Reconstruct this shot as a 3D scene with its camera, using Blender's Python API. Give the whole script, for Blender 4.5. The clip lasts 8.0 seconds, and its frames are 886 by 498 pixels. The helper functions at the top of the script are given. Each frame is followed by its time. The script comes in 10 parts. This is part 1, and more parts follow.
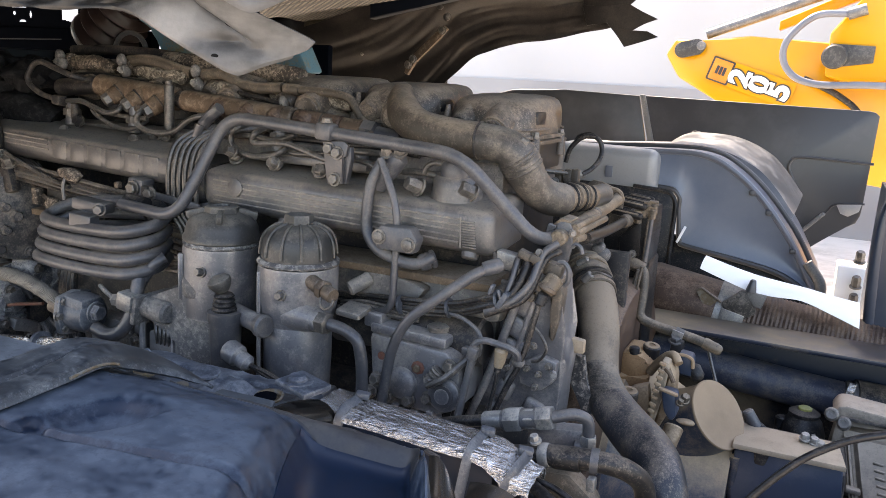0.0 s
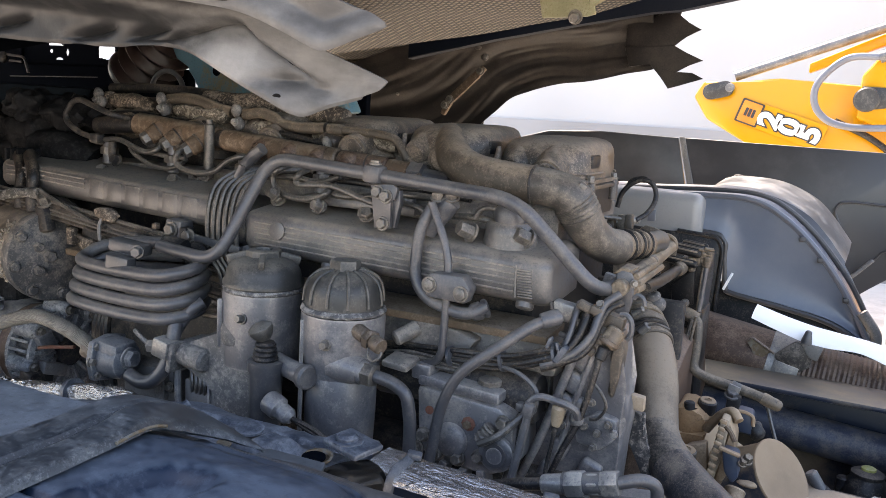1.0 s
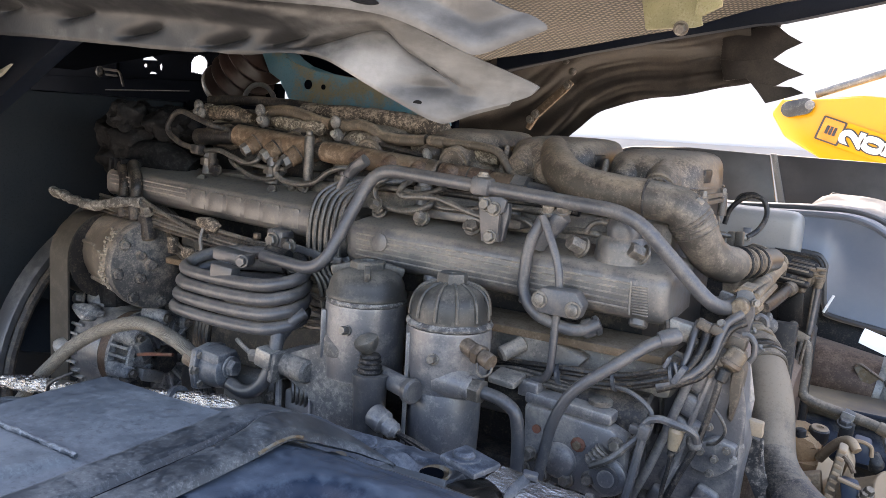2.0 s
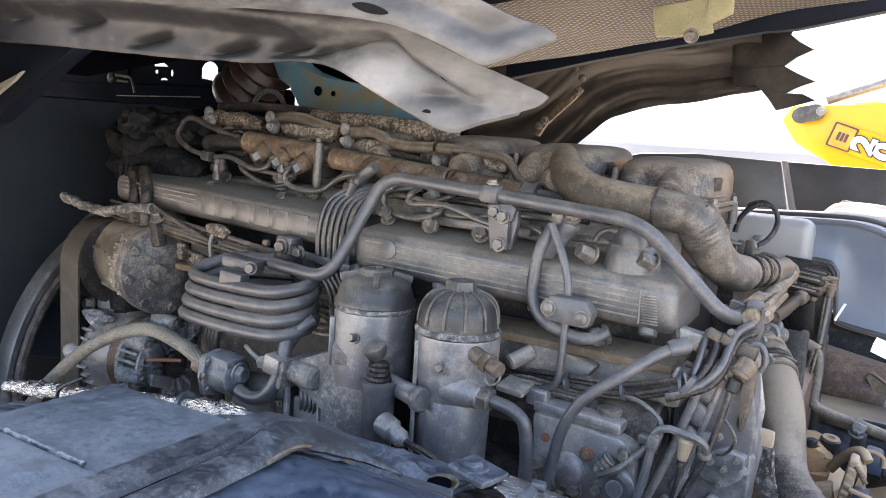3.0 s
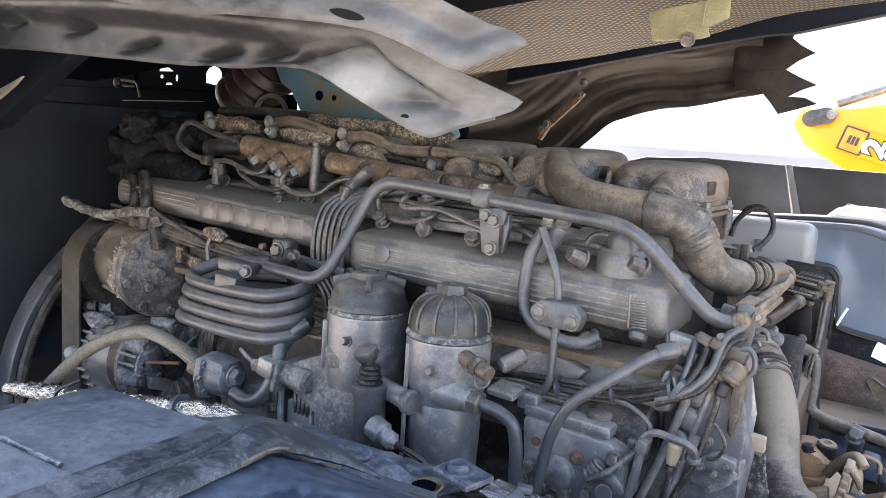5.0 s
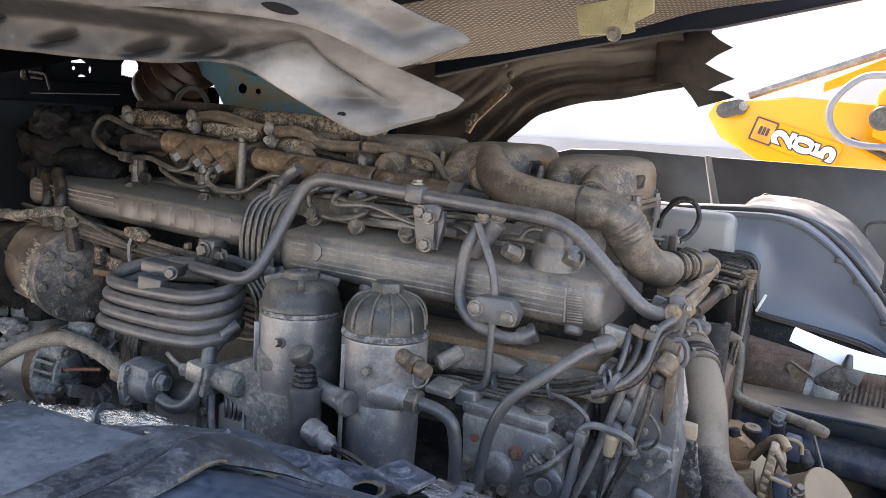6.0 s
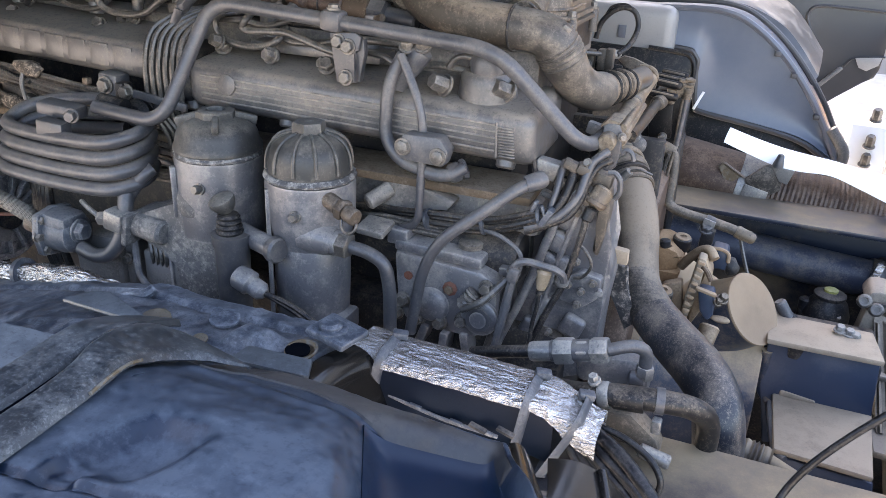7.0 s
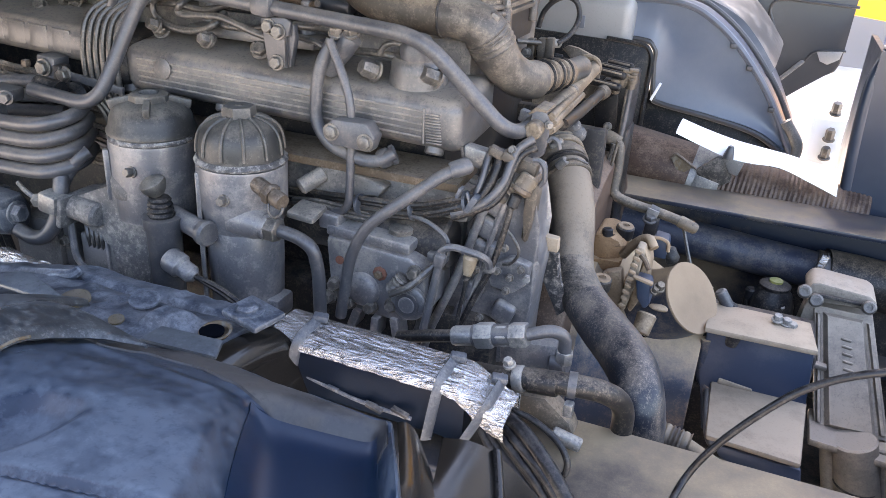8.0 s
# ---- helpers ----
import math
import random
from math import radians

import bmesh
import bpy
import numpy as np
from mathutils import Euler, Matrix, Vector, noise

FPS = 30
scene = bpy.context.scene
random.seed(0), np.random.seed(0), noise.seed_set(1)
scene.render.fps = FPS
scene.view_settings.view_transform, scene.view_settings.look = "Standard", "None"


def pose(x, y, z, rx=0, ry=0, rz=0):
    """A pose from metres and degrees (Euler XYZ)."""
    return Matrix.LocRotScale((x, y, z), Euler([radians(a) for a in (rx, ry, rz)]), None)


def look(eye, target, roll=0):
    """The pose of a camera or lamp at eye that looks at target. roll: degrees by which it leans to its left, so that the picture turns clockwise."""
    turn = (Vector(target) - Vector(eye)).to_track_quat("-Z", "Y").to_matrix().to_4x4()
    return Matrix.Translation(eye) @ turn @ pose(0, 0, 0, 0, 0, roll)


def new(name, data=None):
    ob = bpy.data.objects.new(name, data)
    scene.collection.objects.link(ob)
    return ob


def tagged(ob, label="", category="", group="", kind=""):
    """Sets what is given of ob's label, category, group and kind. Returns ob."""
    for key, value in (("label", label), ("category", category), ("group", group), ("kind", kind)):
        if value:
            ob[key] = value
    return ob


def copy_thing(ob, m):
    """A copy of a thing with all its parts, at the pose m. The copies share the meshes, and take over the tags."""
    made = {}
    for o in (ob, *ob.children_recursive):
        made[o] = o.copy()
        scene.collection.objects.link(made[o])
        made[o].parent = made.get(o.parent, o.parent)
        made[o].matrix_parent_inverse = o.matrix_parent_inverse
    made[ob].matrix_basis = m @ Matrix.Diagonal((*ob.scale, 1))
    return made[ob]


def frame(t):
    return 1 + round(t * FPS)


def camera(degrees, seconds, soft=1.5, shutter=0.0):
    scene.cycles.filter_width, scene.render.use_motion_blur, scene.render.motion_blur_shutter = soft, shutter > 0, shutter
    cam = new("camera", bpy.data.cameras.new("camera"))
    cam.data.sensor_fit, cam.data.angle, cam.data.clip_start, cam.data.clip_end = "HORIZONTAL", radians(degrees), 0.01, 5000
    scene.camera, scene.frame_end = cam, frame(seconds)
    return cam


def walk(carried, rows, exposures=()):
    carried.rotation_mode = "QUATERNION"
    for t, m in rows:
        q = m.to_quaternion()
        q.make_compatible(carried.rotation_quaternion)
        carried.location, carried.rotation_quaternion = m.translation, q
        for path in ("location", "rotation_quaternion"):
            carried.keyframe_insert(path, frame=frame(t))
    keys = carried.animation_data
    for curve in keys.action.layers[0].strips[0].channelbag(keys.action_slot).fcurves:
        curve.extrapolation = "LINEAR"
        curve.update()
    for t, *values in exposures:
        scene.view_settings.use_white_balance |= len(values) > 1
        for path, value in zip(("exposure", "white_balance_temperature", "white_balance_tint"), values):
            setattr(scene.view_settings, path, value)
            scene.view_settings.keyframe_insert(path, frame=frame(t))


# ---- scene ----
cam = camera(58.2, 8.0, soft=0.85)
PATH = [
    (0, (0.645, -0.014, 1.708), (-0.17, 1.762, 1.285), 3.1),
    (0.5, (0.636, 0.007, 1.711), (-0.202, 1.772, 1.284), 3.4),
    (1, (0.579, 0.015, 1.708), (-0.289, 1.786, 1.376), 3.5),
    (1.5, (0.512, 0.0, 1.695), (-0.445, 1.729, 1.387), 3.7),
    (3, (0.51, 0.002, 1.699), (-0.511, 1.697, 1.411), 3.9),
    (3.5, (0.52, 0.003, 1.701), (-0.514, 1.691, 1.416), 3.9),
    (4, (0.527, 0.006, 1.703), (-0.523, 1.685, 1.423), 3.9),
    (5.5, (0.537, 0.017, 1.701), (-0.508, 1.699, 1.419), 3.7),
    (6, (0.517, 0.019, 1.706), (-0.366, 1.79, 1.416), 3.6),
    (6.5, (0.484, 0.033, 1.73), (-0.26, 1.814, 1.206), 2.8),
    (7, (0.505, 0.082, 1.767), (-0.163, 1.783, 0.954), 2.4),
    (7.5, (0.539, 0.093, 1.772), (-0.091, 1.788, 0.919), 2.5),
    (8, (0.582, 0.101, 1.769), (-0.062, 1.801, 0.935), 3.3),
]
EXPOSURES = [(0.0, 2.81, 8000, 17), (1.0, 2.82, 7800, 17), (1.5, 2.92, 7700, 17), (3.5, 3.42, 7550, 17), (5.5, 3.28, 7500, 17), (6.0, 3.0, 7700, 17), (6.5, 2.77, 7900, 18), (7.0, 3.25, 7500, 18), (8.0, 3.41, 7600, 19)]
walk(cam, [(t, look(eye, target, roll)) for t, eye, target, roll in PATH], EXPOSURES)

# ---- light ----
world = bpy.data.worlds.new("sky")
scene.world = world
world.use_nodes = True
wn = world.node_tree.nodes
sky = wn.new("ShaderNodeTexSky")
sky.sky_type = "NISHITA"
sky.sun_disc = False
SUN_AT = Vector((-0.50, 0.50, 0.95)).normalized()
sky.sun_elevation = math.asin(SUN_AT.z)
sky.sun_rotation = math.atan2(SUN_AT.x, SUN_AT.y)
sky.air_density, sky.dust_density, sky.ozone_density = 1.0, 2.0, 1.0
world.node_tree.links.new(sky.outputs[0], wn["Background"].inputs[0])
wn["Background"].inputs[1].default_value = 0.15
sun = new("sun", bpy.data.lights.new("sun", "SUN"))
sun.data.energy, sun.data.angle, sun.data.color = 3.2, radians(0.6), (1.0, 0.94, 0.85)
sun.matrix_world = look(SUN_AT * 30, (0, 0, 0))


import itertools


# ---- mesh helpers ----
def V(*a):
    return Vector(a[0] if len(a) == 1 else a)


def merge(bm, tmp):
    me = bpy.data.meshes.new("tmp")
    tmp.to_mesh(me)
    tmp.free()
    bm.from_mesh(me)
    bpy.data.meshes.remove(me)
    return bm


def link_mesh(name, bm, mat, angle=38):
    bmesh.ops.recalc_face_normals(bm, faces=bm.faces)
    lim = radians(angle)
    for f in bm.faces:
        f.smooth = True
    for e in bm.edges:
        if len(e.link_faces) == 2 and e.calc_face_angle(0) > lim:
            e.smooth = False
    me = bpy.data.meshes.new(name)
    bm.to_mesh(me)
    bm.free()
    me.materials.append(mat)
    return new(name, me)


def thing(name, at, label, category, group="", kind=""):
    ob = new(name)
    ob.empty_display_size = 0.05
    ob.location = at
    return tagged(ob, label, category, group, kind)


def base_of(ob):
    at = Vector(ob.location)
    while ob.parent:
        ob = ob.parent
        at += ob.location
    return at


def part(name, bm, mat, parent, label=""):
    """One mesh, given in world metres, under a thing or a part."""
    bm.transform(Matrix.Translation(-base_of(parent)))
    ob = link_mesh(name, bm, mat)
    ob.parent = parent
    return tagged(ob, label)


def solo(name, bm, mat, label, category, group="", kind=""):
    bm.verts.ensure_lookup_table()
    lo = Vector([min(v.co[i] for v in bm.verts) for i in range(3)])
    hi = Vector([max(v.co[i] for v in bm.verts) for i in range(3)])
    at = Vector(((lo.x + hi.x) / 2, (lo.y + hi.y) / 2, lo.z))
    bm.transform(Matrix.Translation(-at))
    ob = link_mesh(name, bm, mat)
    ob.location = at
    return tagged(ob, label, category, group, kind)


def axes_of(d):
    d = Vector(d).normalized()
    a = d.orthogonal().normalized()
    return a, d.cross(a), d


def ring_skin(bm, rings, caps=True, closed=False):
    vs = [[bm.verts.new(p) for p in r] for r in rings]
    n = len(vs[0])
    pairs = list(zip(vs, vs[1:])) + ([(vs[-1], vs[0])] if closed else [])
    for a, b in pairs:
        for i in range(n):
            bm.faces.new((a[i], a[(i + 1) % n], b[(i + 1) % n], b[i]))
    if caps and not closed:
        bm.faces.new(vs[0][::-1])
        bm.faces.new(vs[-1])
    return bm


def smooth_path(pts, n=6):
    pts = [Vector(p) for p in pts]
    if len(pts) < 3:
        return [pts[0].lerp(pts[-1], i / n) for i in range(n + 1)]
    ext = [2 * pts[0] - pts[1]] + pts + [2 * pts[-1] - pts[-2]]
    out = []
    for i in range(1, len(ext) - 2):
        p0, p1, p2, p3 = ext[i - 1:i + 3]
        for k in range(n):
            t = k / n
            out.append(0.5 * ((2 * p1) + (p2 - p0) * t + (2 * p0 - 5 * p1 + 4 * p2 - p3) * t * t + (3 * p1 - p0 - 3 * p2 + p3) * t ** 3))
    out.append(pts[-1])
    return out


def bent_path(pts, bend, n=6):
    pts = [Vector(p) for p in pts]
    out = [pts[0]]
    for a, b, c in zip(pts, pts[1:], pts[2:]):
        d = min(bend, (a - b).length * 0.48, (c - b).length * 0.48)
        p, q = b + (a - b).normalized() * d, b + (c - b).normalized() * d
        for k in range(n + 1):
            t = k / n
            out.append(p * (1 - t) ** 2 + b * 2 * t * (1 - t) + q * t * t)
    out.append(pts[-1])
    return out


def sweep(path, r, seg=10, bm=None, flat=1.0):
    """A tube along path. r: a radius or a function of 0..1."""
    bm = bm or bmesh.new()
    path = [p for i, p in enumerate(path) if i == 0 or (p - path[i - 1]).length > 1e-5]
    a = None
    rings = []
    for i, p in enumerate(path):
        d = (path[min(i + 1, len(path) - 1)] - path[max(i - 1, 0)]).normalized()
        if a is None:
            a = d.orthogonal()
        a = (a - d * a.dot(d)).normalized()
        b = d.cross(a)
        rr = r(i / (len(path) - 1)) if callable(r) else r
        rings.append([p + rr * (a * math.cos(2 * math.pi * k / seg) + b * flat * math.sin(2 * math.pi * k / seg)) for k in range(seg)])
    return ring_skin(bm, rings)


def tube(pts, r, bend=None, seg=10, n=6, bm=None):
    return sweep(bent_path(pts, bend, n) if bend else smooth_path(pts, n), r, seg, bm)


def rev(profile, at, axis=(0, 0, 1), seg=24, bm=None):
    """A turned body: profile of (radius, height) from at along axis."""
    bm = bm or bmesh.new()
    a, b, d = axes_of(axis)
    at = Vector(at)
    rings = [[at + d * h + max(r, 1e-4) * (a * math.cos(2 * math.pi * k / seg) + b * math.sin(2 * math.pi * k / seg)) for k in range(seg)] for r, h in profile]
    return ring_skin(bm, rings)


def cyl(p, q, r, seg=16, bm=None, r2=None, ch=0.0):
    p, q = Vector(p), Vector(q)
    h = (q - p).length
    r2 = r if r2 is None else r2
    c = min(ch, h * 0.3, r * 0.5)
    prof = [(r, 0), (r2, h)] if c <= 0 else [(r - c, 0), (r, c), (r2, h - c), (r2 - c, h)]
    return rev(prof, p, q - p, seg, bm)


def box(c, s, rot=(0, 0, 0), bevel=0.003, bm=None, seg=2):
    tmp = bmesh.new()
    bmesh.ops.create_cube(tmp, size=1.0, matrix=Matrix.Diagonal((*s, 1)))
    b = min(bevel, min(s) * 0.45)
    if b > 0:
        bmesh.ops.bevel(tmp, geom=tmp.edges[:], offset=b, segments=seg, affect="EDGES", profile=0.5)
    tmp.transform(pose(*c, *rot))
    return merge(bm, tmp) if bm else tmp


def slab(poly, o, ea, eb, thick, bevel=0.0, bm=None):
    """A polygon (a, b) in the plane o, ea, eb, given thickness along ea x eb."""
    tmp = bmesh.new()
    o, ea, eb = Vector(o), Vector(ea).normalized(), Vector(eb).normalized()
    n = ea.cross(eb).normalized()
    lo = [tmp.verts.new(o + ea * a + eb * b) for a, b in poly]
    hi = [tmp.verts.new(o + ea * a + eb * b + n * thick) for a, b in poly]
    tmp.faces.new(lo[::-1])
    tmp.faces.new(hi)
    for i in range(len(poly)):
        j = (i + 1) % len(poly)
        tmp.faces.new((lo[i], lo[j], hi[j], hi[i]))
    if bevel > 0:
        bmesh.ops.bevel(tmp, geom=tmp.edges[:], offset=bevel, segments=2, affect="EDGES", profile=0.5)
    return merge(bm, tmp) if bm else tmp


def rounded(w, h, r, n=5):
    out = []
    for cx, cy, a0 in ((w / 2 - r, h / 2 - r, 0), (-w / 2 + r, h / 2 - r, 90), (-w / 2 + r, -h / 2 + r, 180), (w / 2 - r, -h / 2 + r, 270)):
        for k in range(n + 1):
            a = radians(a0 + 90 * k / n)
            out.append((cx + r * math.cos(a), cy + r * math.sin(a)))
    return out


def hexbolt(p, d, r=0.008, h=0.007, bm=None, washer=True):
    bm = bm or bmesh.new()
    p, d = Vector(p), Vector(d).normalized()
    if washer:
        cyl(p - d * 0.002, p + d * 0.0015, r * 1.3, 14, bm, ch=0.0005)
    rev([(r, 0), (r, h * 0.8), (r * 0.82, h)], p + d * 0.0015, d, 6, bm)
    return bm


def sheet(fn, nu, nv, thick, bm=None):
    """A curved sheet: fn(u, v) with u, v in 0..1, thickened downwards along its normals."""
    tmp = bmesh.new()
    g = [[tmp.verts.new(fn(i / nu, j / nv)) for j in range(nv + 1)] for i in range(nu + 1)]
    for i in range(nu):
        for j in range(nv):
            tmp.faces.new((g[i][j], g[i + 1][j], g[i + 1][j + 1], g[i][j + 1]))
    bmesh.ops.recalc_face_normals(tmp, faces=tmp.faces)
    bmesh.ops.solidify(tmp, geom=tmp.faces[:], thickness=thick)
    return merge(bm, tmp) if bm else tmp


def skin_over(fn, nu, nv):
    """A skin lying on another surface, with its border turned down."""
    bm = bmesh.new()
    g = [[fn(i / nu, j / nv) for j in range(nv + 1)] for i in range(nu + 1)]
    down = V(0, 0, -0.0035)
    for i in range(nu + 1):
        for j in range(nv + 1):
            if i in (0, nu) or j in (0, nv):
                g[i][j] = g[i][j] + down
    w = [[bm.verts.new(p) for p in r] for r in g]
    for i in range(nu):
        for j in range(nv):
            bm.faces.new((w[i][j], w[i + 1][j], w[i + 1][j + 1], w[i][j + 1]))
    bmesh.ops.recalc_face_normals(bm, faces=bm.faces)
    return bm


def rough_up(bm, amount, scale, seed=0.0):
    off = Vector((seed, seed * 2.3, seed * 0.7))
    bm.normal_update()
    for v in bm.verts:
        v.co += v.normal * amount * noise.noise(v.co * scale + off)
    return bm


def lump(c, s, amount=0.2, scale=20, sub=3, bm=None, seed=0.0):
    tmp = bmesh.new()
    bmesh.ops.create_icosphere(tmp, subdivisions=sub, radius=1.0)
    for v in tmp.verts:
        k = 1 + amount * noise.noise(Vector((v.co.x * s[0], v.co.y * s[1], v.co.z * s[2])) * scale + Vector((seed, seed, seed)))
        v.co = Vector((v.co.x * s[0] * k + c[0], v.co.y * s[1] * k + c[1], v.co.z * s[2] * k + c[2]))
    return merge(bm, tmp) if bm else tmp


# ---- materials ----
def material(name):
    m = bpy.data.materials.new(name)
    m.use_nodes = True
    return m, m.node_tree.nodes, m.node_tree.links


def dusty(name, base, dust=(0.30, 0.26, 0.21), settle=0.6, rough=0.5, metal=0.0, grain=700.0, patch=55.0, relief=0.0003, smear=0.16, speck=0.0, wear=0.0, grime=0.28, spec=0.5, up0=0.38, mottle=0.45):
    """A used surface: its own colour, dust that has settled on what faces up, thin smears and specks of it elsewhere, worn edges and fine relief."""
    m, N, L = material(name)
    bsdf = N["Principled BSDF"]
    geo = N.new("ShaderNodeNewGeometry")

    def field(scale, detail, roughness):
        t = N.new("ShaderNodeTexNoise")
        t.inputs["Scale"].default_value, t.inputs["Detail"].default_value, t.inputs["Roughness"].default_value = scale, detail, roughness
        L.new(geo.outputs["Position"], t.inputs["Vector"])
        return t.outputs["Fac"]

    def span(src, a, b, c, d):
        r = N.new("ShaderNodeMapRange")
        for key, value in (("From Min", a), ("From Max", b), ("To Min", c), ("To Max", d)):
            r.inputs[key].default_value = value
        L.new(src, r.inputs["Value"])
        return r.outputs[0]

    def total(*parts):
        out = parts[0]
        for p in parts[1:]:
            n = N.new("ShaderNodeMath")
            n.use_clamp = p is parts[-1]
            L.new(out, n.inputs[0])
            L.new(p, n.inputs[1])
            out = n.outputs[0]
        return out

    def blend(f, a, b):
        n = N.new("ShaderNodeMix")
        n.data_type = "RGBA"
        for key, c in (("A", a), ("B", b)):
            if isinstance(c, tuple):
                n.inputs[key].default_value = (*c, 1)
            else:
                L.new(c, n.inputs[key])
        L.new(f, n.inputs["Factor"])
        return n.outputs["Result"]
    fine, wide, broad, crumb = field(grain, 3, 0.6), field(patch, 7, 0.65), field(patch * 0.22, 3, 0.5), field(grain * 0.42, 4, 0.7)
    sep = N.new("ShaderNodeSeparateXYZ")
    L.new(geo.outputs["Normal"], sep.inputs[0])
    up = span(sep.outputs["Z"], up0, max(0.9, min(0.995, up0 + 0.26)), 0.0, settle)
    amount = total(up, span(wide, 0.40, 0.66, -smear * 0.4, smear), span(broad, 0.35, 0.65, -smear * 0.5, smear * 0.7), span(fine, 0.52, 0.74, -0.02, 0.07 + speck), span(crumb, 0.57, 0.61, 0.0, (0.15 + speck) * min(1.0, grime * 3)))
    if mottle:
        ragged = N.new("ShaderNodeMath")
        ragged.operation = "MULTIPLY_ADD"
        ragged.inputs[1].default_value = mottle
        L.new(span(crumb, 0.30, 0.70, -0.5, 0.5), ragged.inputs[0])
        L.new(amount, ragged.inputs[2])
        second = N.new("ShaderNodeMath")
        second.operation = "MULTIPLY_ADD"
        second.inputs[1].default_value = mottle * 0.8
        L.new(span(wide, 0.30, 0.70, -0.5, 0.5), second.inputs[0])
        L.new(ragged.outputs[0], second.inputs[2])
        amount = span(second.outputs[0], 0.02, 0.72, 0.0, 0.95)
    own = blend(span(broad, 0.3, 0.7, 0.0, 1.0), tuple(c * 0.78 for c in base), tuple(c * 1.22 for c in base))
    col = blend(amount, own, dust)
    if grime:
        col = blend(span(crumb, 0.43, 0.37, 0.0, min(1.0, grime * 1.3)), col, tuple(c * 0.3 for c in base))
    if wear:
        bev = N.new("ShaderNodeBevel")
        bev.samples = 4
        bev.inputs["Radius"].default_value = 0.005
        dot = N.new("ShaderNodeVectorMath")
        dot.operation = "DOT_PRODUCT"
        L.new(bev.outputs[0], dot.inputs[0])
        L.new(geo.outputs["Normal"], dot.inputs[1])
        edge = span(dot.outputs["Value"], 0.992, 0.90, 0.0, wear)
        cut = N.new("ShaderNodeMath")
        cut.operation = "MULTIPLY"
        L.new(edge, cut.inputs[0])
        L.new(span(wide, 0.35, 0.6, 0.1, 1.0), cut.inputs[1])
        col = blend(cut.outputs[0], col, tuple(min(0.6, c * 1.35) for c in dust))
    L.new(col, bsdf.inputs["Base Color"])
    bsdf.inputs["Specular IOR Level"].default_value = spec
    L.new(span(amount, 0.0, 0.8, rough, max(0.75, rough)), bsdf.inputs["Roughness"])
    if metal:
        L.new(span(amount, 0.0, 0.6, metal, 0.0), bsdf.inputs["Metallic"])
    if relief:
        b = N.new("ShaderNodeBump")
        b.inputs["Distance"].default_value, b.inputs["Strength"].default_value = relief, 0.7
        L.new(total(fine, wide, crumb), b.inputs["Height"])
        L.new(b.outputs[0], bsdf.inputs["Normal"])
    return m


CAST = dusty("cast_aluminium", (0.09, 0.091, 0.099), (0.262, 0.24, 0.215), 0.46, 0.36, 0.1, wear=0.6, smear=0.27, relief=0.0007, speck=0.04, grime=0.26, mottle=0.2, spec=0.7)
MANI = dusty("manifold_casting", (0.078, 0.075, 0.074), (0.215, 0.183, 0.15), 0.62, 0.38, 0.08, wear=0.35, smear=0.2, relief=0.0006, speck=0.02, grime=0.3, grain=520, mottle=0.18, spec=0.6)
BLOCK = dusty("block_casting", (0.105, 0.099, 0.092), (0.29, 0.255, 0.215), 0.5, 0.5, smear=0.3, wear=0.5, relief=0.0006, mottle=0.25, grime=0.35)
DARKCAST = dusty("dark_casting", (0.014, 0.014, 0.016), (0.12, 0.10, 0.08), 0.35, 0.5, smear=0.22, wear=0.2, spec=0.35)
GRIT = dusty("gritty_casting", (0.042, 0.033, 0.026), (0.27, 0.22, 0.17), 0.22, 0.75, relief=0.0028, grain=420, patch=90, smear=0.35, speck=0.5, grime=0.5)
CRUSTDUCT = dusty("crusted_duct", (0.075, 0.062, 0.048), (0.33, 0.29, 0.235), 0.3, 0.8, relief=0.0026, grain=380, patch=110, smear=0.45, speck=0.6, grime=0.5)
GRITGREY = dusty("gritty_grey_casting", (0.075, 0.073, 0.073), (0.225, 0.208, 0.186), 0.3, 0.7, relief=0.0022, grain=420, patch=90, smear=0.3, speck=0.2, grime=0.35, mottle=0.18)
STEEL = dusty("painted_steel_pipe", (0.05, 0.052, 0.059), (0.175, 0.157, 0.135), 0.40, 0.4, 0.15, relief=0.0002, smear=0.14, grime=0.12, speck=0.03, mottle=0.15, spec=0.55, wear=0.2)
THINSTEEL = dusty("thin_steel_line", (0.062, 0.06, 0.058), (0.185, 0.16, 0.13), 0.42, 0.3, 0.4, relief=0.0, smear=0.12, grime=0.25)
RUBBER = dusty("rubber_hose", (0.010, 0.010, 0.011), (0.16, 0.13, 0.10), 0.34, 0.40, relief=0.0002, smear=0.10, spec=0.3, up0=0.45)
DUSTHOSE = dusty("dust_covered_hose", (0.056, 0.045, 0.034), (0.245, 0.195, 0.145), 0.55, 0.55, smear=0.22, speck=0.05, mottle=0.15)
PLASTIC = dusty("black_plastic", (0.011, 0.012, 0.014), (0.13, 0.11, 0.09), 0.24, 0.42, smear=0.08, spec=0.28, up0=0.45)
CAPP = dusty("filter_cap_plastic", (0.036, 0.036, 0.035), (0.165, 0.15, 0.128), 0.42, 0.40, smear=0.18, wear=0.35, spec=0.35, mottle=0.15)
COVERP = dusty("weathered_cover_plastic", (0.007, 0.015, 0.029), (0.07, 0.089, 0.114), 0.50, 0.30, patch=20, relief=0.0002, smear=0.20, grain=300, grime=0.12, up0=0.80, spec=0.3, mottle=0.32)
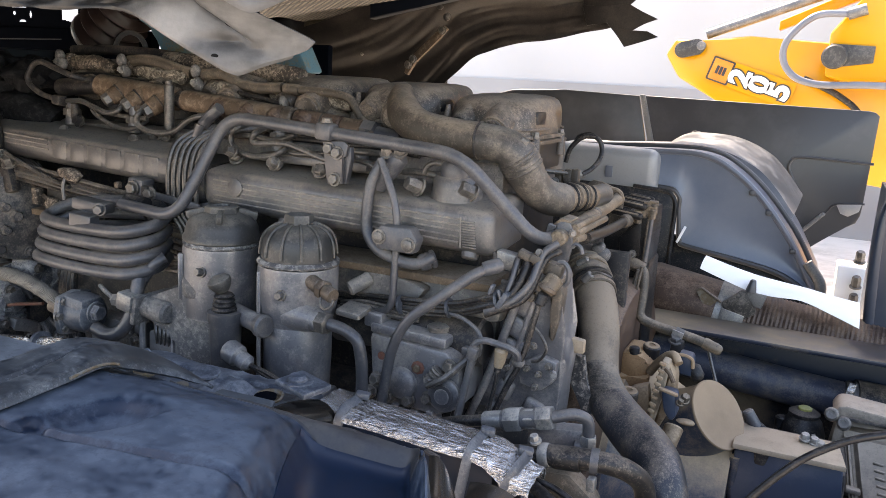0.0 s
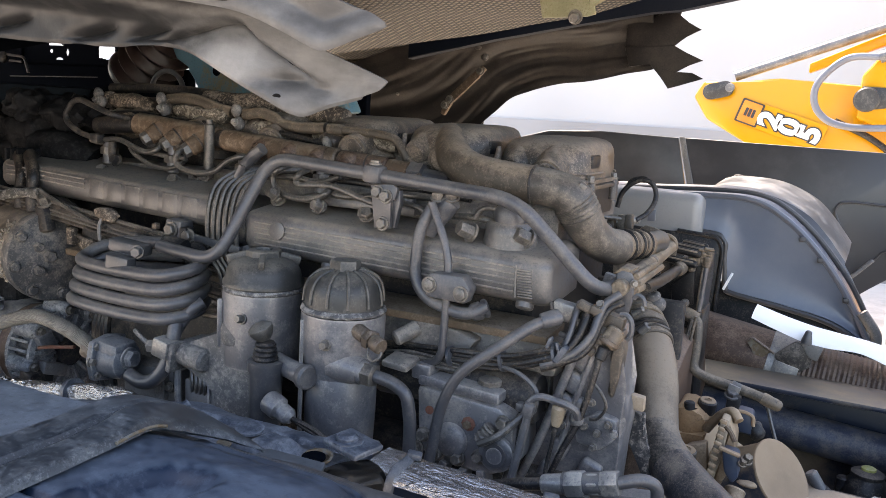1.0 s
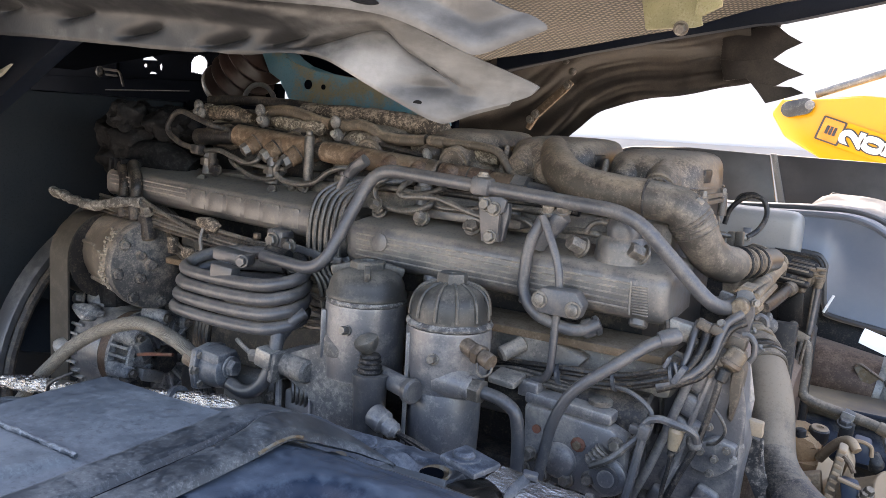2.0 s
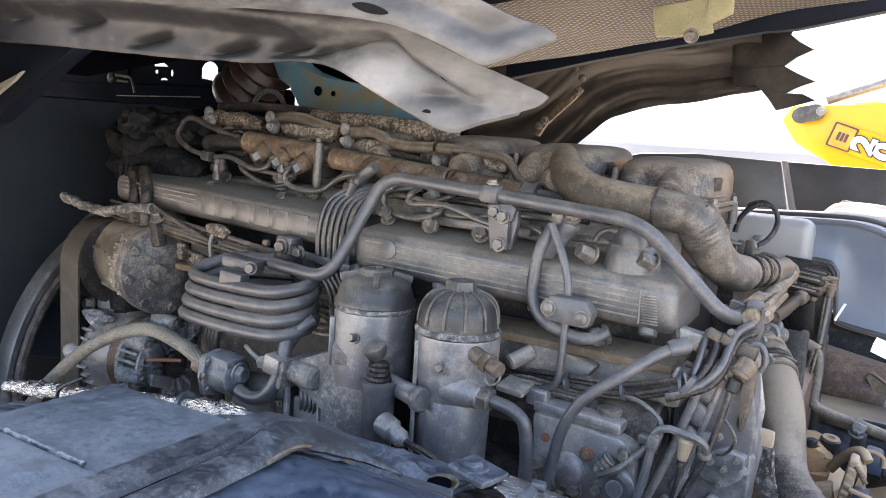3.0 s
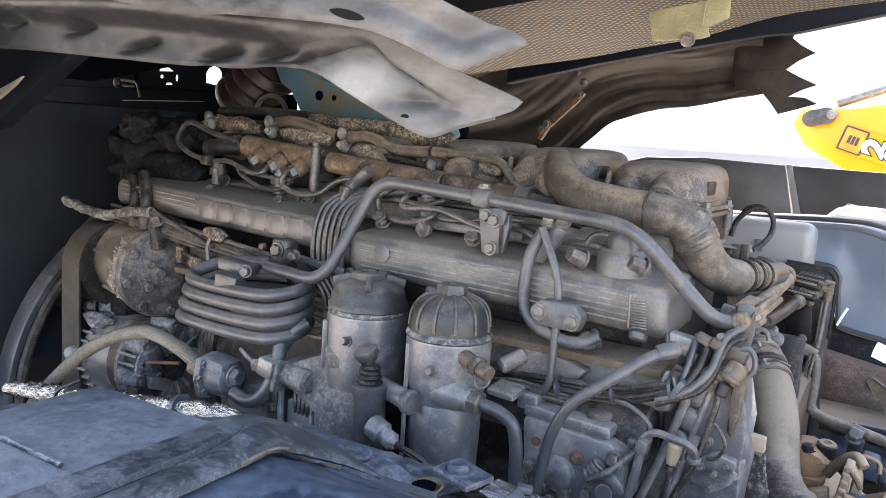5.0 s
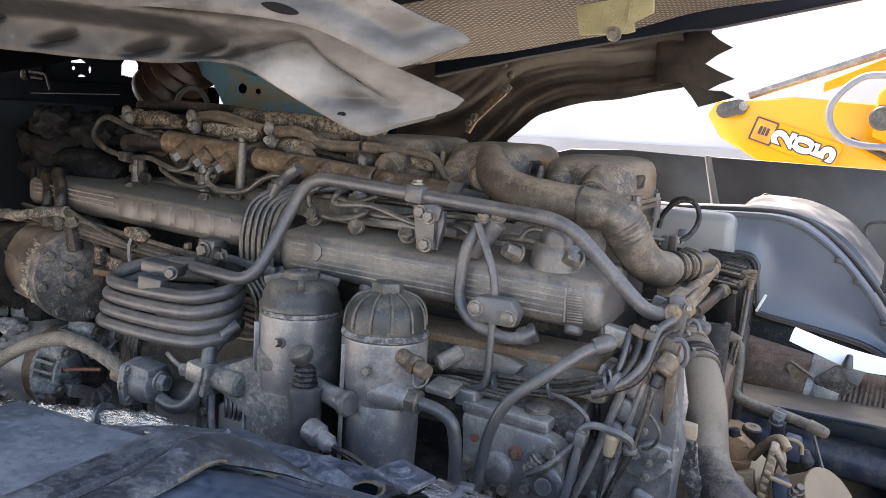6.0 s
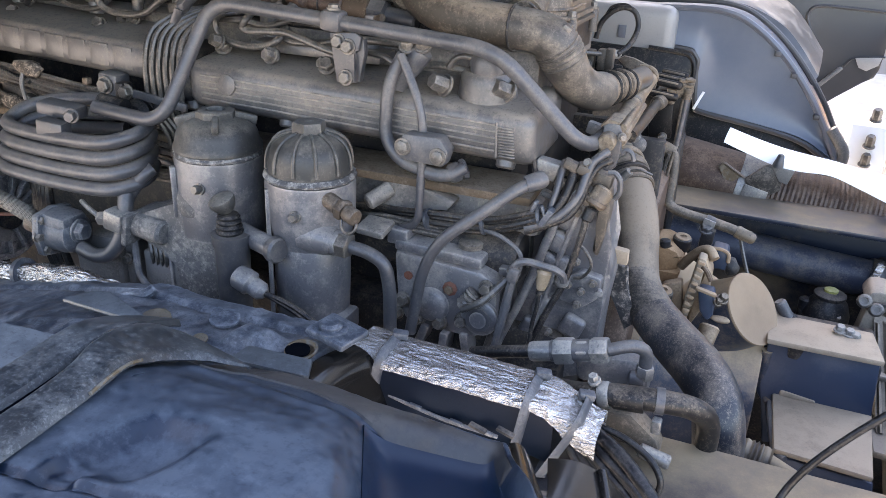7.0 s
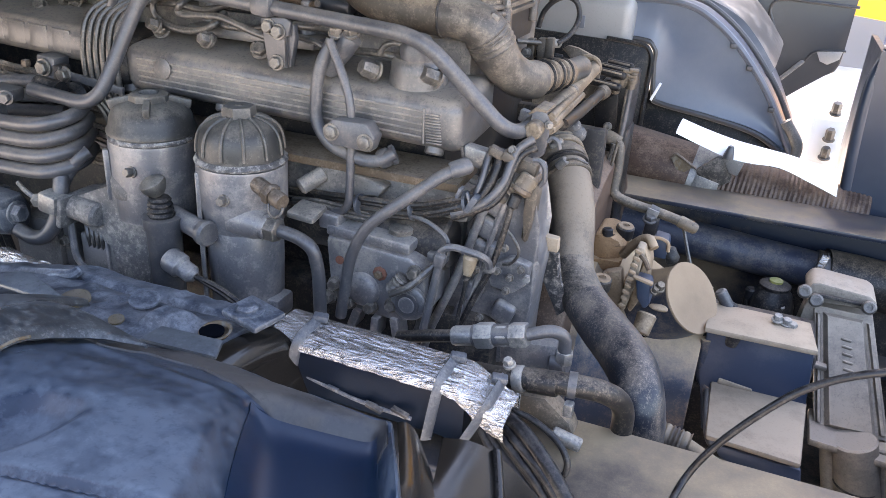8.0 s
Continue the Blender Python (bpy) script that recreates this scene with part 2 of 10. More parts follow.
HOLLOWP = dusty("smooth_navy_plastic", (0.006, 0.016, 0.036), (0.022, 0.036, 0.056), 0.12, 0.36, patch=8, relief=0.0, smear=0.15, grain=300, grime=0.0, up0=0.5, spec=0.3, mottle=0.0)
LEDGEP = dusty("scuffed_ledge_plastic", (0.02, 0.02, 0.022), (0.062, 0.057, 0.052), 0.55, 0.35, patch=36, relief=0.0003, smear=0.4, grain=300, speck=0.1, grime=0.2, mottle=0.2)
PANELTOP = dusty("weathered_panel_plastic", (0.03, 0.038, 0.046), (0.118, 0.132, 0.142), 0.46, 0.36, patch=30, relief=0.0004, smear=0.20, grain=420, speck=0.16, grime=0.2, mottle=0.22)
FLANGEP = dusty("shiny_brown_black_plastic", (0.008, 0.0075, 0.007), (0.05, 0.042, 0.032), 0.05, 0.17, patch=30, relief=0.0, smear=0.05, grime=0.0, spec=0.35, mottle=0.0)
STAIN = dusty("rust_stain", (0.11, 0.075, 0.04), (0.14, 0.13, 0.11), 0.2, 0.7, grain=300, patch=120, relief=0.0, smear=0.5)
SCUFFRIM = dusty("chipped_dusty_rim", (0.06, 0.06, 0.062), (0.27, 0.258, 0.24), 0.35, 0.6, grain=300, patch=70, speck=0.3, mottle=0.9)
SCUFF = dusty("scuffed_pale_edge", (0.038, 0.045, 0.052), (0.155, 0.168, 0.178), 0.35, 0.6, grain=420, speck=0.3, mottle=0.6)
RIBP = dusty("rubber_strip", (0.026, 0.031, 0.036), (0.15, 0.158, 0.158), 0.16, 0.42, relief=0.0006, speck=0.1, mottle=0.25)
FENDER = dusty("fender_plastic", (0.13, 0.14, 0.165), (0.28, 0.28, 0.29), 0.2, 0.30, patch=6, relief=0.0, smear=0.2, grime=0.0, mottle=0.0)
POSTM = dusty("navy_body_plastic", (0.020, 0.029, 0.046), (0.07, 0.08, 0.095), 0.12, 0.28, patch=7, relief=0.0, smear=0.2, grime=0.0, mottle=0.0)
GUARDM = dusty("guard_plastic", (0.055, 0.057, 0.062), (0.20, 0.20, 0.20), 0.12, 0.30, patch=14, relief=0.0, smear=0.35, grime=0.0, mottle=0.0)
BOXM = dusty("pale_box_plastic", (0.27, 0.265, 0.26), (0.46, 0.44, 0.41), 0.35, 0.34, patch=12, relief=0.0, smear=0.2, grime=0.1, mottle=0.0)
OLDRUST = dusty("rust_stained_flange", (0.10, 0.085, 0.055), (0.20, 0.165, 0.11), 0.2, 0.7, patch=40, smear=0.5)
PALEDUST = dusty("pale_dusty_plastic", (0.125, 0.122, 0.118), (0.3, 0.275, 0.245), 0.45, 0.55, patch=20, smear=0.25, mottle=0.25)
PANELM = dusty("black_panel", (0.04, 0.04, 0.043), (0.13, 0.127, 0.125), 0.2, 0.34, patch=5, relief=0.0, smear=0.3, grime=0.0, mottle=0.0)
RUST = dusty("rusty_steel", (0.088, 0.056, 0.034), (0.20, 0.148, 0.104), 0.35, 0.75, grain=300, patch=60, relief=0.0009, smear=0.32, speck=0.1)
BROWN = dusty("heat_browned_steel", (0.062, 0.036, 0.025), (0.19, 0.13, 0.09), 0.40, 0.5, 0.2)
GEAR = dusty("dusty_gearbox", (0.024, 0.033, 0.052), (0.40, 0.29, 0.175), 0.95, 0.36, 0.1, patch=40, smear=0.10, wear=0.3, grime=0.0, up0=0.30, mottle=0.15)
GEARTAN = dusty("dust_caked_casting", (0.135, 0.118, 0.098), (0.33, 0.275, 0.215), 0.75, 0.55, 0.1, patch=40, smear=0.25, wear=0.5, grime=0.15, up0=-0.25, mottle=0.12)
RAILM = dusty("chassis_paint", (0.012, 0.018, 0.032), (0.31, 0.235, 0.145), 0.34, 0.30, patch=5, relief=0.0001, smear=0.35, grime=0.0, spec=0.35, mottle=0.06)
BED = dusty("grimy_bracket", (0.034, 0.044, 0.06), (0.2, 0.215, 0.235), 0.14, 0.45, patch=60, relief=0.0025, smear=0.3, wear=0.5, mottle=0.18)
LINER = dusty("wheel_arch_liner", (0.0125, 0.0105, 0.0098), (0.062, 0.05, 0.042), 0.15, 0.42, patch=18, smear=0.22, relief=0.0006, mottle=0.12, spec=0.35)
BOLT = dusty("bolt_steel", (0.088, 0.082, 0.076), (0.21, 0.185, 0.155), 0.35, 0.4, 0.45, wear=0.4)
ZINC = dusty("zinc_fitting", (0.15, 0.15, 0.148), (0.32, 0.29, 0.245), 0.5, 0.35, 0.45)
BRASS = dusty("brass_fitting", (0.098, 0.072, 0.052), (0.21, 0.17, 0.135), 0.35, 0.5, 0.3)
# Near-black: shade of the bay, holes and gaps is put into this colour.
DEEP = dusty("interior_shade", (0.0022, 0.0032, 0.0056), (0.0042, 0.0048, 0.0066), 0.25, 0.9, spec=0.02, relief=0.0, mottle=0.0)
GASKET = dusty("rusty_gasket", (0.082, 0.056, 0.034), (0.17, 0.135, 0.10), 0.4, 0.85)
YELLOW = dusty("yellow_paint", (0.58, 0.27, 0.004), (0.58, 0.30, 0.02), 0.2, 0.3, patch=2, relief=0.0, smear=0.2, grime=0.0, mottle=0.0)
WALLM = dusty("white_wall_paint", (0.40, 0.40, 0.396), (0.37, 0.37, 0.363), 0.2, 0.6, patch=0.8, relief=0.0, grime=0.0, mottle=0.0)
WHITEP = dusty("white_paint", (0.80, 0.80, 0.79), (0.74, 0.73, 0.70), 0.2, 0.5, patch=1.5, relief=0.0, grime=0.0, mottle=0.0)
GREYP = dusty("grey_plinth", (0.26, 0.255, 0.25), (0.28, 0.275, 0.27), 0.2, 0.7, patch=2, relief=0.0, grime=0.0, mottle=0.0)
TEAL = dusty("teal_painted_box", (0.075, 0.19, 0.25), (0.20, 0.165, 0.10), 0.2, 0.5, patch=10, smear=0.9)
OLIVEDULL = dusty("dull_yellow_plug", (0.095, 0.07, 0.036), (0.12, 0.1, 0.075), 0.3, 0.6, smear=0.4)
OLIVE = dusty("olive_plate", (0.22, 0.21, 0.12), (0.30, 0.28, 0.20), 0.2, 0.7)
NAVY = dusty("navy_paint", (0.012, 0.022, 0.06), (0.05, 0.06, 0.08), 0.3, 0.3)
CONCRETE = dusty("yard_concrete", (0.44, 0.41, 0.36), (0.58, 0.54, 0.48), 0.3, 0.85, grain=40, patch=2.5, relief=0.004, smear=0.5, grime=0.0)
CREAM = dusty("cream_highlight", (0.45, 0.42, 0.33), (0.42, 0.38, 0.31), 0.3, 0.6)
REDMARK = dusty("red_paint_mark", (0.13, 0.045, 0.028), (0.16, 0.11, 0.08), 0.3, 0.6)
ORANGE = dusty("orange_decal", (0.52, 0.19, 0.02), (0.55, 0.24, 0.05), 0.1, 0.4, relief=0.0, grime=0.0, mottle=0.0)
FENDIN = dusty("fender_inner_face", (0.098, 0.122, 0.165), (0.26, 0.265, 0.275), 0.2, 0.28, patch=5, relief=0.0, smear=0.2, grime=0.0, mottle=0.0)
CLEANP = dusty("clean_navy_plastic", (0.004, 0.008, 0.017), (0.04, 0.05, 0.06), 0.08, 0.28, patch=10, relief=0.0, smear=0.06, grime=0.0, spec=0.12, mottle=0.0)
RINGM = dusty("dull_grey_ring", (0.060, 0.062, 0.068), (0.12, 0.12, 0.12), 0.3, 0.4, 0.2, smear=0.3, grime=0.1, mottle=0.2)
BELTM = dusty("brown_black_belt", (0.026, 0.023, 0.019), (0.09, 0.08, 0.066), 0.3, 0.6, smear=0.2, grime=0.1, mottle=0.2)
RAILHOSE = dusty("dark_rail_hose", (0.02, 0.026, 0.042), (0.10, 0.09, 0.08), 0.22, 0.36, patch=40, smear=0.3, spec=0.3)
VALVEM = dusty("blue_grey_casting", (0.045, 0.053, 0.066), (0.19, 0.185, 0.18), 0.35, 0.42, smear=0.25, wear=0.8, relief=0.0003, mottle=0.15)
TIE = dusty("grey_cable_tie", (0.045, 0.052, 0.064), (0.15, 0.15, 0.15), 0.2, 0.4)
GRITDARKP = dusty("oily_dark_plate", (0.024, 0.021, 0.019), (0.15, 0.13, 0.11), 0.3, 0.4, smear=0.35, speck=0.2)
FLEXM = dusty("rusty_flex_pipe", (0.05, 0.03, 0.021), (0.11, 0.075, 0.052), 0.3, 0.5, 0.3, smear=0.3)
MANIRIB = dusty("dusty_casting_rib", (0.115, 0.11, 0.106), (0.26, 0.225, 0.19), 0.5, 0.5, smear=0.4, grain=420, mottle=0.15, wear=0.5)
DUSTCOVER = dusty("dusty_cover_plastic", (0.052, 0.044, 0.038), (0.25, 0.205, 0.163), 0.46, 0.40, patch=40, smear=0.30, relief=0.0006, speck=0.25, spec=0.4, mottle=0.25)
DARKCRUST = dusty("dark_crusted_casting", (0.006, 0.0062, 0.0072), (0.026, 0.0265, 0.0275), 0.16, 0.75, relief=0.004, grain=300, patch=70, smear=0.22, speck=0.25, spec=0.15, mottle=0.3)
ELBOWM = dusty("grey_brown_elbow", (0.05, 0.045, 0.04), (0.22, 0.188, 0.152), 0.50, 0.42, smear=0.25, speck=0.05, spec=0.45, mottle=0.12)
SLEEVEM = dusty("tan_sleeve", (0.105, 0.078, 0.052), (0.27, 0.215, 0.155), 0.50, 0.55, smear=0.25)
HOSEBIG = dusty("old_coolant_hose", (0.062, 0.05, 0.04), (0.215, 0.174, 0.132), 0.66, 0.3, patch=22, relief=0.0002, smear=0.30, speck=0.14, up0=0.05, grime=0.15, spec=0.35, mottle=0.1)
HOSEMID = dusty("mid_tone_hose_rubber", (0.030, 0.028, 0.027), (0.20, 0.165, 0.128), 0.42, 0.34, patch=30, relief=0.0002, smear=0.30, speck=0.2, up0=0.1, grime=0.15, spec=0.4, mottle=0.35)
HOSELOW = dusty("black_hose_rubber", (0.016, 0.019, 0.026), (0.3, 0.24, 0.18), 0.15, 0.32, patch=26, relief=0.0002, smear=0.18, speck=0.2, up0=0.35, grime=0.15, spec=0.4, mottle=0.15)
GRITDARK = dusty("dark_gritty_plate", (0.030, 0.030, 0.032), (0.24, 0.21, 0.18), 0.2, 0.6, relief=0.001, grain=360, smear=0.2, speck=0.35, grime=0.5)
TANEDGE = dusty("tan_dusty_edge", (0.13, 0.088, 0.056), (0.28, 0.21, 0.15), 0.5, 0.8, patch=40, smear=0.3)
TANTOP = dusty("tan_dusty_top", (0.24, 0.185, 0.13), (0.36, 0.28, 0.195), 0.6, 0.8, patch=40, smear=0.3, grime=0.1, up0=0.0, mottle=0.15)
CREAMDULL = dusty("dull_cream_plastic", (0.20, 0.16, 0.11), (0.26, 0.21, 0.16), 0.3, 0.6)
ALUM = dusty("dull_aluminium", (0.16, 0.16, 0.165), (0.30, 0.28, 0.25), 0.3, 0.4, 0.3, smear=0.3, speck=0.1)
ALTM = dusty("oxidised_alternator_casting", (0.115, 0.122, 0.135), (0.30, 0.295, 0.285), 0.35, 0.5, 0.1, smear=0.4, speck=0.35, grime=0.55, relief=0.0012, grain=420, mottle=0.3)
COMPM = dusty("dirty_compressor", (0.115, 0.10, 0.085), (0.28, 0.24, 0.20), 0.4, 0.45, 0.3, smear=0.35, mottle=0.2)
FRONTCRUST = dusty("grey_crust", (0.05, 0.048, 0.044), (0.26, 0.25, 0.23), 0.25, 0.8, relief=0.002, grain=300, patch=80, smear=0.3, speck=0.4)
CRUST = dusty("dried_dirt", (0.16, 0.145, 0.12), (0.34, 0.31, 0.27), 0.35, 0.85, relief=0.002, grain=380, speck=0.3)
FACEM = dusty("dark_dusty_face", (0.040, 0.041, 0.044), (0.185, 0.165, 0.145), 0.45, 0.55, smear=0.35, relief=0.0006, speck=0.15)
TAN = dusty("tan_dust", (0.27, 0.185, 0.115), (0.31, 0.22, 0.14), 0.5, 0.85, patch=30, grime=0.0, mottle=0.1)
TANCAST = dusty("tan_dusty_casting", (0.185, 0.125, 0.076), (0.35, 0.255, 0.165), 0.6, 0.55, 0.1, patch=40, smear=0.35, wear=0.4, up0=0.0, mottle=0.2)
# Blue sky shade of the gearbox's near faces is put into this colour.
GEARNAVY = dusty("dark_blue_gearbox_shade", (0.020, 0.033, 0.060), (0.10, 0.10, 0.11), 0.3, 0.42, patch=10, smear=0.25, grime=0.0, mottle=0.1)
CAPYEL = dusty("yellow_green_cap", (0.26, 0.26, 0.07), (0.34, 0.32, 0.18), 0.3, 0.6)
RUSTCAST = dusty("orange_brown_casting", (0.26, 0.145, 0.068), (0.42, 0.265, 0.14), 0.7, 0.8, mottle=0.15)
GLOSSCABLE = dusty("black_cable", (0.008, 0.008, 0.009), (0.06, 0.055, 0.05), 0.12, 0.3, relief=0.0, spec=0.3)


def foil_material():
    m, N, L = material("crumpled_foil")
    b = N["Principled BSDF"]
    b.inputs["Metallic"].default_value = 0.95
    geo = N.new("ShaderNodeNewGeometry")
    vor = N.new("ShaderNodeTexVoronoi")
    vor.inputs["Scale"].default_value = 60
    noi = N.new("ShaderNodeTexNoise")
    noi.inputs["Scale"].default_value, noi.inputs["Detail"].default_value = 75, 8
    warp = N.new("ShaderNodeVectorMath")
    warp.operation = "MULTIPLY_ADD"
    warp.inputs[1].default_value = (0.05, 0.05, 0.05)
    grain = N.new("ShaderNodeVectorMath")
    grain.operation = "MULTIPLY"
    grain.inputs[1].default_value = (0.45, 2.2, 2.2)
    L.new(geo.outputs["Position"], grain.inputs[0])
    L.new(grain.outputs[0], noi.inputs["Vector"])
    L.new(noi.outputs["Color"], warp.inputs[0])
    L.new(geo.outputs["Position"], warp.inputs[2])
    L.new(warp.outputs[0], vor.inputs["Vector"])
    add = N.new("ShaderNodeMath")
    L.new(vor.outputs["Distance"], add.inputs[0])
    L.new(noi.outputs["Fac"], add.inputs[1])
    bump = N.new("ShaderNodeBump")
    bump.inputs["Distance"].default_value = 0.0045
    bump.inputs["Strength"].default_value = 0.8
    L.new(add.outputs[0], bump.inputs["Height"])
    L.new(bump.outputs[0], b.inputs["Normal"])
    ramp = N.new("ShaderNodeMix")
    ramp.data_type = "RGBA"
    ramp.inputs["A"].default_value, ramp.inputs["B"].default_value = (0.30, 0.285, 0.27, 1), (0.72, 0.70, 0.67, 1)
    L.new(noi.outputs["Fac"], ramp.inputs["Factor"])
    L.new(ramp.outputs["Result"], b.inputs["Base Color"])
    b.inputs["Roughness"].default_value = 0.27
    return m


def woven_material(name, a, c, scale, open_weave=False):
    m, N, L = material(name)
    b = N["Principled BSDF"]
    b.inputs["Roughness"].default_value = 0.7
    geo = N.new("ShaderNodeNewGeometry")
    turn = N.new("ShaderNodeMapping")
    turn.inputs["Rotation"].default_value = (0, 0, radians(38))
    L.new(geo.outputs["Position"], turn.inputs["Vector"])
    waves = []
    for axis in ("X", "Y"):
        w = N.new("ShaderNodeTexWave")
        w.bands_direction = axis
        w.inputs["Scale"].default_value, w.inputs["Distortion"].default_value = scale, 0.6
        L.new(turn.outputs[0], w.inputs["Vector"])
        waves.append(w)
    mul = N.new("ShaderNodeMath")
    mul.operation = "MINIMUM" if open_weave else "MAXIMUM"
    L.new(waves[0].outputs["Fac"], mul.inputs[0])
    L.new(waves[1].outputs["Fac"], mul.inputs[1])
    mix = N.new("ShaderNodeMix")
    mix.data_type = "RGBA"
    mix.inputs["A"].default_value, mix.inputs["B"].default_value = (*a, 1), (*c, 1)
    sharp = N.new("ShaderNodeMapRange")
    sharp.inputs["From Min"].default_value, sharp.inputs["From Max"].default_value = (0.22, 0.55) if open_weave else (0.55, 0.95)
    L.new(mul.outputs[0], sharp.inputs["Value"])
    L.new(sharp.outputs[0], mix.inputs["Factor"])
    L.new(mix.outputs["Result"], b.inputs["Base Color"])
    bump = N.new("ShaderNodeBump")
    bump.inputs["Distance"].default_value = 0.002
    L.new(mul.outputs[0], bump.inputs["Height"])
    L.new(bump.outputs[0], b.inputs["Normal"])
    return m


def flap_material():
    """Grey polypropylene with smears and scratches; brightness painted in, paler towards the deflector's point."""
    m, N, L = material("scuffed_grey_plastic")
    b = N["Principled BSDF"]
    geo = N.new("ShaderNodeNewGeometry")

    def field(scale, detail, stretch=(1, 1, 1)):
        q = N.new("ShaderNodeVectorMath")
        q.operation = "MULTIPLY"
        q.inputs[1].default_value = stretch
        L.new(geo.outputs["Position"], q.inputs[0])
        t = N.new("ShaderNodeTexNoise")
        t.inputs["Scale"].default_value, t.inputs["Detail"].default_value, t.inputs["Roughness"].default_value = scale, detail, 0.6
        L.new(q.outputs[0], t.inputs["Vector"])
        return t.outputs["Fac"]

    def span(src, a, c, d, e):
        r = N.new("ShaderNodeMapRange")
        r.interpolation_type = "SMOOTHSTEP"
        for key, value in (("From Min", a), ("From Max", c), ("To Min", d), ("To Max", e)):
            r.inputs[key].default_value = value
        L.new(src, r.inputs["Value"])
        return r.outputs[0]

    def total(*parts):
        out = parts[0]
        for p in parts[1:]:
            n = N.new("ShaderNodeMath")
            n.use_clamp = p is parts[-1]
            L.new(out, n.inputs[0])
            L.new(p, n.inputs[1])
            out = n.outputs[0]
        return out
    sep = N.new("ShaderNodeSeparateXYZ")
    L.new(geo.outputs["Position"], sep.inputs[0])
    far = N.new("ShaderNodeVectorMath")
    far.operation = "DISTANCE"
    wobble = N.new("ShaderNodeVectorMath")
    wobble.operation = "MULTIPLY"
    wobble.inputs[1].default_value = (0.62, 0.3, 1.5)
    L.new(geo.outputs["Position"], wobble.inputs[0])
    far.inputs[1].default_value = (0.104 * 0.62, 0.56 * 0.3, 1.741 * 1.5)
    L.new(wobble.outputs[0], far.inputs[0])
    # Pale ellipse puts the dished facet's light into the colour.
    lit_patch = total(span(far.outputs["Value"], 0.040, 0.012, 0.0, 0.55), span(field(34, 5), 0.35, 0.7, -0.07, 0.06))
    pale = total(span(sep.outputs["X"], -0.10, 0.16, -0.05, 0.40), lit_patch, span(field(9, 3, (0.5, 1, 1.6)), 0.35, 0.68, -0.10, 0.06), span(field(24, 5, (0.7, 1, 1.3)), 0.38, 0.66, -0.09, 0.09), span(field(60, 6, (0.35, 1, 1.4)), 0.45, 0.75, -0.03, 0.08))
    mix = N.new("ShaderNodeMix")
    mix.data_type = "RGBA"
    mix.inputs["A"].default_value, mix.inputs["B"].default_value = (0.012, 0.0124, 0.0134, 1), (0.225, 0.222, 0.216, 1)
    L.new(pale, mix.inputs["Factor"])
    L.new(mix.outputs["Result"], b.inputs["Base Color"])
    L.new(span(field(40, 4), 0.3, 0.7, 0.38, 0.58), b.inputs["Roughness"])
    b.inputs["Specular IOR Level"].default_value = 0.22
    bump = N.new("ShaderNodeBump")
    bump.inputs["Distance"].default_value, bump.inputs["Strength"].default_value = 0.0004, 0.5
    L.new(field(420, 3), bump.inputs["Height"])
    L.new(bump.outputs[0], b.inputs["Normal"])
    return m


FLAPM = flap_material()
FLAPDARK = dusty("slot_and_crease_dark", (0.006, 0.006, 0.0065), (0.012, 0.012, 0.012), 0.1, 0.8, smear=0.1, relief=0.0, mottle=0.0, spec=0.05)
NAVYDULL = dusty("dull_navy_paint", (0.006, 0.009, 0.016), (0.018, 0.019, 0.022), 0.2, 0.5, patch=12, relief=0.0, smear=0.15, spec=0.12, mottle=0.0)
SPRINGM = dusty("brown_air_spring", (0.022, 0.0105, 0.008), (0.055, 0.036, 0.03), 0.4, 0.45, mottle=0.15)
BLACKP = dusty("clean_black_plastic", (0.007, 0.007, 0.008), (0.07, 0.06, 0.05), 0.25, 0.36, patch=40, smear=0.05, spec=0.25)
BAYM = dusty("dark_bay_paint", (0.014, 0.019, 0.025), (0.026, 0.031, 0.036), 0.2, 0.7, patch=8, relief=0.0, smear=0.3, spec=0.15, mottle=0.0)
FOIL = foil_material()
WOVEN = woven_material("woven_insulation", (0.004, 0.0035, 0.003), (0.135, 0.112, 0.082), 27, True)
BRAID = woven_material("braided_steel", (0.075, 0.067, 0.058), (0.30, 0.27, 0.225), 210)

# ---- yard ----
bm = bmesh.new()
bmesh.ops.create_grid(bm, x_segments=8, y_segments=8, size=300)
solo("ground", bm, CONCRETE, "pale sunlit concrete yard", "ground", kind="structure")

wall = thing("wall_north", (0, 11, 0), "white painted hall wall with a grey plinth", "wall", kind="structure")
part("wall_face", box((0, 11.2, 4.56), (60, 0.3, 5.68), bevel=0.0), WALLM, wall)
part("plinth", box((0, 11.15, 0.86), (60, 0.34, 1.72), bevel=0.0), GREYP, wall)


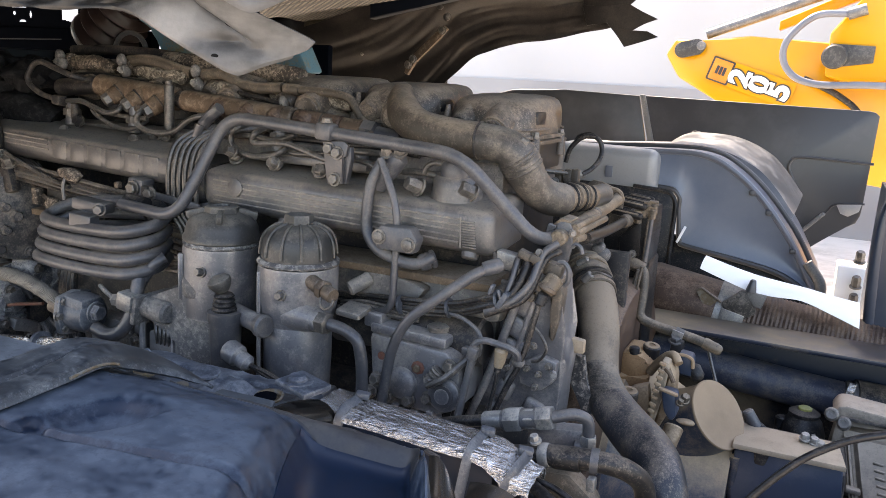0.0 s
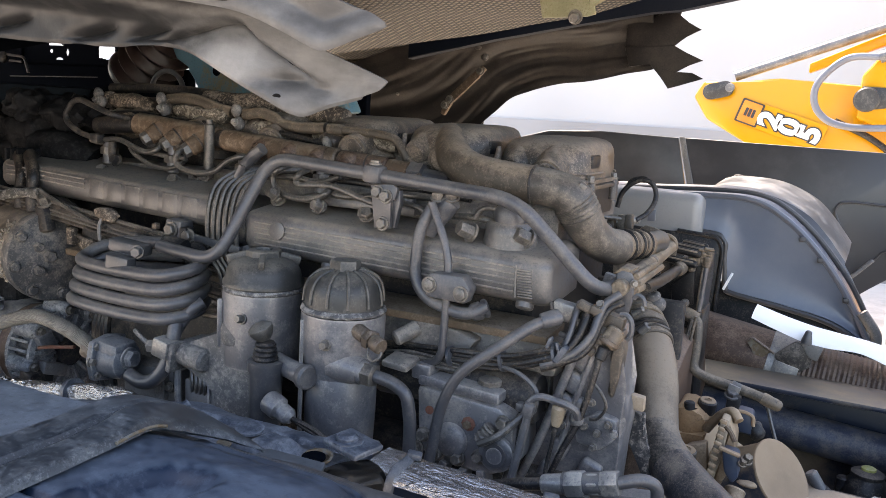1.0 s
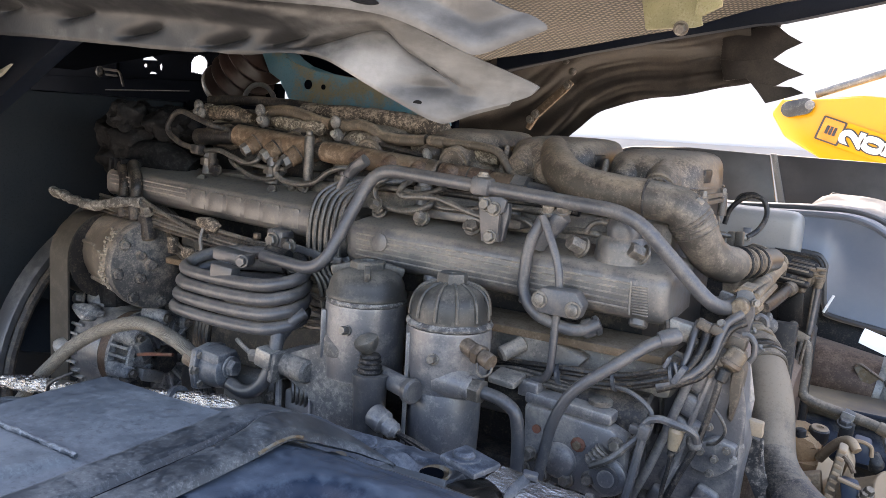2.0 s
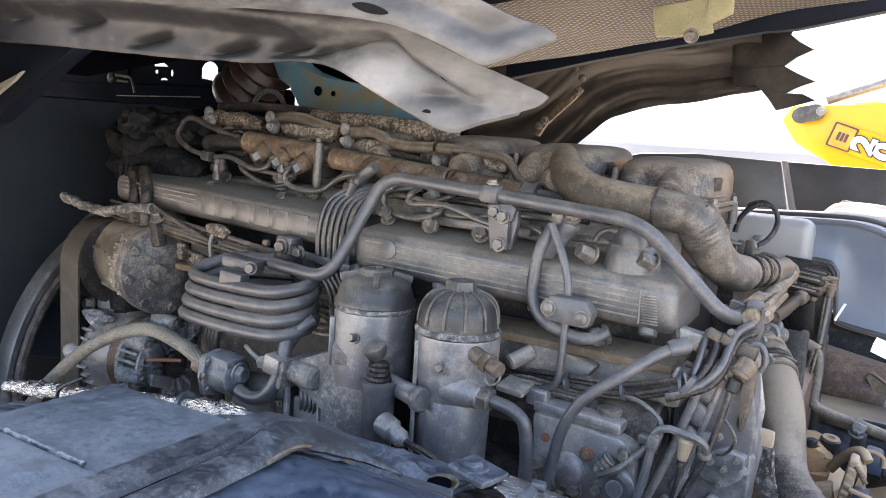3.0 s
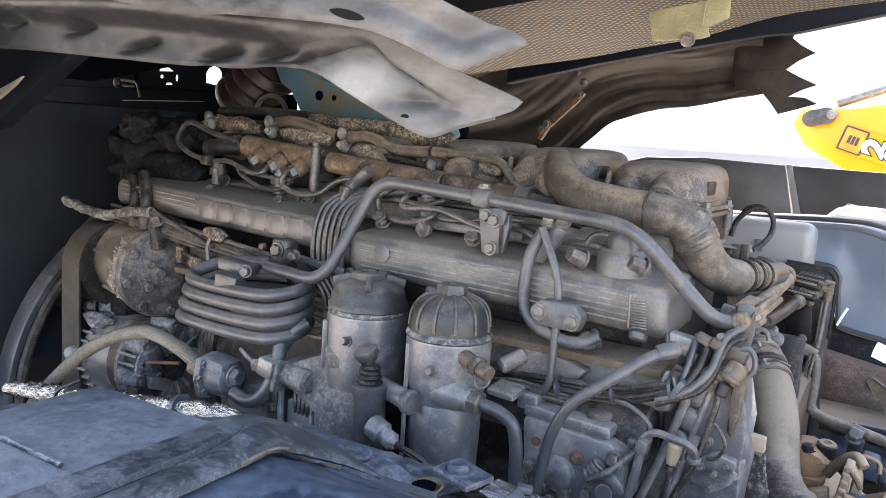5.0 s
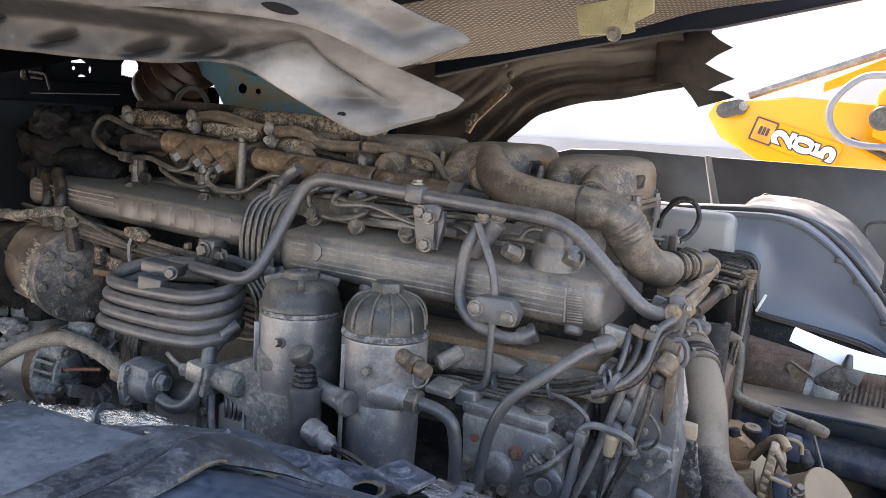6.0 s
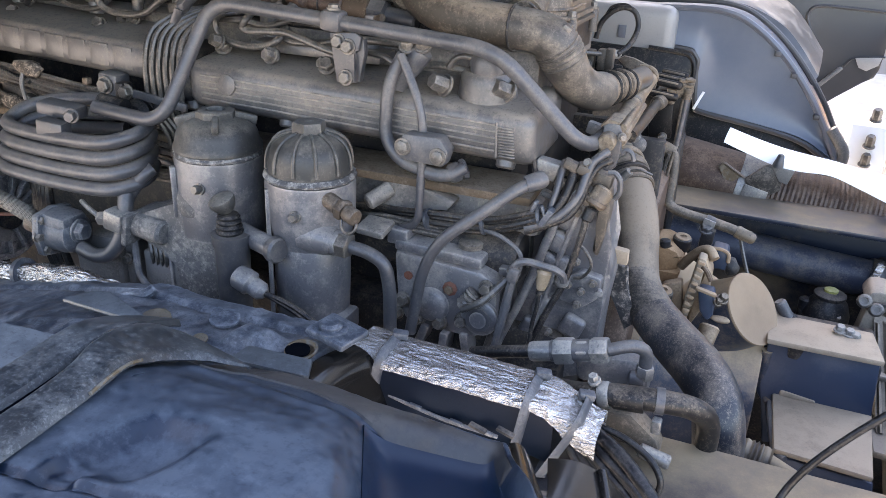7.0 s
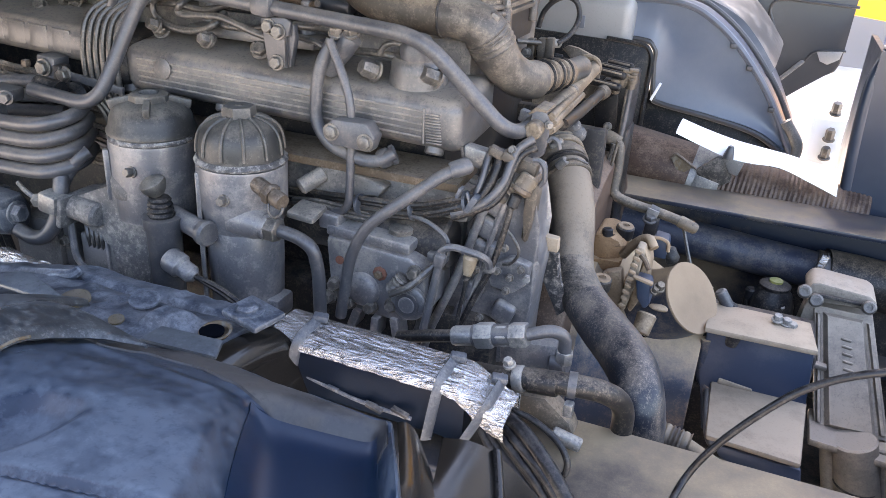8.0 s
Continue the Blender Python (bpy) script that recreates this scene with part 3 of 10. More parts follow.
# ---- yellow excavator ----
def excavator():
    ex = thing("excavator", (0.4, 5.9, 0), "yellow excavator with its arm folded beside the wall", "excavator")
    ea, eb = (1, 0, 0), (0, 0, 1)

    def plate(pts, y, t, bevel=0.012):
        return slab(pts, (0, y + t, 0), ea, eb, t, bevel)
    # folded dipper arm, a tapered steel box
    part("arm", plate([(-0.40, 1.94), (-0.34, 2.045), (-0.19, 2.04), (0.14, 2.08), (1.4, 2.0), (1.6, 1.10), (0.62, 1.20), (0.05, 1.60), (-0.30, 1.79)], 5.8, 0.34, 0.02), YELLOW, ex)
    part("boom", plate([(0.62, 2.10), (0.62, 1.84), (0.75, 1.80), (1.3, 1.86), (2.6, 1.5), (2.6, 2.6), (1.15, 2.75), (0.80, 2.35)], 5.62, 0.20, 0.015), YELLOW, ex)
    part("upper_boom", plate([(0.30, 2.13), (0.30, 2.19), (1.2, 2.62), (1.2, 2.52)], 5.95, 0.1, 0.01), YELLOW, ex)
    part("ram_rod", cyl((-0.15, 5.88, 2.085), (0.75, 5.88, 2.43), 0.032, 20), ZINC, ex, "polished hydraulic ram rod")
    pin = part("link_pin", slab(rounded(0.20, 0.105, 0.05), (-0.24, 5.80, 1.985), (0.97, 0, 0.24), (-0.24, 0, 0.97), 0.03, 0.006), CAPP, ex, "grey pin boss")
    part("pin_head", cyl((-0.165, 5.765, 2.005), (-0.165, 5.80, 2.005), 0.03, 18, ch=0.004), ZINC, pin)
    part("pivot_pin", cyl((0.66, 5.57, 1.955), (0.66, 5.64, 1.955), 0.075, 24, ch=0.01), CAPP, ex, "dark pivot pin")
    part("pin_keeper", slab([(-0.05, -0.07), (0.20, -0.03), (0.20, 0.07), (-0.05, 0.08)], (0.68, 5.625, 1.955), ea, eb, 0.02, 0.004), CAPP, ex)
    part("hydraulic_hose", tube([(0.72, 5.57, 2.21), (0.52, 5.55, 2.19), (0.375, 5.55, 2.03), (0.40, 5.55, 1.87), (0.57, 5.55, 1.785), (1.0, 5.55, 1.79), (1.6, 5.55, 1.72)], 0.022, n=10), FENDER, ex, "grey ribbed hydraulic hose")
    part("spare_hose", tube([(0.50, 5.76, 1.82), (0.72, 5.74, 1.72), (0.86, 5.74, 1.60), (0.95, 5.74, 1.35)], 0.02, n=8), RUBBER, ex)
    part("hose_end", cyl((0.70, 5.57, 2.205), (0.80, 5.57, 2.24), 0.036, 12), ZINC, ex)
    # number plate of the model on the arm
    u = Vector((0.955, 0, -0.297))
    w = Vector((0.297, 0, 0.955))
    o = Vector((0.175, 5.790, 1.785))
    decal = part("decal", slab(rounded(0.56, 0.168, 0.012), o, u, w, 0.004, 0.0), YELLOW, ex, "yellow decal with a white outlined number and an orange square")
    part("emblem_frame", slab(rounded(0.150, 0.160, 0.010), o - u * 0.205 - Vector((0, 0.0015, 0)), u, w, 0.006), PANELM, decal)
    part("emblem", slab(rounded(0.125, 0.14, 0.006), o - u * 0.205 - Vector((0, 0.004, 0)), u, w, 0.006), ORANGE, decal)
    for k in range(3):
        part("bar", slab(rounded(0.018, 0.055, 0.004), o - u * (0.228 - 0.024 * k) - Vector((0, 0.0075, 0)), u, w, 0.005), PANELM, decal)
    def digit(ch, c, grow):
        cu = bpy.data.curves.new("digit", "FONT")
        cu.body, cu.size, cu.extrude, cu.align_x, cu.align_y, cu.offset = ch, 0.200, 0.002, "CENTER", "CENTER", grow
        tmp = new("tmp_digit", cu)
        me = bpy.data.meshes.new_from_object(tmp.evaluated_get(bpy.context.evaluated_depsgraph_get()))
        bpy.data.objects.remove(tmp)
        b = bmesh.new()
        b.from_mesh(me)
        bpy.data.meshes.remove(me)
        rot = Matrix((u, w, u.cross(w))).transposed().to_4x4()
        b.transform(Matrix.Translation(c) @ rot @ pose(0, 0, 0, 0, 0, 90) @ Matrix.Diagonal((1.0, 0.92, 1, 1)))
        return b
    for k, ch in enumerate("205"):
        c = o + u * (-0.065 + 0.132 * k)
        d = part("digit", digit(ch, c - Vector((0, 0.012, 0)), 0.009), WHITEP, decal)
        part("outline", digit(ch, c - Vector((0, 0.007, 0)), 0.018), PANELM, d, "dark outline")
    # undercarriage and body that carry the arm
    part("body", box((3.2, 7.0, 1.5), (2.2, 2.2, 1.4), bevel=0.08), YELLOW, ex)
    for sy in (6.2, 7.8):
        part("track", slab(rounded(3.6, 0.8, 0.38, 8), (3.6, sy + 0.25, 0.4), ea, eb, 0.5, 0.03), DARKCAST, ex)


excavator()


# ---- far side of the truck ----
def far_panel():
    p = thing("side_panel", (0.2, 2.48, 1.27), "black plastic side panel with a pale vertical strip", "panel")
    ea, eb = (1, 0, 0), (0, 0, 1)
    part("front_sheet", slab([(-0.62, 1.44), (0.19, 1.44), (0.133, 1.683), (-0.10, 1.688), (-0.27, 1.680), (-0.36, 1.655), (-0.45, 1.60)], (0, 2.485, 0), ea, eb, 0.014, 0.003), PANELM, p)
    part("rear_sheet", slab([(0.205, 1.44), (0.44, 1.4), (0.616, 1.263), (0.635, 1.258), (0.692, 1.309), (0.745, 1.352), (0.769, 1.366), (0.778, 1.389), (0.78, 1.424), (0.786, 1.665), (0.775, 1.674), (0.76, 1.677), (0.152, 1.684)], (0, 2.485, 0), ea, eb, 0.014, 0.003), PANELM, p)
    part("strip", slab([(0.136, 1.686), (0.152, 1.686), (0.222, 1.44), (0.20, 1.44)], (0, 2.478, 0), ea, eb, 0.012, 0.002), PALEDUST, p, "pale grey strip")
    part("bead", tube([(0.79, 2.466, 1.535), (0.62, 2.466, 1.54), (0.585, 2.466, 1.535), (0.575, 2.466, 1.51), (0.60, 2.466, 1.46)], 0.004, bend=0.02), PANELM, p)
    part("gusset", slab([(0.613, 1.311), (0.626, 1.326), (0.681, 1.39), (0.692, 1.387), (0.632, 1.318)], (0, 2.468, 0), ea, eb, 0.02, 0.004), PALEDUST, p, "pale scuffed fold")
    part("corner_fold", slab([(0.714, 1.415), (0.777, 1.422), (0.773, 1.401), (0.747, 1.384), (0.727, 1.391)], (0, 2.469, 0), ea, eb, 0.004, 0.001), BOXM, p)
    part("fold_bead", tube([(0.691, 2.468, 1.39), (0.714, 2.468, 1.415), (0.784, 2.468, 1.423)], 0.003, n=4, seg=8), PANELM, p)


far_panel()


def far_fender():
    f = thing("wheel_fender", (0.35, 2.2, 1.25), "dark plastic rear wheel fender with a dusty sheen", "fender")
    arc = [(0.05, 1.540), (0.30, 1.556), (0.405, 1.553), (0.474, 1.522), (0.545, 1.462), (0.619, 1.370), (0.685, 1.255)]
    path = smooth_path([V(a, 0, b) for a, b in arc], 7)
    rows = [[(2.0, 0), (2.03, 0.006), (2.2, 0.010), (2.38, 0.004), (2.42, -0.02)][j] for j in range(5)]

    def top(u, v):
        k = u * (len(path) - 1)
        p = path[min(int(round(k)), len(path) - 1)]
        i = v * 4
        j = min(int(i), 3)
        y = rows[j][0] + (rows[j + 1][0] - rows[j][0]) * (i - j)
        h = rows[j][1] + (rows[j + 1][1] - rows[j][1]) * (i - j)
        return V(p.x + h * 0.6, y, p.z + h)
    part("arch_top", sheet(top, len(path) - 1, 8, 0.006), FENDER, f)
    low = [(0.683, 1.250), (0.604, 1.296), (0.50, 1.318), (0.384, 1.335), (0.366, 1.350), (0.356, 1.42), (0.350, 1.46), (0.30, 1.475), (0.05, 1.475)]
    lowp = smooth_path([V(a, 0, b) for a, b in low[::-1]], 6)

    def inner(u, v):
        a = path[min(int(round(u * (len(path) - 1))), len(path) - 1)]
        b = lowp[min(int(round(u * (len(lowp) - 1))), len(lowp) - 1)]
        p = a.lerp(b, v)
        return V(p.x, 2.0 + 0.010 * math.sin(math.pi * v) * min(1, u * 3), p.z)
    part("inner_wall", sheet(inner, 48, 10, 0.006), FENDIN, f)
    part("lower_liner", slab([(0.20, 0.95), (0.70, 0.95), (0.69, 1.24), (0.60, 1.302), (0.40, 1.342), (0.20, 1.36)], (0, 2.05, 0), (1, 0, 0), (0, 0, 1), 0.02, 0.004), PLASTIC, f, "black lower liner")
    part("rim_bead", sweep([V(p.x, 1.996, p.z + 0.002) for p in path], 0.008, 8), FENDER, f, "rounded rim")
    part("rim_groove", sweep([V(p.x + 0.012, 2.035, p.z + 0.014) for p in path], 0.006, 8), PANELM, f)
    part("lip", sweep([V(p.x, 1.999, p.z - 0.006) for p in lowp], 0.007, 8), PANELM, f)
    for t in (0.62, 0.72, 0.86):
        p = path[int(t * (len(path) - 1))]
        part("clip", box((p.x - 0.004, 1.99, p.z - 0.004), (0.014, 0.012, 0.012)), PANELM, f)
    saddle = smooth_path([V(a, 0, b) for a, b in ((0.285, 1.556), (0.325, 1.566), (0.424, 1.560), (0.509, 1.526), (0.560, 1.482), (0.612, 1.418))], 7)
    cross = [(2.07, -0.012), (2.085, 0.006), (2.20, 0.020), (2.32, 0.028), (2.41, 0.024), (2.43, 0.0)]

    def guard(u, v):
        p = saddle[min(int(round(u * (len(saddle) - 1))), len(saddle) - 1)]
        y = float(np.interp(v * 5, range(6), [q[0] for q in cross]))
        h = float(np.interp(v * 5, range(6), [q[1] for q in cross]))
        return V(p.x + 0.5 * h, y, p.z + h)
    part("guard", sheet(guard, len(saddle) - 1, 20, 0.006), GUARDM, f, "broad dark grey guard")
    part("guard_tab", slab([(0.26, 1.545), (0.345, 1.572), (0.335, 1.592), (0.315, 1.594), (0.30, 1.575)], (0, 2.40, 0), (1, 0, 0), (0, 0, 1), 0.012, 0.003), PANELM, f)
    part("stay", cyl((0.45, 2.06, 1.15), (0.45, 1.735, 1.10), 0.018, 14), PANELM, f)
    part("mud_flap", box((0.665, 2.12, 1.02), (0.02, 0.22, 0.5), bevel=0.006), PANELM, f)
    part("flap_hose", tube([(0.66, 1.99, 1.33), (0.695, 1.99, 1.28), (0.69, 1.99, 1.235), (0.68, 1.99, 1.2)], 0.012), PALEDUST, f)


far_fender()


def battery_shelf():
    b = thing("fender_box", (0.2, 1.95, 1.33), "pale dusty plastic box beside the fender", "plastic box")
    body = box((0.165, 2.07, 1.503), (0.27, 0.24, 0.115), (0, 0, 0), 0.024, seg=4)
    part("lid", body, BOXM, b)
    part("embossing", box((0.185, 1.948, 1.500), (0.018, 0.004, 0.028), bevel=0.001), FENDER, b)
    ea, eb = (1, 0, 0), (0, 0, 1)
    part("front_plate", slab([(0.02, 1.20), (0.345, 1.20), (0.352, 1.445), (0.335, 1.462), (0.25, 1.468), (0.02, 1.475)], (0, 1.955, 0), ea, eb, 0.012, 0.003), PLASTIC, b, "black plate")
    part("edge", tube([(0.352, 1.943, 1.20), (0.356, 1.943, 1.44), (0.342, 1.943, 1.466), (0.25, 1.943, 1.472)], 0.005, bend=0.015), PLASTIC, b)
    part("tag", box((0.375, 1.95, 1.365), (0.006, 0.004, 0.045), (0, 22, 0), 0.001), WHITEP, b, "small white tag")


battery_shelf()


def exhaust():
    e = thing("exhaust_pipe", (0.5, 1.78, 1.15), "heat-browned exhaust pipe with clamp straps and a bare shield", "exhaust")
    a, b, c = V((0.3390, 1.8000, 1.2540)), V((0.5479, 1.8000, 1.2196)), V((0.8314, 1.8000, 1.1876))
    ax = (b - a).normalized()
    part("pipe", rev([(0.066, 0), (0.069, 0.008), (0.069, (b - a).length)], a, ax, 40), BROWN, e)
    part("flex_section", sweep([b.lerp(c, t / 110) for t in range(111)], lambda t: 0.0665 + 0.0011 * math.sin(t * 200), 32), FLEXM, e, "ribbed rusty section")
    part("strap", rev([(0.0715, -0.024), (0.0715, 0.024)], V((0.5108, 1.8000, 1.2255)), ax, 40), ZINC, e, "pale clamp strap")
    blk = part("clamp_block", slab([(0.5042, 1.2665), (0.5420, 1.3019), (0.5750, 1.2887), (0.5734, 1.2524), (0.5441, 1.2323), (0.5124, 1.2461)], (0, 1.742, 0), (1, 0, 0), (0, 0, 1), 0.012, 0.003), GRITDARKP, e, "oily dark clamp block")
    part("clamp_tab", slab([(0.5489, 1.3027), (0.5928, 1.2985), (0.5837, 1.2685), (0.5677, 1.2728)], (0, 1.730, 0), (1, 0, 0), (0, 0, 1), 0.004, 0.001), PALEDUST, blk)
    hook = part("hook", slab([(0.4492, 1.2836), (0.4567, 1.2934), (0.4990, 1.2705), (0.4832, 1.2579), (0.4817, 1.2404), (0.4647, 1.2595)], (0, 1.740, 0), (1, 0, 0), (0, 0, 1), 0.004, 0.001), STAIN, e, "rusty hook plate")
    part("hook_edge", tube([(0.4515, 1.7340, 1.2843), (0.4589, 1.7340, 1.2940), (0.5041, 1.7340, 1.2680)], 0.0028, bend=0.006, seg=8), BRASS, hook)
    part("strap_end", slab([(0.5000, 1.2312), (0.5067, 1.2569), (0.5531, 1.2460), (0.5482, 1.2132), (0.4966, 1.2120)], (0, 1.732, 0), (1, 0, 0), (0, 0, 1), 0.004, 0.001), ZINC, e, "pale strap end")
    part("label_plate", slab([(0.6517, 1.2188), (0.6677, 1.2244), (0.7161, 1.2243), (0.7129, 1.2152), (0.6722, 1.2082)], (0, 1.740, 0), (1, 0, 0), (0, 0, 1), 0.004, 0.001), PALEDUST, e)
    lo = [V(p) for p in ((0.4519, 1.7350, 1.3344), (0.5040, 1.7350, 1.3168), (0.5621, 1.7350, 1.2994), (0.6057, 1.7350, 1.2964), (0.6585, 1.7350, 1.2964), (0.7142, 1.7350, 1.2784), (0.7700, 1.7350, 1.2574))]
    hi = [V(p) for p in ((0.4587, 1.7650, 1.3589), (0.5071, 1.7650, 1.3451), (0.5647, 1.7650, 1.3318), (0.6147, 1.7650, 1.3248), (0.6637, 1.7650, 1.3190), (0.7179, 1.7650, 1.3096), (0.7652, 1.7650, 1.3041))]
    lop, hip = smooth_path(lo, 5), smooth_path(hi, 5)

    def shield(u, v):
        i = min(int(round(u * (len(lop) - 1))), len(lop) - 1)
        p = lop[i].lerp(hip[i], v)
        return p + V(0, -0.006 * math.sin(math.pi * v), 0.004 * math.sin(math.pi * v))
    part("heat_shield", sheet(shield, len(lop) - 1, 6, 0.003), WHITEP, e, "bare bright heat shield")
    bolt = part("shield_bolt", rev([(0.011, 0), (0.010, 0.006), (0.006, 0.024), (0.004, 0.026)], (0.5599, 1.7250, 1.3031), (0.1, -0.1, 1), 14), STEEL, e)


exhaust()


def rail(name, y0, y1, z, x0, x1, face):
    r = thing(name, ((x0 + x1) / 2, (y0 + y1) / 2, z - 0.28), "dark painted chassis rail with beige dust on top", "chassis rail")
    part("top_flange", box(((x0 + x1) / 2, (y0 + y1) / 2, z - 0.005), (x1 - x0, y1 - y0, 0.010), bevel=0.003), RAILM, r)
    part("web", box(((x0 + x1) / 2, face, z - 0.14), (x1 - x0, 0.010, 0.262), bevel=0.002), RAILM, r)
    part("bottom_flange", box(((x0 + x1) / 2, (y0 + y1) / 2, z - 0.275), (x1 - x0, y1 - y0, 0.010), bevel=0.003), RAILM, r)
    return r


near_rail = rail("near_rail", 0.715, 0.860, 1.222, -0.35, 3.0, 0.722)
far_rail = rail("far_rail", 1.615, 1.74, 1.232, -1.3, 3.0, 1.733)


def rail_pipe():
    p = thing("air_pipe", (0.8, 1.66, 1.1), "thick dark hose with a clamp along the far rail", "hose")
    part("hose", tube([(0.3688, 1.6650, 1.1583), (0.5086, 1.6650, 1.1459), (0.6418, 1.6700, 1.1333), (0.7595, 1.6800, 1.1214)], 0.037, n=8, seg=22), RAILHOSE, p)
    part("collar", rev([(0.040, 0), (0.042, 0.004), (0.042, 0.03), (0.040, 0.034)], (0.7531, 1.6800, 1.1224), (0.97, 0.03, -0.20), 24), RUBBER, p)
    clamp = part("clamp", rev([(0.0432, 0), (0.0432, 0.013)], (0.7678, 1.6800, 1.1209), (0.97, 0.03, -0.20), 24), STEEL, p, "bright worm clamp")
    part("clamp_housing", box((0.7655, 1.6320, 1.1604), (0.014, 0.010, 0.030), (0, 12, 0), 0.002), FOIL, clamp)
    part("big_hose", tube([(0.7757, 1.6800, 1.1178), (0.8331, 1.6900, 1.1123), (0.8934, 1.7000, 1.1051), (1.0270, 1.7200, 1.0922)], 0.050, n=6, seg=22), RUBBER, p)


rail_pipe()


def cross_member():
    c = thing("cross_member", (1.0, 1.2, 0.55), "dark chassis cross member below the gearbox", "cross member")
    part("beam", box((0.95, 1.24, 0.78), (1.4, 0.96, 0.10), bevel=0.02), DARKCAST, c)
    part("upright", box((1.05, 1.25, 0.98), (0.12, 0.5, 0.40), bevel=0.02), DARKCAST, c)
    for y in (0.74, 1.72):
        part("gusset", box((0.95, y, 0.93), (0.5, 0.05, 0.34), bevel=0.005), DARKCAST, c)


cross_member()


def right_body():
    p = thing("rear_body_post", (1.0, 1.95, 0.9), "tall dark plastic body side behind the engine bay", "body panel")

    def skin(u, v):
        z = 1.53 * v
        x = 0.795 + 0.020 * (1 - v) - 0.012 * math.sin(math.pi * v) + 0.5 * max(0, u - 0.10)
        y = 1.80 + 0.35 * max(0, 0.10 - u) * 10 * 0.6
        return V(x, y, z)
    part("skin", sheet(skin, 20, 12, 0.01), POSTM, p)
    part("edge_bead", tube([(0.815, 1.80, 0.02), (0.815, 1.80, 0.95), (0.79, 1.797, 1.25), (0.783, 1.80, 1.45), (0.80, 1.81, 1.53)], 0.012), POSTM, p)
    part("top_tube", tube([(0.85, 2.3, 1.50), (1.1, 2.3, 1.47), (1.5, 2.3, 1.42)], 0.03), NAVY, p)


right_body()


def white_block():
    p = thing("white_bracket", (0.86, 2.4, 1.0), "bare bright bracket with three bolts behind the fender", "bracket")
    part("plate", box((0.90, 2.45, 1.145), (0.32, 0.10, 0.22), bevel=0.004), WHITEP, p)
    part("leg", box((1.0, 2.47, 0.54), (0.08, 0.06, 1.08), bevel=0.004), PANELM, p)
    for z in (1.315, 1.245, 1.195):
        part("bolt", hexbolt((0.79, 2.39, z - 0.04), (0, -0.3, 1), 0.012, 0.03), BOLT, p)


white_block()


# ---- tilted cab overhead ----
def cab():
    c = thing("tilted_cab", (-0.3, 1.2, 1.7), "tilted truck cab seen from below, scuffed and dirty", "truck cab")

    def z_under(x):
        return 1.965 + 0.13 * x

    def soft_step(x, w):
        return 1 / (1 + math.exp(-max(-60, min(60, x / w))))
    part("insulation", sheet(lambda u, v: V(-0.75 + 1.35 * u, 0.75 + 0.97 * v, z_under(-0.75 + 1.35 * u) - 0.034 * v ** 3 * soft_step(0.62 - u, 0.05) + 0.006 * noise.noise(V(u * 9, v * 7, 0))), 30, 20, 0.012), WOVEN, c, "woven insulation mat")
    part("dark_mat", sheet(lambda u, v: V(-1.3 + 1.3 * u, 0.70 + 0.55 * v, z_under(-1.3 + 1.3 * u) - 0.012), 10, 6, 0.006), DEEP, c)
    part("shell", box((-0.55, 1.38, 2.75), (1.9, 2.1, 1.45), (0, -8, 0), 0.06), NAVY, c, "cab shell")
    part("sill", slab([(-0.42, 1.838), (-0.273, 1.871), (-0.19, 1.889), (-0.008, 1.921), (0.177, 1.951), (0.232, 1.955), (0.60, 2.031), (1.0, 2.113), (1.0, 2.20), (0.381, 2.060), (0.105, 2.02), (-0.192, 1.975), (-0.42, 1.935)], (0, 1.815, 0), (1, 0, 0), (0, 0, 1), 0.030, 0.006), NAVYDULL, c, "dark blue sill")
    part("far_skirt", box((0.0, 2.0, 2.03), (2.2, 0.3, 0.03), (0, -7.4, 0), 0.006), NAVY, c)
    plate = part("latch_plate", slab([(0.059, 1.938), (0.145, 1.95), (0.194, 1.962), (0.195, 1.925), (0.16, 1.911), (0.167, 1.895), (0.152, 1.891), (0.07, 1.888)], (0, 1.404, 0), (1, 0, 0), (0, 0, 1), 0.010, 0.002), OLIVE, c, "olive steel plate")
    part("plate_fold", box((0.155, 1.392, 1.931), (0.003, 0.004, 0.040), (0, 4, 0), 0.001), OLIVE, plate)
    part("bolt", hexbolt((0.132, 1.392, 1.889), (0, -1, -0.3), 0.010, 0.010), BOLT, plate)
    # far wheel arch liner with a torn end
    lo = smooth_path([V(-0.62, 0, 1.52), V(-0.42, 0, 1.60), V(-0.315, 0, 1.700), V(-0.256, 0, 1.753), V(-0.197, 0, 1.781), V(-0.117, 0, 1.806), V(-0.038, 0, 1.815), V(0.068, 0, 1.840), V(0.139, 0, 1.854)], 5)
    hi = smooth_path([V(-0.75, 0, 1.74), V(-0.56, 0, 1.80), V(-0.42, 0, 1.862), V(-0.36, 0, 1.890), V(-0.284, 0, 1.913), V(-0.137, 0, 1.935), V(-0.05, 0, 1.943), V(0.05, 0, 1.957), V(0.128, 0, 1.969)], 5)

    def liner(u, v):
        i = min(int(round(u * (len(lo) - 1))), len(lo) - 1)
        p = lo[i].lerp(hi[i] + V(0, 0, 0.075), v)
        fold = 0.0045 * math.sin(v * 13 + 4 * u) + 0.018 * math.sin(v * 5) + 0.0022 * math.sin(v * 33 + 9 * u + 2 * math.sin(7 * u)) + 0.0016 * math.sin(v * 74 - 6 * u + 3 * math.sin(9 * u)) * max(0, noise.noise(V(u * 6, v * 9, 1)) + 0.3) + 0.008 * noise.noise(V(u * 8, v * 3, 7))
        return V(p.x, 2.05 - 0.10 * v + fold, p.z + 0.004 * noise.noise(V(u * 8, v * 5, 2)))
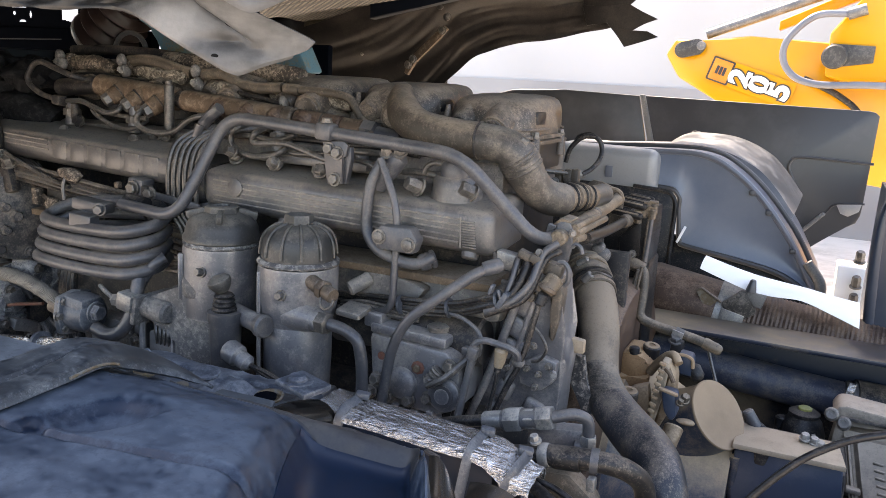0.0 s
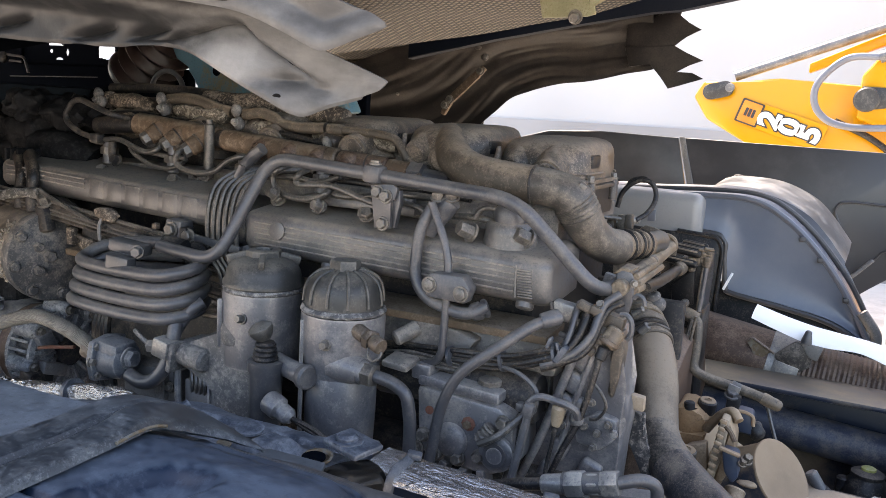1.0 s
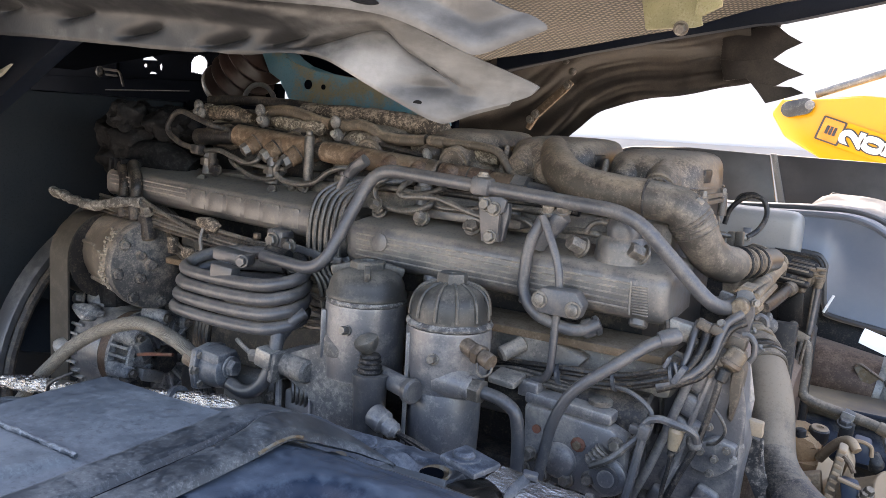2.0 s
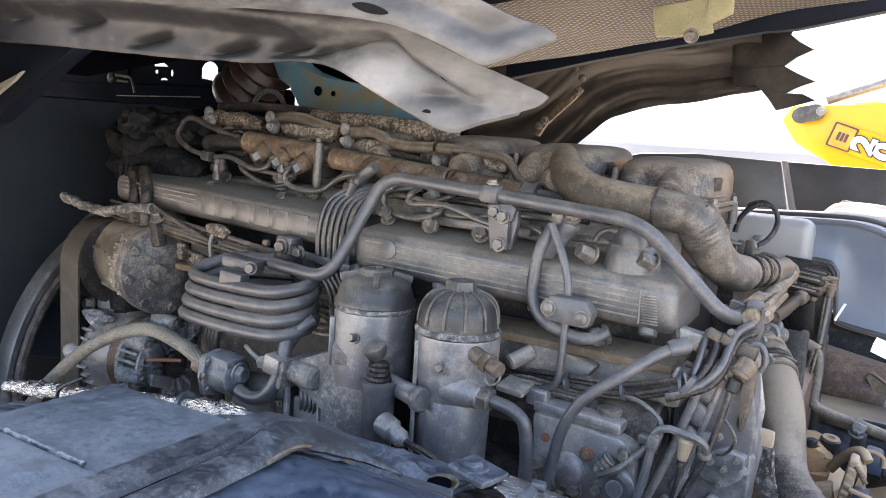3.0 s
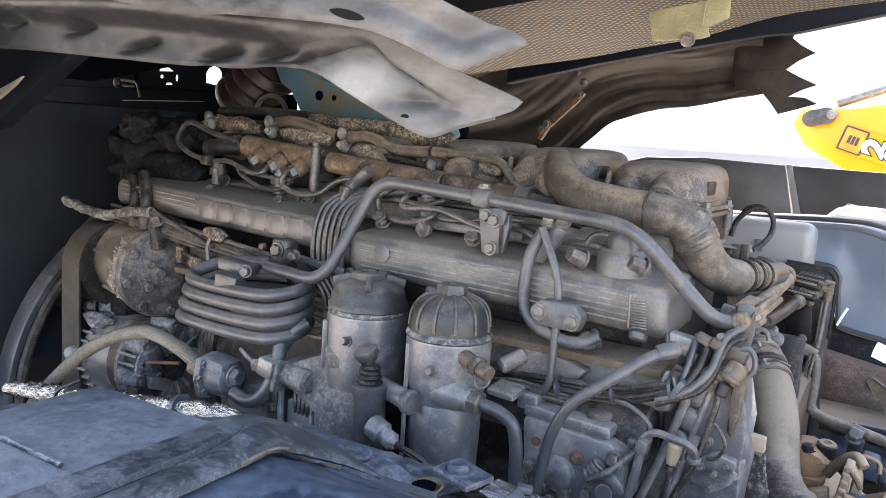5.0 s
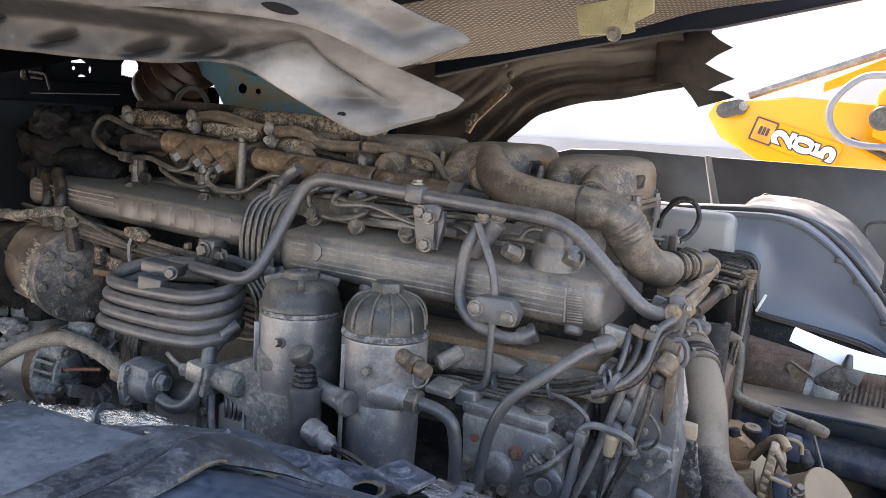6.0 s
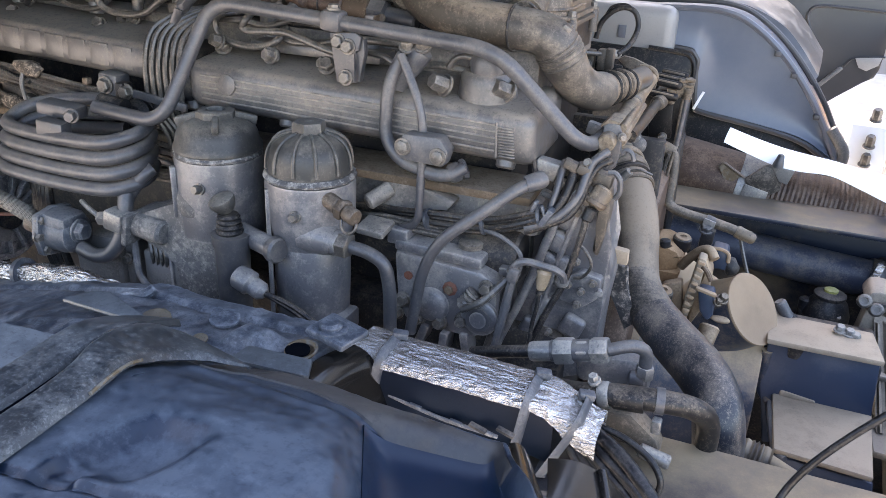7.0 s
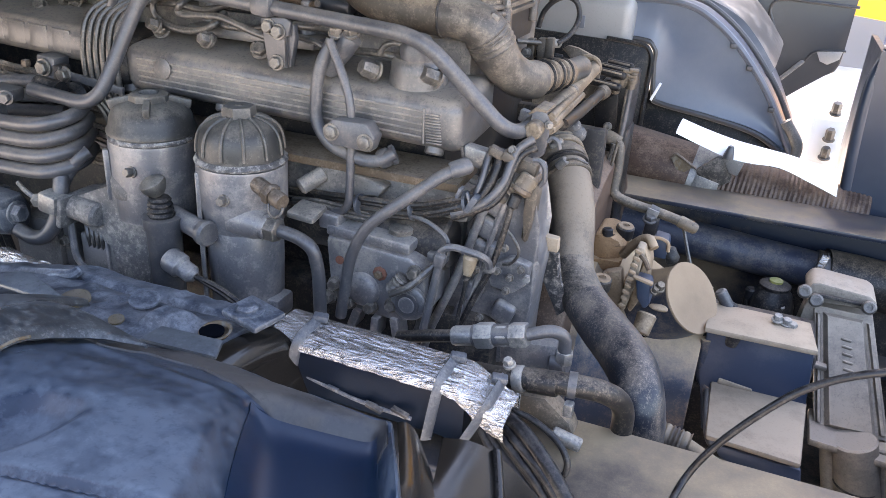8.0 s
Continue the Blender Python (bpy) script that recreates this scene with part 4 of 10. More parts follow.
    part("arch_liner", sheet(liner, 40, 110, 0.004), LINER, c, "brown plastic wheel-arch liner")
    for flap, y in (
            ([(0.124, 2.001), (0.204, 2.025), (0.194, 1.976), (0.185, 1.955), (0.090, 1.950), (0.100, 1.985)], 2.004),
            ([(0.070, 1.966), (0.116, 1.960), (0.146, 1.974), (0.188, 1.978), (0.214, 1.956), (0.246, 1.940), (0.212, 1.924), (0.185, 1.900), (0.131, 1.885), (0.070, 1.890)], 1.998),
            ([(0.070, 1.900), (0.130, 1.896), (0.185, 1.904), (0.217, 1.887), (0.258, 1.869), (0.226, 1.858), (0.198, 1.840), (0.167, 1.850), (0.140, 1.860), (0.085, 1.850)], 1.992),
            ([(0.125, 1.868), (0.167, 1.851), (0.198, 1.841), (0.234, 1.841), (0.262, 1.828), (0.208, 1.810), (0.182, 1.802), (0.163, 1.827)], 1.996)):
        part("torn_end", slab(flap, (0, y, 0), (1, 0, -0.0), (0, 0, 1), 0.004, 0.001), LINER, c)
    strap = part("hinge_strap", slab([(-0.415, 1.712), (-0.402, 1.706), (-0.385, 1.742), (-0.310, 1.808), (-0.288, 1.832), (-0.300, 1.842), (-0.335, 1.812), (-0.402, 1.752)], (0, 1.985, 0), (1, 0, 0), (0, 0, 1), 0.012, 0.003), RUST, c, "rust-stained hinge strap")
    for x, z in ((-0.402, 1.735), (-0.388, 1.750), (-0.303, 1.828)):
        part("rivet", hexbolt((x, 1.972, z), (0, -1, 0), 0.009, 0.006), BOLT, strap)
    part("mat_end", sheet(lambda u, v: V(-0.80 + 0.40 * u, 1.715 + (0.345 - 0.02 * u) * v, z_under(-0.80 + 0.40 * u) + 0.004 - 0.010 * v + 0.005 * noise.noise(V(u * 7, v * 5, 4))), 20, 12, 0.010), WOVEN, c, "woven insulation mat")
    part("mat_flange", slab([(-0.46, 1.902), (-0.62, 1.880), (-0.80, 1.857), (-0.80, 1.750), (-0.76, 1.760), (-0.70, 1.786), (-0.62, 1.828), (-0.52, 1.882)], (0, 2.055, 0), (1, 0, 0), (0, 0, 1), 0.008, 0.002), OLDRUST, c, "rust-stained mat flange")
    part("bulkhead", sheet(lambda u, v: V(-0.98 + 0.64 * u, 2.11 + 0.012 * math.sin(9 * u + 6 * v) + 0.02 * noise.noise(V(u * 6, v * 4, 9)), 1.58 + 0.36 * v), 40, 24, 0.005), LINER, c)
    for x, z, r in ((-0.297, 1.864, 0.010), (-0.318, 1.893, 0.011), (-0.52, 1.83, 0.006), (-0.555, 1.76, 0.006)):
        part("liner_bolt", rev([(r, 0), (r, 0.006), (r * 0.5, 0.009)], (x, 1.985, z), (0.1, -1, -0.1), 12), BOLT, c)
    # Panel out of view, added to keep sun off the front bracket.
    part("unseen_shade_panel", box((-1.85, 1.55, 2.02), (1.0, 1.5, 0.05), (0, -3, 0), 0.01), NAVY, c)
    # near grey air deflector hanging from the cab, its rolled lip running out into a dished point
    def curve(*pts):
        """A smooth height z along x through a few points."""
        path = smooth_path([V(x, 0, z) for x, z in pts], 8)
        return [p.x for p in path], [p.z for p in path]

    def line(c, x):
        return float(np.interp(x, c[0], c[1]))
    low_line = curve((-0.72, 1.780), (-0.467, 1.773), (-0.352, 1.768), (-0.25, 1.762), (-0.159, 1.757), (-0.062, 1.754), (0.012, 1.755), (0.047, 1.750), (0.076, 1.740), (0.126, 1.719), (0.158, 1.706), (0.172, 1.7015), (0.184, 1.7010), (0.208, 1.709), (0.247, 1.7205), (0.258, 1.7245), (0.264, 1.7295))
    top_line = curve((-0.72, 1.858), (-0.448, 1.842), (-0.236, 1.830), (-0.123, 1.817), (-0.038, 1.806), (0.044, 1.797), (0.093, 1.793), (0.129, 1.784), (0.163, 1.769), (0.195, 1.756), (0.226, 1.745), (0.255, 1.7345), (0.261, 1.7320), (0.264, 1.7302))
    ridge = curve((-0.72, 1.840), (-0.448, 1.819), (-0.236, 1.812), (-0.123, 1.803), (-0.038, 1.795), (0.044, 1.786), (0.093, 1.783), (0.129, 1.777), (0.163, 1.765), (0.195, 1.752), (0.226, 1.741), (0.250, 1.733), (0.264, 1.7285))
    crease = curve((-0.02, 1.757), (0.021, 1.761), (0.044, 1.764), (0.072, 1.769), (0.096, 1.7735), (0.116, 1.7735), (0.129, 1.765), (0.138, 1.757), (0.161, 1.745), (0.183, 1.734), (0.196, 1.729))

    def lip_y(x, z):
        w = line(ridge, x) - z
        left = soft_step(0.03 - x, 0.03)
        y = 0.545 + (0.020 * left + 0.005) * soft_step(w - 0.008, 0.004)
        y -= 0.010 * math.exp(-((w - 0.001) / 0.010) ** 2) * left
        d = line(crease, x) - z
        near = soft_step(x - 0.0, 0.012) * soft_step(0.188 - x, 0.006)
        y += near * (0.007 * math.exp(-(d / 0.0030) ** 2) + 0.010 * soft_step(d, 0.002) * math.exp(-max(0, d) / 0.030))
        y += 0.008 * math.exp(-(((x - 0.163) / 0.022) ** 2 + ((z - 1.728) / 0.006) ** 2)) + 0.005 * math.exp(-(((x - 0.200) / 0.012) ** 2 + ((z - 1.722) / 0.006) ** 2))
        for hx, hz in ((-0.42, 1.806), (-0.307, 1.795), (-0.206, 1.775), (-0.082, 1.766), (0.0, 1.767)):
            y += 0.014 * math.exp(-(((x - hx) / 0.030) ** 4 + ((z - hz + 0.16 * (hx - x)) / 0.0058) ** 2))
        return y - 0.35 * max(0, z - 1.80) + 0.0005 * noise.noise(V(x * 30, z * 60, 0)) + 0.0016 * noise.noise(V(x * 9, z * 14, 3))

    def deflector(u, v):
        x = -0.72 + 1.476 * u if u < 0.45 else -0.0558 + 0.5815 * (u - 0.45)
        a, b = line(top_line, x), line(low_line, x)
        z = b + (a - b) * v
        return V(x, lip_y(x, z) + (0.0015 * max(0, 0.04 - v) / 0.04 if x < 0.24 else 0), z)
    part("deflector", sheet(deflector, 300, 70, 0.0022), FLAPM, c, "scuffed grey plastic deflector, painted brighter towards its point")

    def lens(x, y, z, w, h, tilt):
        """A shallow pointed slot let into the plastic."""
        poly = [(0.5 * w * math.cos(g), 0.5 * h * math.sin(g) * abs(math.sin(g)) ** 0.35) for g in [2 * math.pi * k / 20 for k in range(20)]]
        return slab(poly, (x, y, z), (math.cos(radians(tilt)), 0, -math.sin(radians(tilt))), (math.sin(radians(tilt)), 0, math.cos(radians(tilt))), 0.0012)
    for x, z, w, h, tilt in ((0.137, 1.757, 0.009, 0.0046, 25), (0.169, 1.743, 0.013, 0.0048, 22), (0.155, 1.715, 0.0085, 0.0040, 0)):
        part("slot", lens(x, lip_y(x, z) - 0.0012, z, w, h, tilt), FLAPDARK, c, "dark slot")
    # Thin dark strip paints the crease's shade along its bottom.
    part("crease_line", sweep([V(x, lip_y(x, line(crease, x)) - 0.0004, line(crease, x)) for x in [0.03 + 0.158 * k / 60 for k in range(61)]], lambda t: 0.0015 * math.sin(math.pi * t) ** 0.5 * (0.75 + 0.3 * math.sin(t * 29)) + 0.0002, 8), FLAPDARK, c, "dark line painted for the crease's shade")

    up_low = curve((-0.40, 1.850), (-0.098, 1.800), (0.003, 1.793), (0.079, 1.787), (0.125, 1.782), (0.157, 1.776), (0.194, 1.763), (0.224, 1.7505), (0.236, 1.7505), (0.259, 1.758), (0.276, 1.7635), (0.2835, 1.7665))
    up_top = curve((-0.40, 1.99), (-0.10, 1.905), (0.039, 1.860), (0.154, 1.825), (0.215, 1.797), (0.253, 1.781), (0.275, 1.773), (0.2835, 1.7685))

    def upper_y(x, z):
        w = z - line(up_low, x)
        return 0.505 - 0.12 * max(0, w - 0.05) + 0.007 * math.exp(-((w - 0.022 - 0.03 * (0.2 - x)) / 0.011) ** 2) * soft_step(x - 0.02, 0.03) + 0.0016 * noise.noise(V(x * 16, z * 30, 5)) + 0.003 * math.exp(-max(0, w) / 0.004)

    def upper(u, v):
        x = -0.40 + 0.6835 * u
        a, b = line(up_top, x), line(up_low, x)
        z = b + (a - b) * v
        return V(x, upper_y(x, z), z)
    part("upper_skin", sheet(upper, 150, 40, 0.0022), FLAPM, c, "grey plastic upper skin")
    part("slot", lens(0.128, upper_y(0.128, 1.788) - 0.0012, 1.789, 0.036, 0.0072, 12), FLAPDARK, c, "dark slot")
    part("side_skin", box((-0.55, 0.34, 2.08), (1.5, 0.04, 0.40), (0, -7, 0), 0.02), NAVY, c)
    pillar = part("corner_pillar", slab([(-1.10, 1.60), (-0.82, 1.650), (-0.775, 1.668), (-0.60, 1.765), (-0.52, 1.800), (-0.60, 1.86), (-1.10, 1.86)], (0, 0.75, 0), (1, 0, 0), (0, 0, 1), 0.03, 0.008), NAVYDULL, c, "dark blue corner pillar")
    # Bright reflection on the pillar, modelled as a cream strip.
    part("highlight_strip", slab([(-0.76, 1.700), (-0.76, 1.719), (-0.70, 1.7375), (-0.668, 1.749), (-0.69, 1.735)], (0, 0.712, 0), (1, 0, 0), (0, 0, 1), 0.006, 0.001), CREAM, pillar, "pale brassy highlight laid on the pillar")


cab()


# ---- front end: fan shroud, firewall side and far clutter ----
def shroud():
    s = thing("fan_shroud", (-1.02, 1.2, 0.7), "dark fan shroud in front of the engine", "fan shroud")
    part("back_plate", box((-1.12, 1.25, 1.13), (0.04, 1.4, 1.18), bevel=0.01), BAYM, s)
    ring = [V(-1.0, 1.256 + 0.388 * math.cos(a), 1.10 + 0.388 * math.sin(a)) for a in [2 * math.pi * k / 48 for k in range(49)]]
    band = bmesh.new()
    ring_skin(band, [[V(-1.0, 1.256, 1.10) + V(dx, (r + 0.016) * math.cos(a), (r + 0.016) * math.sin(a)) for dx, r in ((-0.020, 0.366), (0.014, 0.366), (0.018, 0.369), (0.018, 0.378), (0.022, 0.380), (0.022, 0.391), (0.018, 0.394), (-0.020, 0.394))] for a in [2 * math.pi * k / 72 for k in range(72)]], closed=True)
    part("ring", band, RINGM, s, "grey metal ring")
    part("ring_lip", sweep([p + V(0.03, 0, 0) for p in ring], 0.010, 8), DARKCAST, s)
    hub = part("fan_hub", rev([(0.10, 0), (0.11, 0.02), (0.06, 0.06)], (-1.02, 1.22, 1.14), (1, 0, 0), 28), DARKCAST, s)
    for k in range(9):
        a = 2 * math.pi * k / 9
        d = V(0, math.cos(a), math.sin(a))
        e = V(0, -math.sin(a), math.cos(a))
        part("blade", slab([(0.09, -0.05), (0.34, -0.07), (0.35, 0.06), (0.09, 0.04)], V(-1.01, 1.22, 1.14), d, (e + V(0.5, 0, 0)), 0.006), BAYM, hub)
    part("side_wall", box((-1.04, 0.66, 0.95), (0.20, 0.02, 0.50), bevel=0.006), BAYM, s)


shroud()


def far_clutter():
    b = thing("cab_mount_bracket", (-1.1, 1.55, 1.6), "pierced steel bracket with the bay's shade in its near-black", "bracket")
    # The bay's shade is painted into the bracket's near-black.
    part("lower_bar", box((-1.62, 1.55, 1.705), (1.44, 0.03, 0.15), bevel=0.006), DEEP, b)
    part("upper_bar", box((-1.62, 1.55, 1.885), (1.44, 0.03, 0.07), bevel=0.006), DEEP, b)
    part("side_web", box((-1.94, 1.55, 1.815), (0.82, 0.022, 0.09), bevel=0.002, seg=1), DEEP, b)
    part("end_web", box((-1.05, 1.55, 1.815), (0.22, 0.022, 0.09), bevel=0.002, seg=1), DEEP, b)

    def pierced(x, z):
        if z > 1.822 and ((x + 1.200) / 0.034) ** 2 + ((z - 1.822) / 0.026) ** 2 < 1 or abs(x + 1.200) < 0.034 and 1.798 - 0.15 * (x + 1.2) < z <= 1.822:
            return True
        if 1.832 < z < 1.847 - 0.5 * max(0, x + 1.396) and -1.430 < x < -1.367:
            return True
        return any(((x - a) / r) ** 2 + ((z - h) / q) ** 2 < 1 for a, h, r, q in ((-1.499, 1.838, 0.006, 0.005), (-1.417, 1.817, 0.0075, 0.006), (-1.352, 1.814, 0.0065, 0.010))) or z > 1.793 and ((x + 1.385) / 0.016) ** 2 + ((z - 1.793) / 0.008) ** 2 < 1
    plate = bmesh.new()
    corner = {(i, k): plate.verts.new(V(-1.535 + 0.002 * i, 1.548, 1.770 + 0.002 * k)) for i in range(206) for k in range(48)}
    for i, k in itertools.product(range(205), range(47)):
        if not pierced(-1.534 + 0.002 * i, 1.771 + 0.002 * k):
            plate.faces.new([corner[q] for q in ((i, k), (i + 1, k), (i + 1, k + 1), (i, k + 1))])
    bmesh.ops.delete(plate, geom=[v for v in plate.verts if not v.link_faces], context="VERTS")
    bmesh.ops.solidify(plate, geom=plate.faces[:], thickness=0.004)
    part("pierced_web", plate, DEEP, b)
    part("foot", box((-1.32, 1.56, 0.85), (0.10, 0.05, 1.70), bevel=0.01), DEEP, b)
    # Thin tube stands for the highlight along the glossy lower edge.
    part("edge", tube([(-1.571, 1.532, 1.743), (-1.40, 1.532, 1.747), (-1.215, 1.532, 1.751)], 0.0014, seg=6, n=2), STEEL, b, "bright line drawn for the edge's gloss")
    hook = part("handle", tube([(-1.533, 1.50, 1.800), (-1.469, 1.50, 1.796), (-1.460, 1.50, 1.785), (-1.448, 1.50, 1.754)], 0.0036, bend=0.01, seg=8), DARKCAST, b)
    part("handle_bar", tube([(-1.525, 1.50, 1.785), (-1.474, 1.50, 1.782)], 0.003, seg=8, n=2), DARKCAST, hook)
    part("handle_knob", lump((-1.553, 1.50, 1.793), (0.012, 0.012, 0.017), 0.2, 40, 2), DARKCAST, hook)
    s = thing("air_spring", (-0.97, 1.5, 1.60), "brown rubber air spring with steel rings", "air spring")
    prof = []
    for k in range(33):
        prof.append((0.070 + 0.009 * math.cos(k * math.pi / 4), 0.16 * k / 32))
    part("bellows", rev(prof, (-1.02, 1.50, 1.76), (0.55, -0.1, 0.45), 28), SPRINGM, s)
    part("end_ring", rev([(0.080, 0), (0.082, 0.004), (0.082, 0.01), (0.080, 0.014)], (-1.03, 1.502, 1.752), (0.55, -0.1, 0.45), 28), ZINC, s)
    part("foot", box((-1.0, 1.5, 1.66), (0.2, 0.2, 0.13), bevel=0.02), DEEP, s)
    part("clamp_ring", tube([V(-0.872 + 0.050 * math.cos(g), 1.44, 1.725 + 0.046 * math.sin(g)) for g in [radians(8 + 164 * k / 14) for k in range(15)]], 0.006, seg=10, n=2), STEEL, s, "steel clamp ring")
    t = thing("teal_tank", (-0.62, 1.47, 1.6), "teal painted steel box with dirt on its face", "tank")
    part("body", slab([(-0.885, 1.87), (-0.80, 1.850), (-0.789, 1.842), (-0.762, 1.814), (-0.697, 1.797), (-0.587, 1.792), (-0.40, 1.775), (-0.36, 1.70), (-0.754, 1.677), (-0.766, 1.734), (-0.787, 1.741), (-0.795, 1.778), (-0.813, 1.782), (-0.846, 1.799)], (0, 1.50, 0), (1, 0, 0), (0, 0, 1), 0.06, 0.008), TEAL, t)
    for x in (-0.72, -0.675):
        part("hole", cyl((x, 1.438, 1.775 - 0.1 * (x + 0.72)), (x, 1.444, 1.775 - 0.1 * (x + 0.72)), 0.011 if x < -0.7 else 0.006, 14), DEEP, t)
    # Near-black fillers stand for the shade behind the tank.
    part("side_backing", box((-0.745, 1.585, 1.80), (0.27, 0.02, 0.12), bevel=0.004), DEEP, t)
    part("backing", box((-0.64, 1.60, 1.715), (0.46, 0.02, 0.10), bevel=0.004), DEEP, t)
    w = thing("bay_enclosure", (-1.4, 1.75, 0.8), "dark sheets enclosing the engine bay, two unseen to block light", "bay wall")
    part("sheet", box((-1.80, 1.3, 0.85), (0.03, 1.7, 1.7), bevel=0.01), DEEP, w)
    # Two unseen sheets added to keep light off the engine's front.
    part("near_light_block", box((-1.46, 0.50, 1.75), (1.92, 0.03, 0.48), (0, 0, 0), 0.01), DEEP, w)
    part("far_light_block", box((-0.95, 1.69, 1.17), (1.30, 0.02, 0.86), bevel=0.006), DEEP, w)
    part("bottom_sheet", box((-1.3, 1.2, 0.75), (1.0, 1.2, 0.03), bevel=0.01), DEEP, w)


far_clutter()


# ---- engine ----
def engine_block():
    e = thing("engine_block", (-0.2, 1.2, 0.95), "dusty cast-iron truck engine block with a rusty gasket line", "engine")
    # Crankcase and head darker than the ledges: shade behind the parts painted in.
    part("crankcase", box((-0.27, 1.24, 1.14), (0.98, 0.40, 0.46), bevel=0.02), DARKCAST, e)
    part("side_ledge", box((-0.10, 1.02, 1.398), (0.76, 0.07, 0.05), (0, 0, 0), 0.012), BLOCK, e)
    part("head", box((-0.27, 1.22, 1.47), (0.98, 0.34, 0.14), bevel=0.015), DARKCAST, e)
    part("gasket", box((-0.18, 1.0, 1.432), (0.90, 0.075, 0.012), (4, 0, 0), 0.003), GASKET, e, "rusty gasket seam")
    part("deck", box((-0.26, 1.22, 1.56), (1.0, 0.30, 0.06), bevel=0.012), BLOCK, e)
    part("side_plate", box((0.09, 1.035, 1.36), (0.34, 0.02, 0.10), bevel=0.006), BLOCK, e)


engine_block()

MX0, MX1 = -0.80, 0.268


def intake_manifold():
    m = thing("intake_manifold", (-0.25, 1.0, 1.46), "dusty grey cast intake manifold with grooves and raised lettering", "manifold")

    def profile(b, front=0.962, top=1.556):
        return [(1.10, b), (1.0, b - 0.008), (front + 0.020, b - 0.006), (front + 0.007, b), (front + 0.001, b + 0.008), (front, b + 0.018), (front, 1.534), (front + 0.002, 1.541), (front + 0.007, 1.546), (front + 0.014, 1.5485), (1.03, top), (1.06, top + 0.003), (1.10, top)]

    def section(x0, x1, dz, taper=0.012, foot=1.466, slope=0.026):
        bm = bmesh.new()
        prof = profile(foot)
        mid = Vector((0, 1.02, 1.51))
        rings = []
        turns = [radians(90 * k / 7) for k in range(8)]
        ends = [(taper * (1 - math.sin(g)), 1 - 0.28 * (1 - math.cos(g))) for g in turns]
        for x, s in [(x0 + a, q) for a, q in ends[::-1]] + [(x1 - a, q) for a, q in ends]:
            rings.append([V(x, mid.y + (a - mid.y) * s, mid.z + (b - mid.z) * s + dz - slope * (x + 0.25)) for a, b in prof])
        return ring_skin(bm, rings)
    part("front_section", section(MX0, -0.292, 0.010, 0.012, 1.502, 0.042), MANI, m)
    part("rear_section", section(-0.232, MX1, 0.0, 0.020, 1.489), MANI, m)
    sleeve = part("sleeve", section(-0.30, -0.225, -0.002, 0.012, 1.492), DARKCAST, m, "dark coupling sleeve")

    def zc(x, z):
        return z - 0.026 * (x + 0.25)
    for z in (1.5005, 1.5085, 1.5165, 1.5245, 1.5325):
        part("groove_rib", tube([(-0.205, 0.9616, zc(-0.205, z)), (0.220, 0.9616, zc(0.220, z))], 0.0015, seg=6, n=2), MANIRIB, m)
    for z in (1.533, 1.541, 1.549):
        part("groove_rib", tube([(-0.78, 0.9616, z + 0.0223), (-0.575, 0.9616, z + 0.0137)], 0.0015, seg=6, n=2), MANIRIB, m)
    for k in range(11):
        z = zc(0.233, 1.4955 + 0.0035 * k)
        part("fin", box((0.2345 - 0.0004 * (k - 5), 0.9610, z), (0.020, 0.0034, 0.0017), bevel=0.0006, seg=1), MANIRIB, m)
    part("end_rib", tube([(0.2225, 0.9613, zc(0.2225, 1.493)), (0.2215, 0.9613, zc(0.2215, 1.536))], 0.0014, seg=6, n=2), MANIRIB, m)
    part("boss", rev([(0.014, 0), (0.014, 0.004), (0.011, 0.005)], (-0.162, 0.963, 1.522), (0, -1, 0.1), 20), MANI, m)
    # worn raised lettering, kept as plain bars
    for k in range(6):
        x = -0.548 + 0.042 * k
        b = box((x, 0.96375, 1.5355 - 0.042 * (x + 0.25)), (0.034, 0.0042, 0.032), (0, 2.4, 0), 0.0018)
        part("raised_bar", b, MANI, m)
    for k in range(7):
        x = -0.70 + 0.155 * k
        part("lug", rev([(0.013, 0), (0.012, 0.016), (0.010, 0.018)], (x, 0.985, zc(x, 1.492)), (0, -0.4, -1), 14), MANI, m)
    for x, y, z in ((-0.113, 0.997, 1.561), (-0.019, 0.982, 1.560), (-0.20, 1.01, 1.562), (-0.43, 1.02, 1.57), (-0.60, 1.02, 1.573)):
        part("flange_bolt", hexbolt((x, y, z), (0.2, -0.75, 0.62), 0.0095, 0.009), BOLT, m)
    part("port_flange", box((-0.06, 1.04, 1.568), (0.20, 0.05, 0.014), bevel=0.004), MANI, m)
    cap = part("sensor_mount", rev([(0.038, -0.006), (0.035, 0.012), (0.034, 0.022), (0.029, 0.028), (0.022, 0.029)], (0.190, 1.015, 1.545), (0, -0.05, 1), 28), MANI, m)
    part("sensor_cap", rev([(0.022, 0), (0.023, 0.014), (0.016, 0.026), (0.010, 0.030)], (0.192, 1.006, 1.572), (0, -0.05, 1), 20), STEEL, cap)
    for x, y in ((0.143, 0.988), (0.220, 1.000)):
        part("stud", hexbolt((x, y, 1.553), (-0.5, -0.7, 0.35), 0.011, 0.020), BOLT, cap)


intake_manifold()


def cylinder_head():
    h = thing("cylinder_head", (-0.27, 1.24, 1.4), "grimy cylinder head toned dark for the shade under the rocker covers", "engine casting")
    # Fills the gaps behind the rail; their shade is in its dark colour.
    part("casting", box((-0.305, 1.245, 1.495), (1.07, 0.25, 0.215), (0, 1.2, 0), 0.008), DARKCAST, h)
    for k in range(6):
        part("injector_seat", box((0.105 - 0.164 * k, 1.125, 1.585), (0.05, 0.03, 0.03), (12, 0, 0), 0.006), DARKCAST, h)


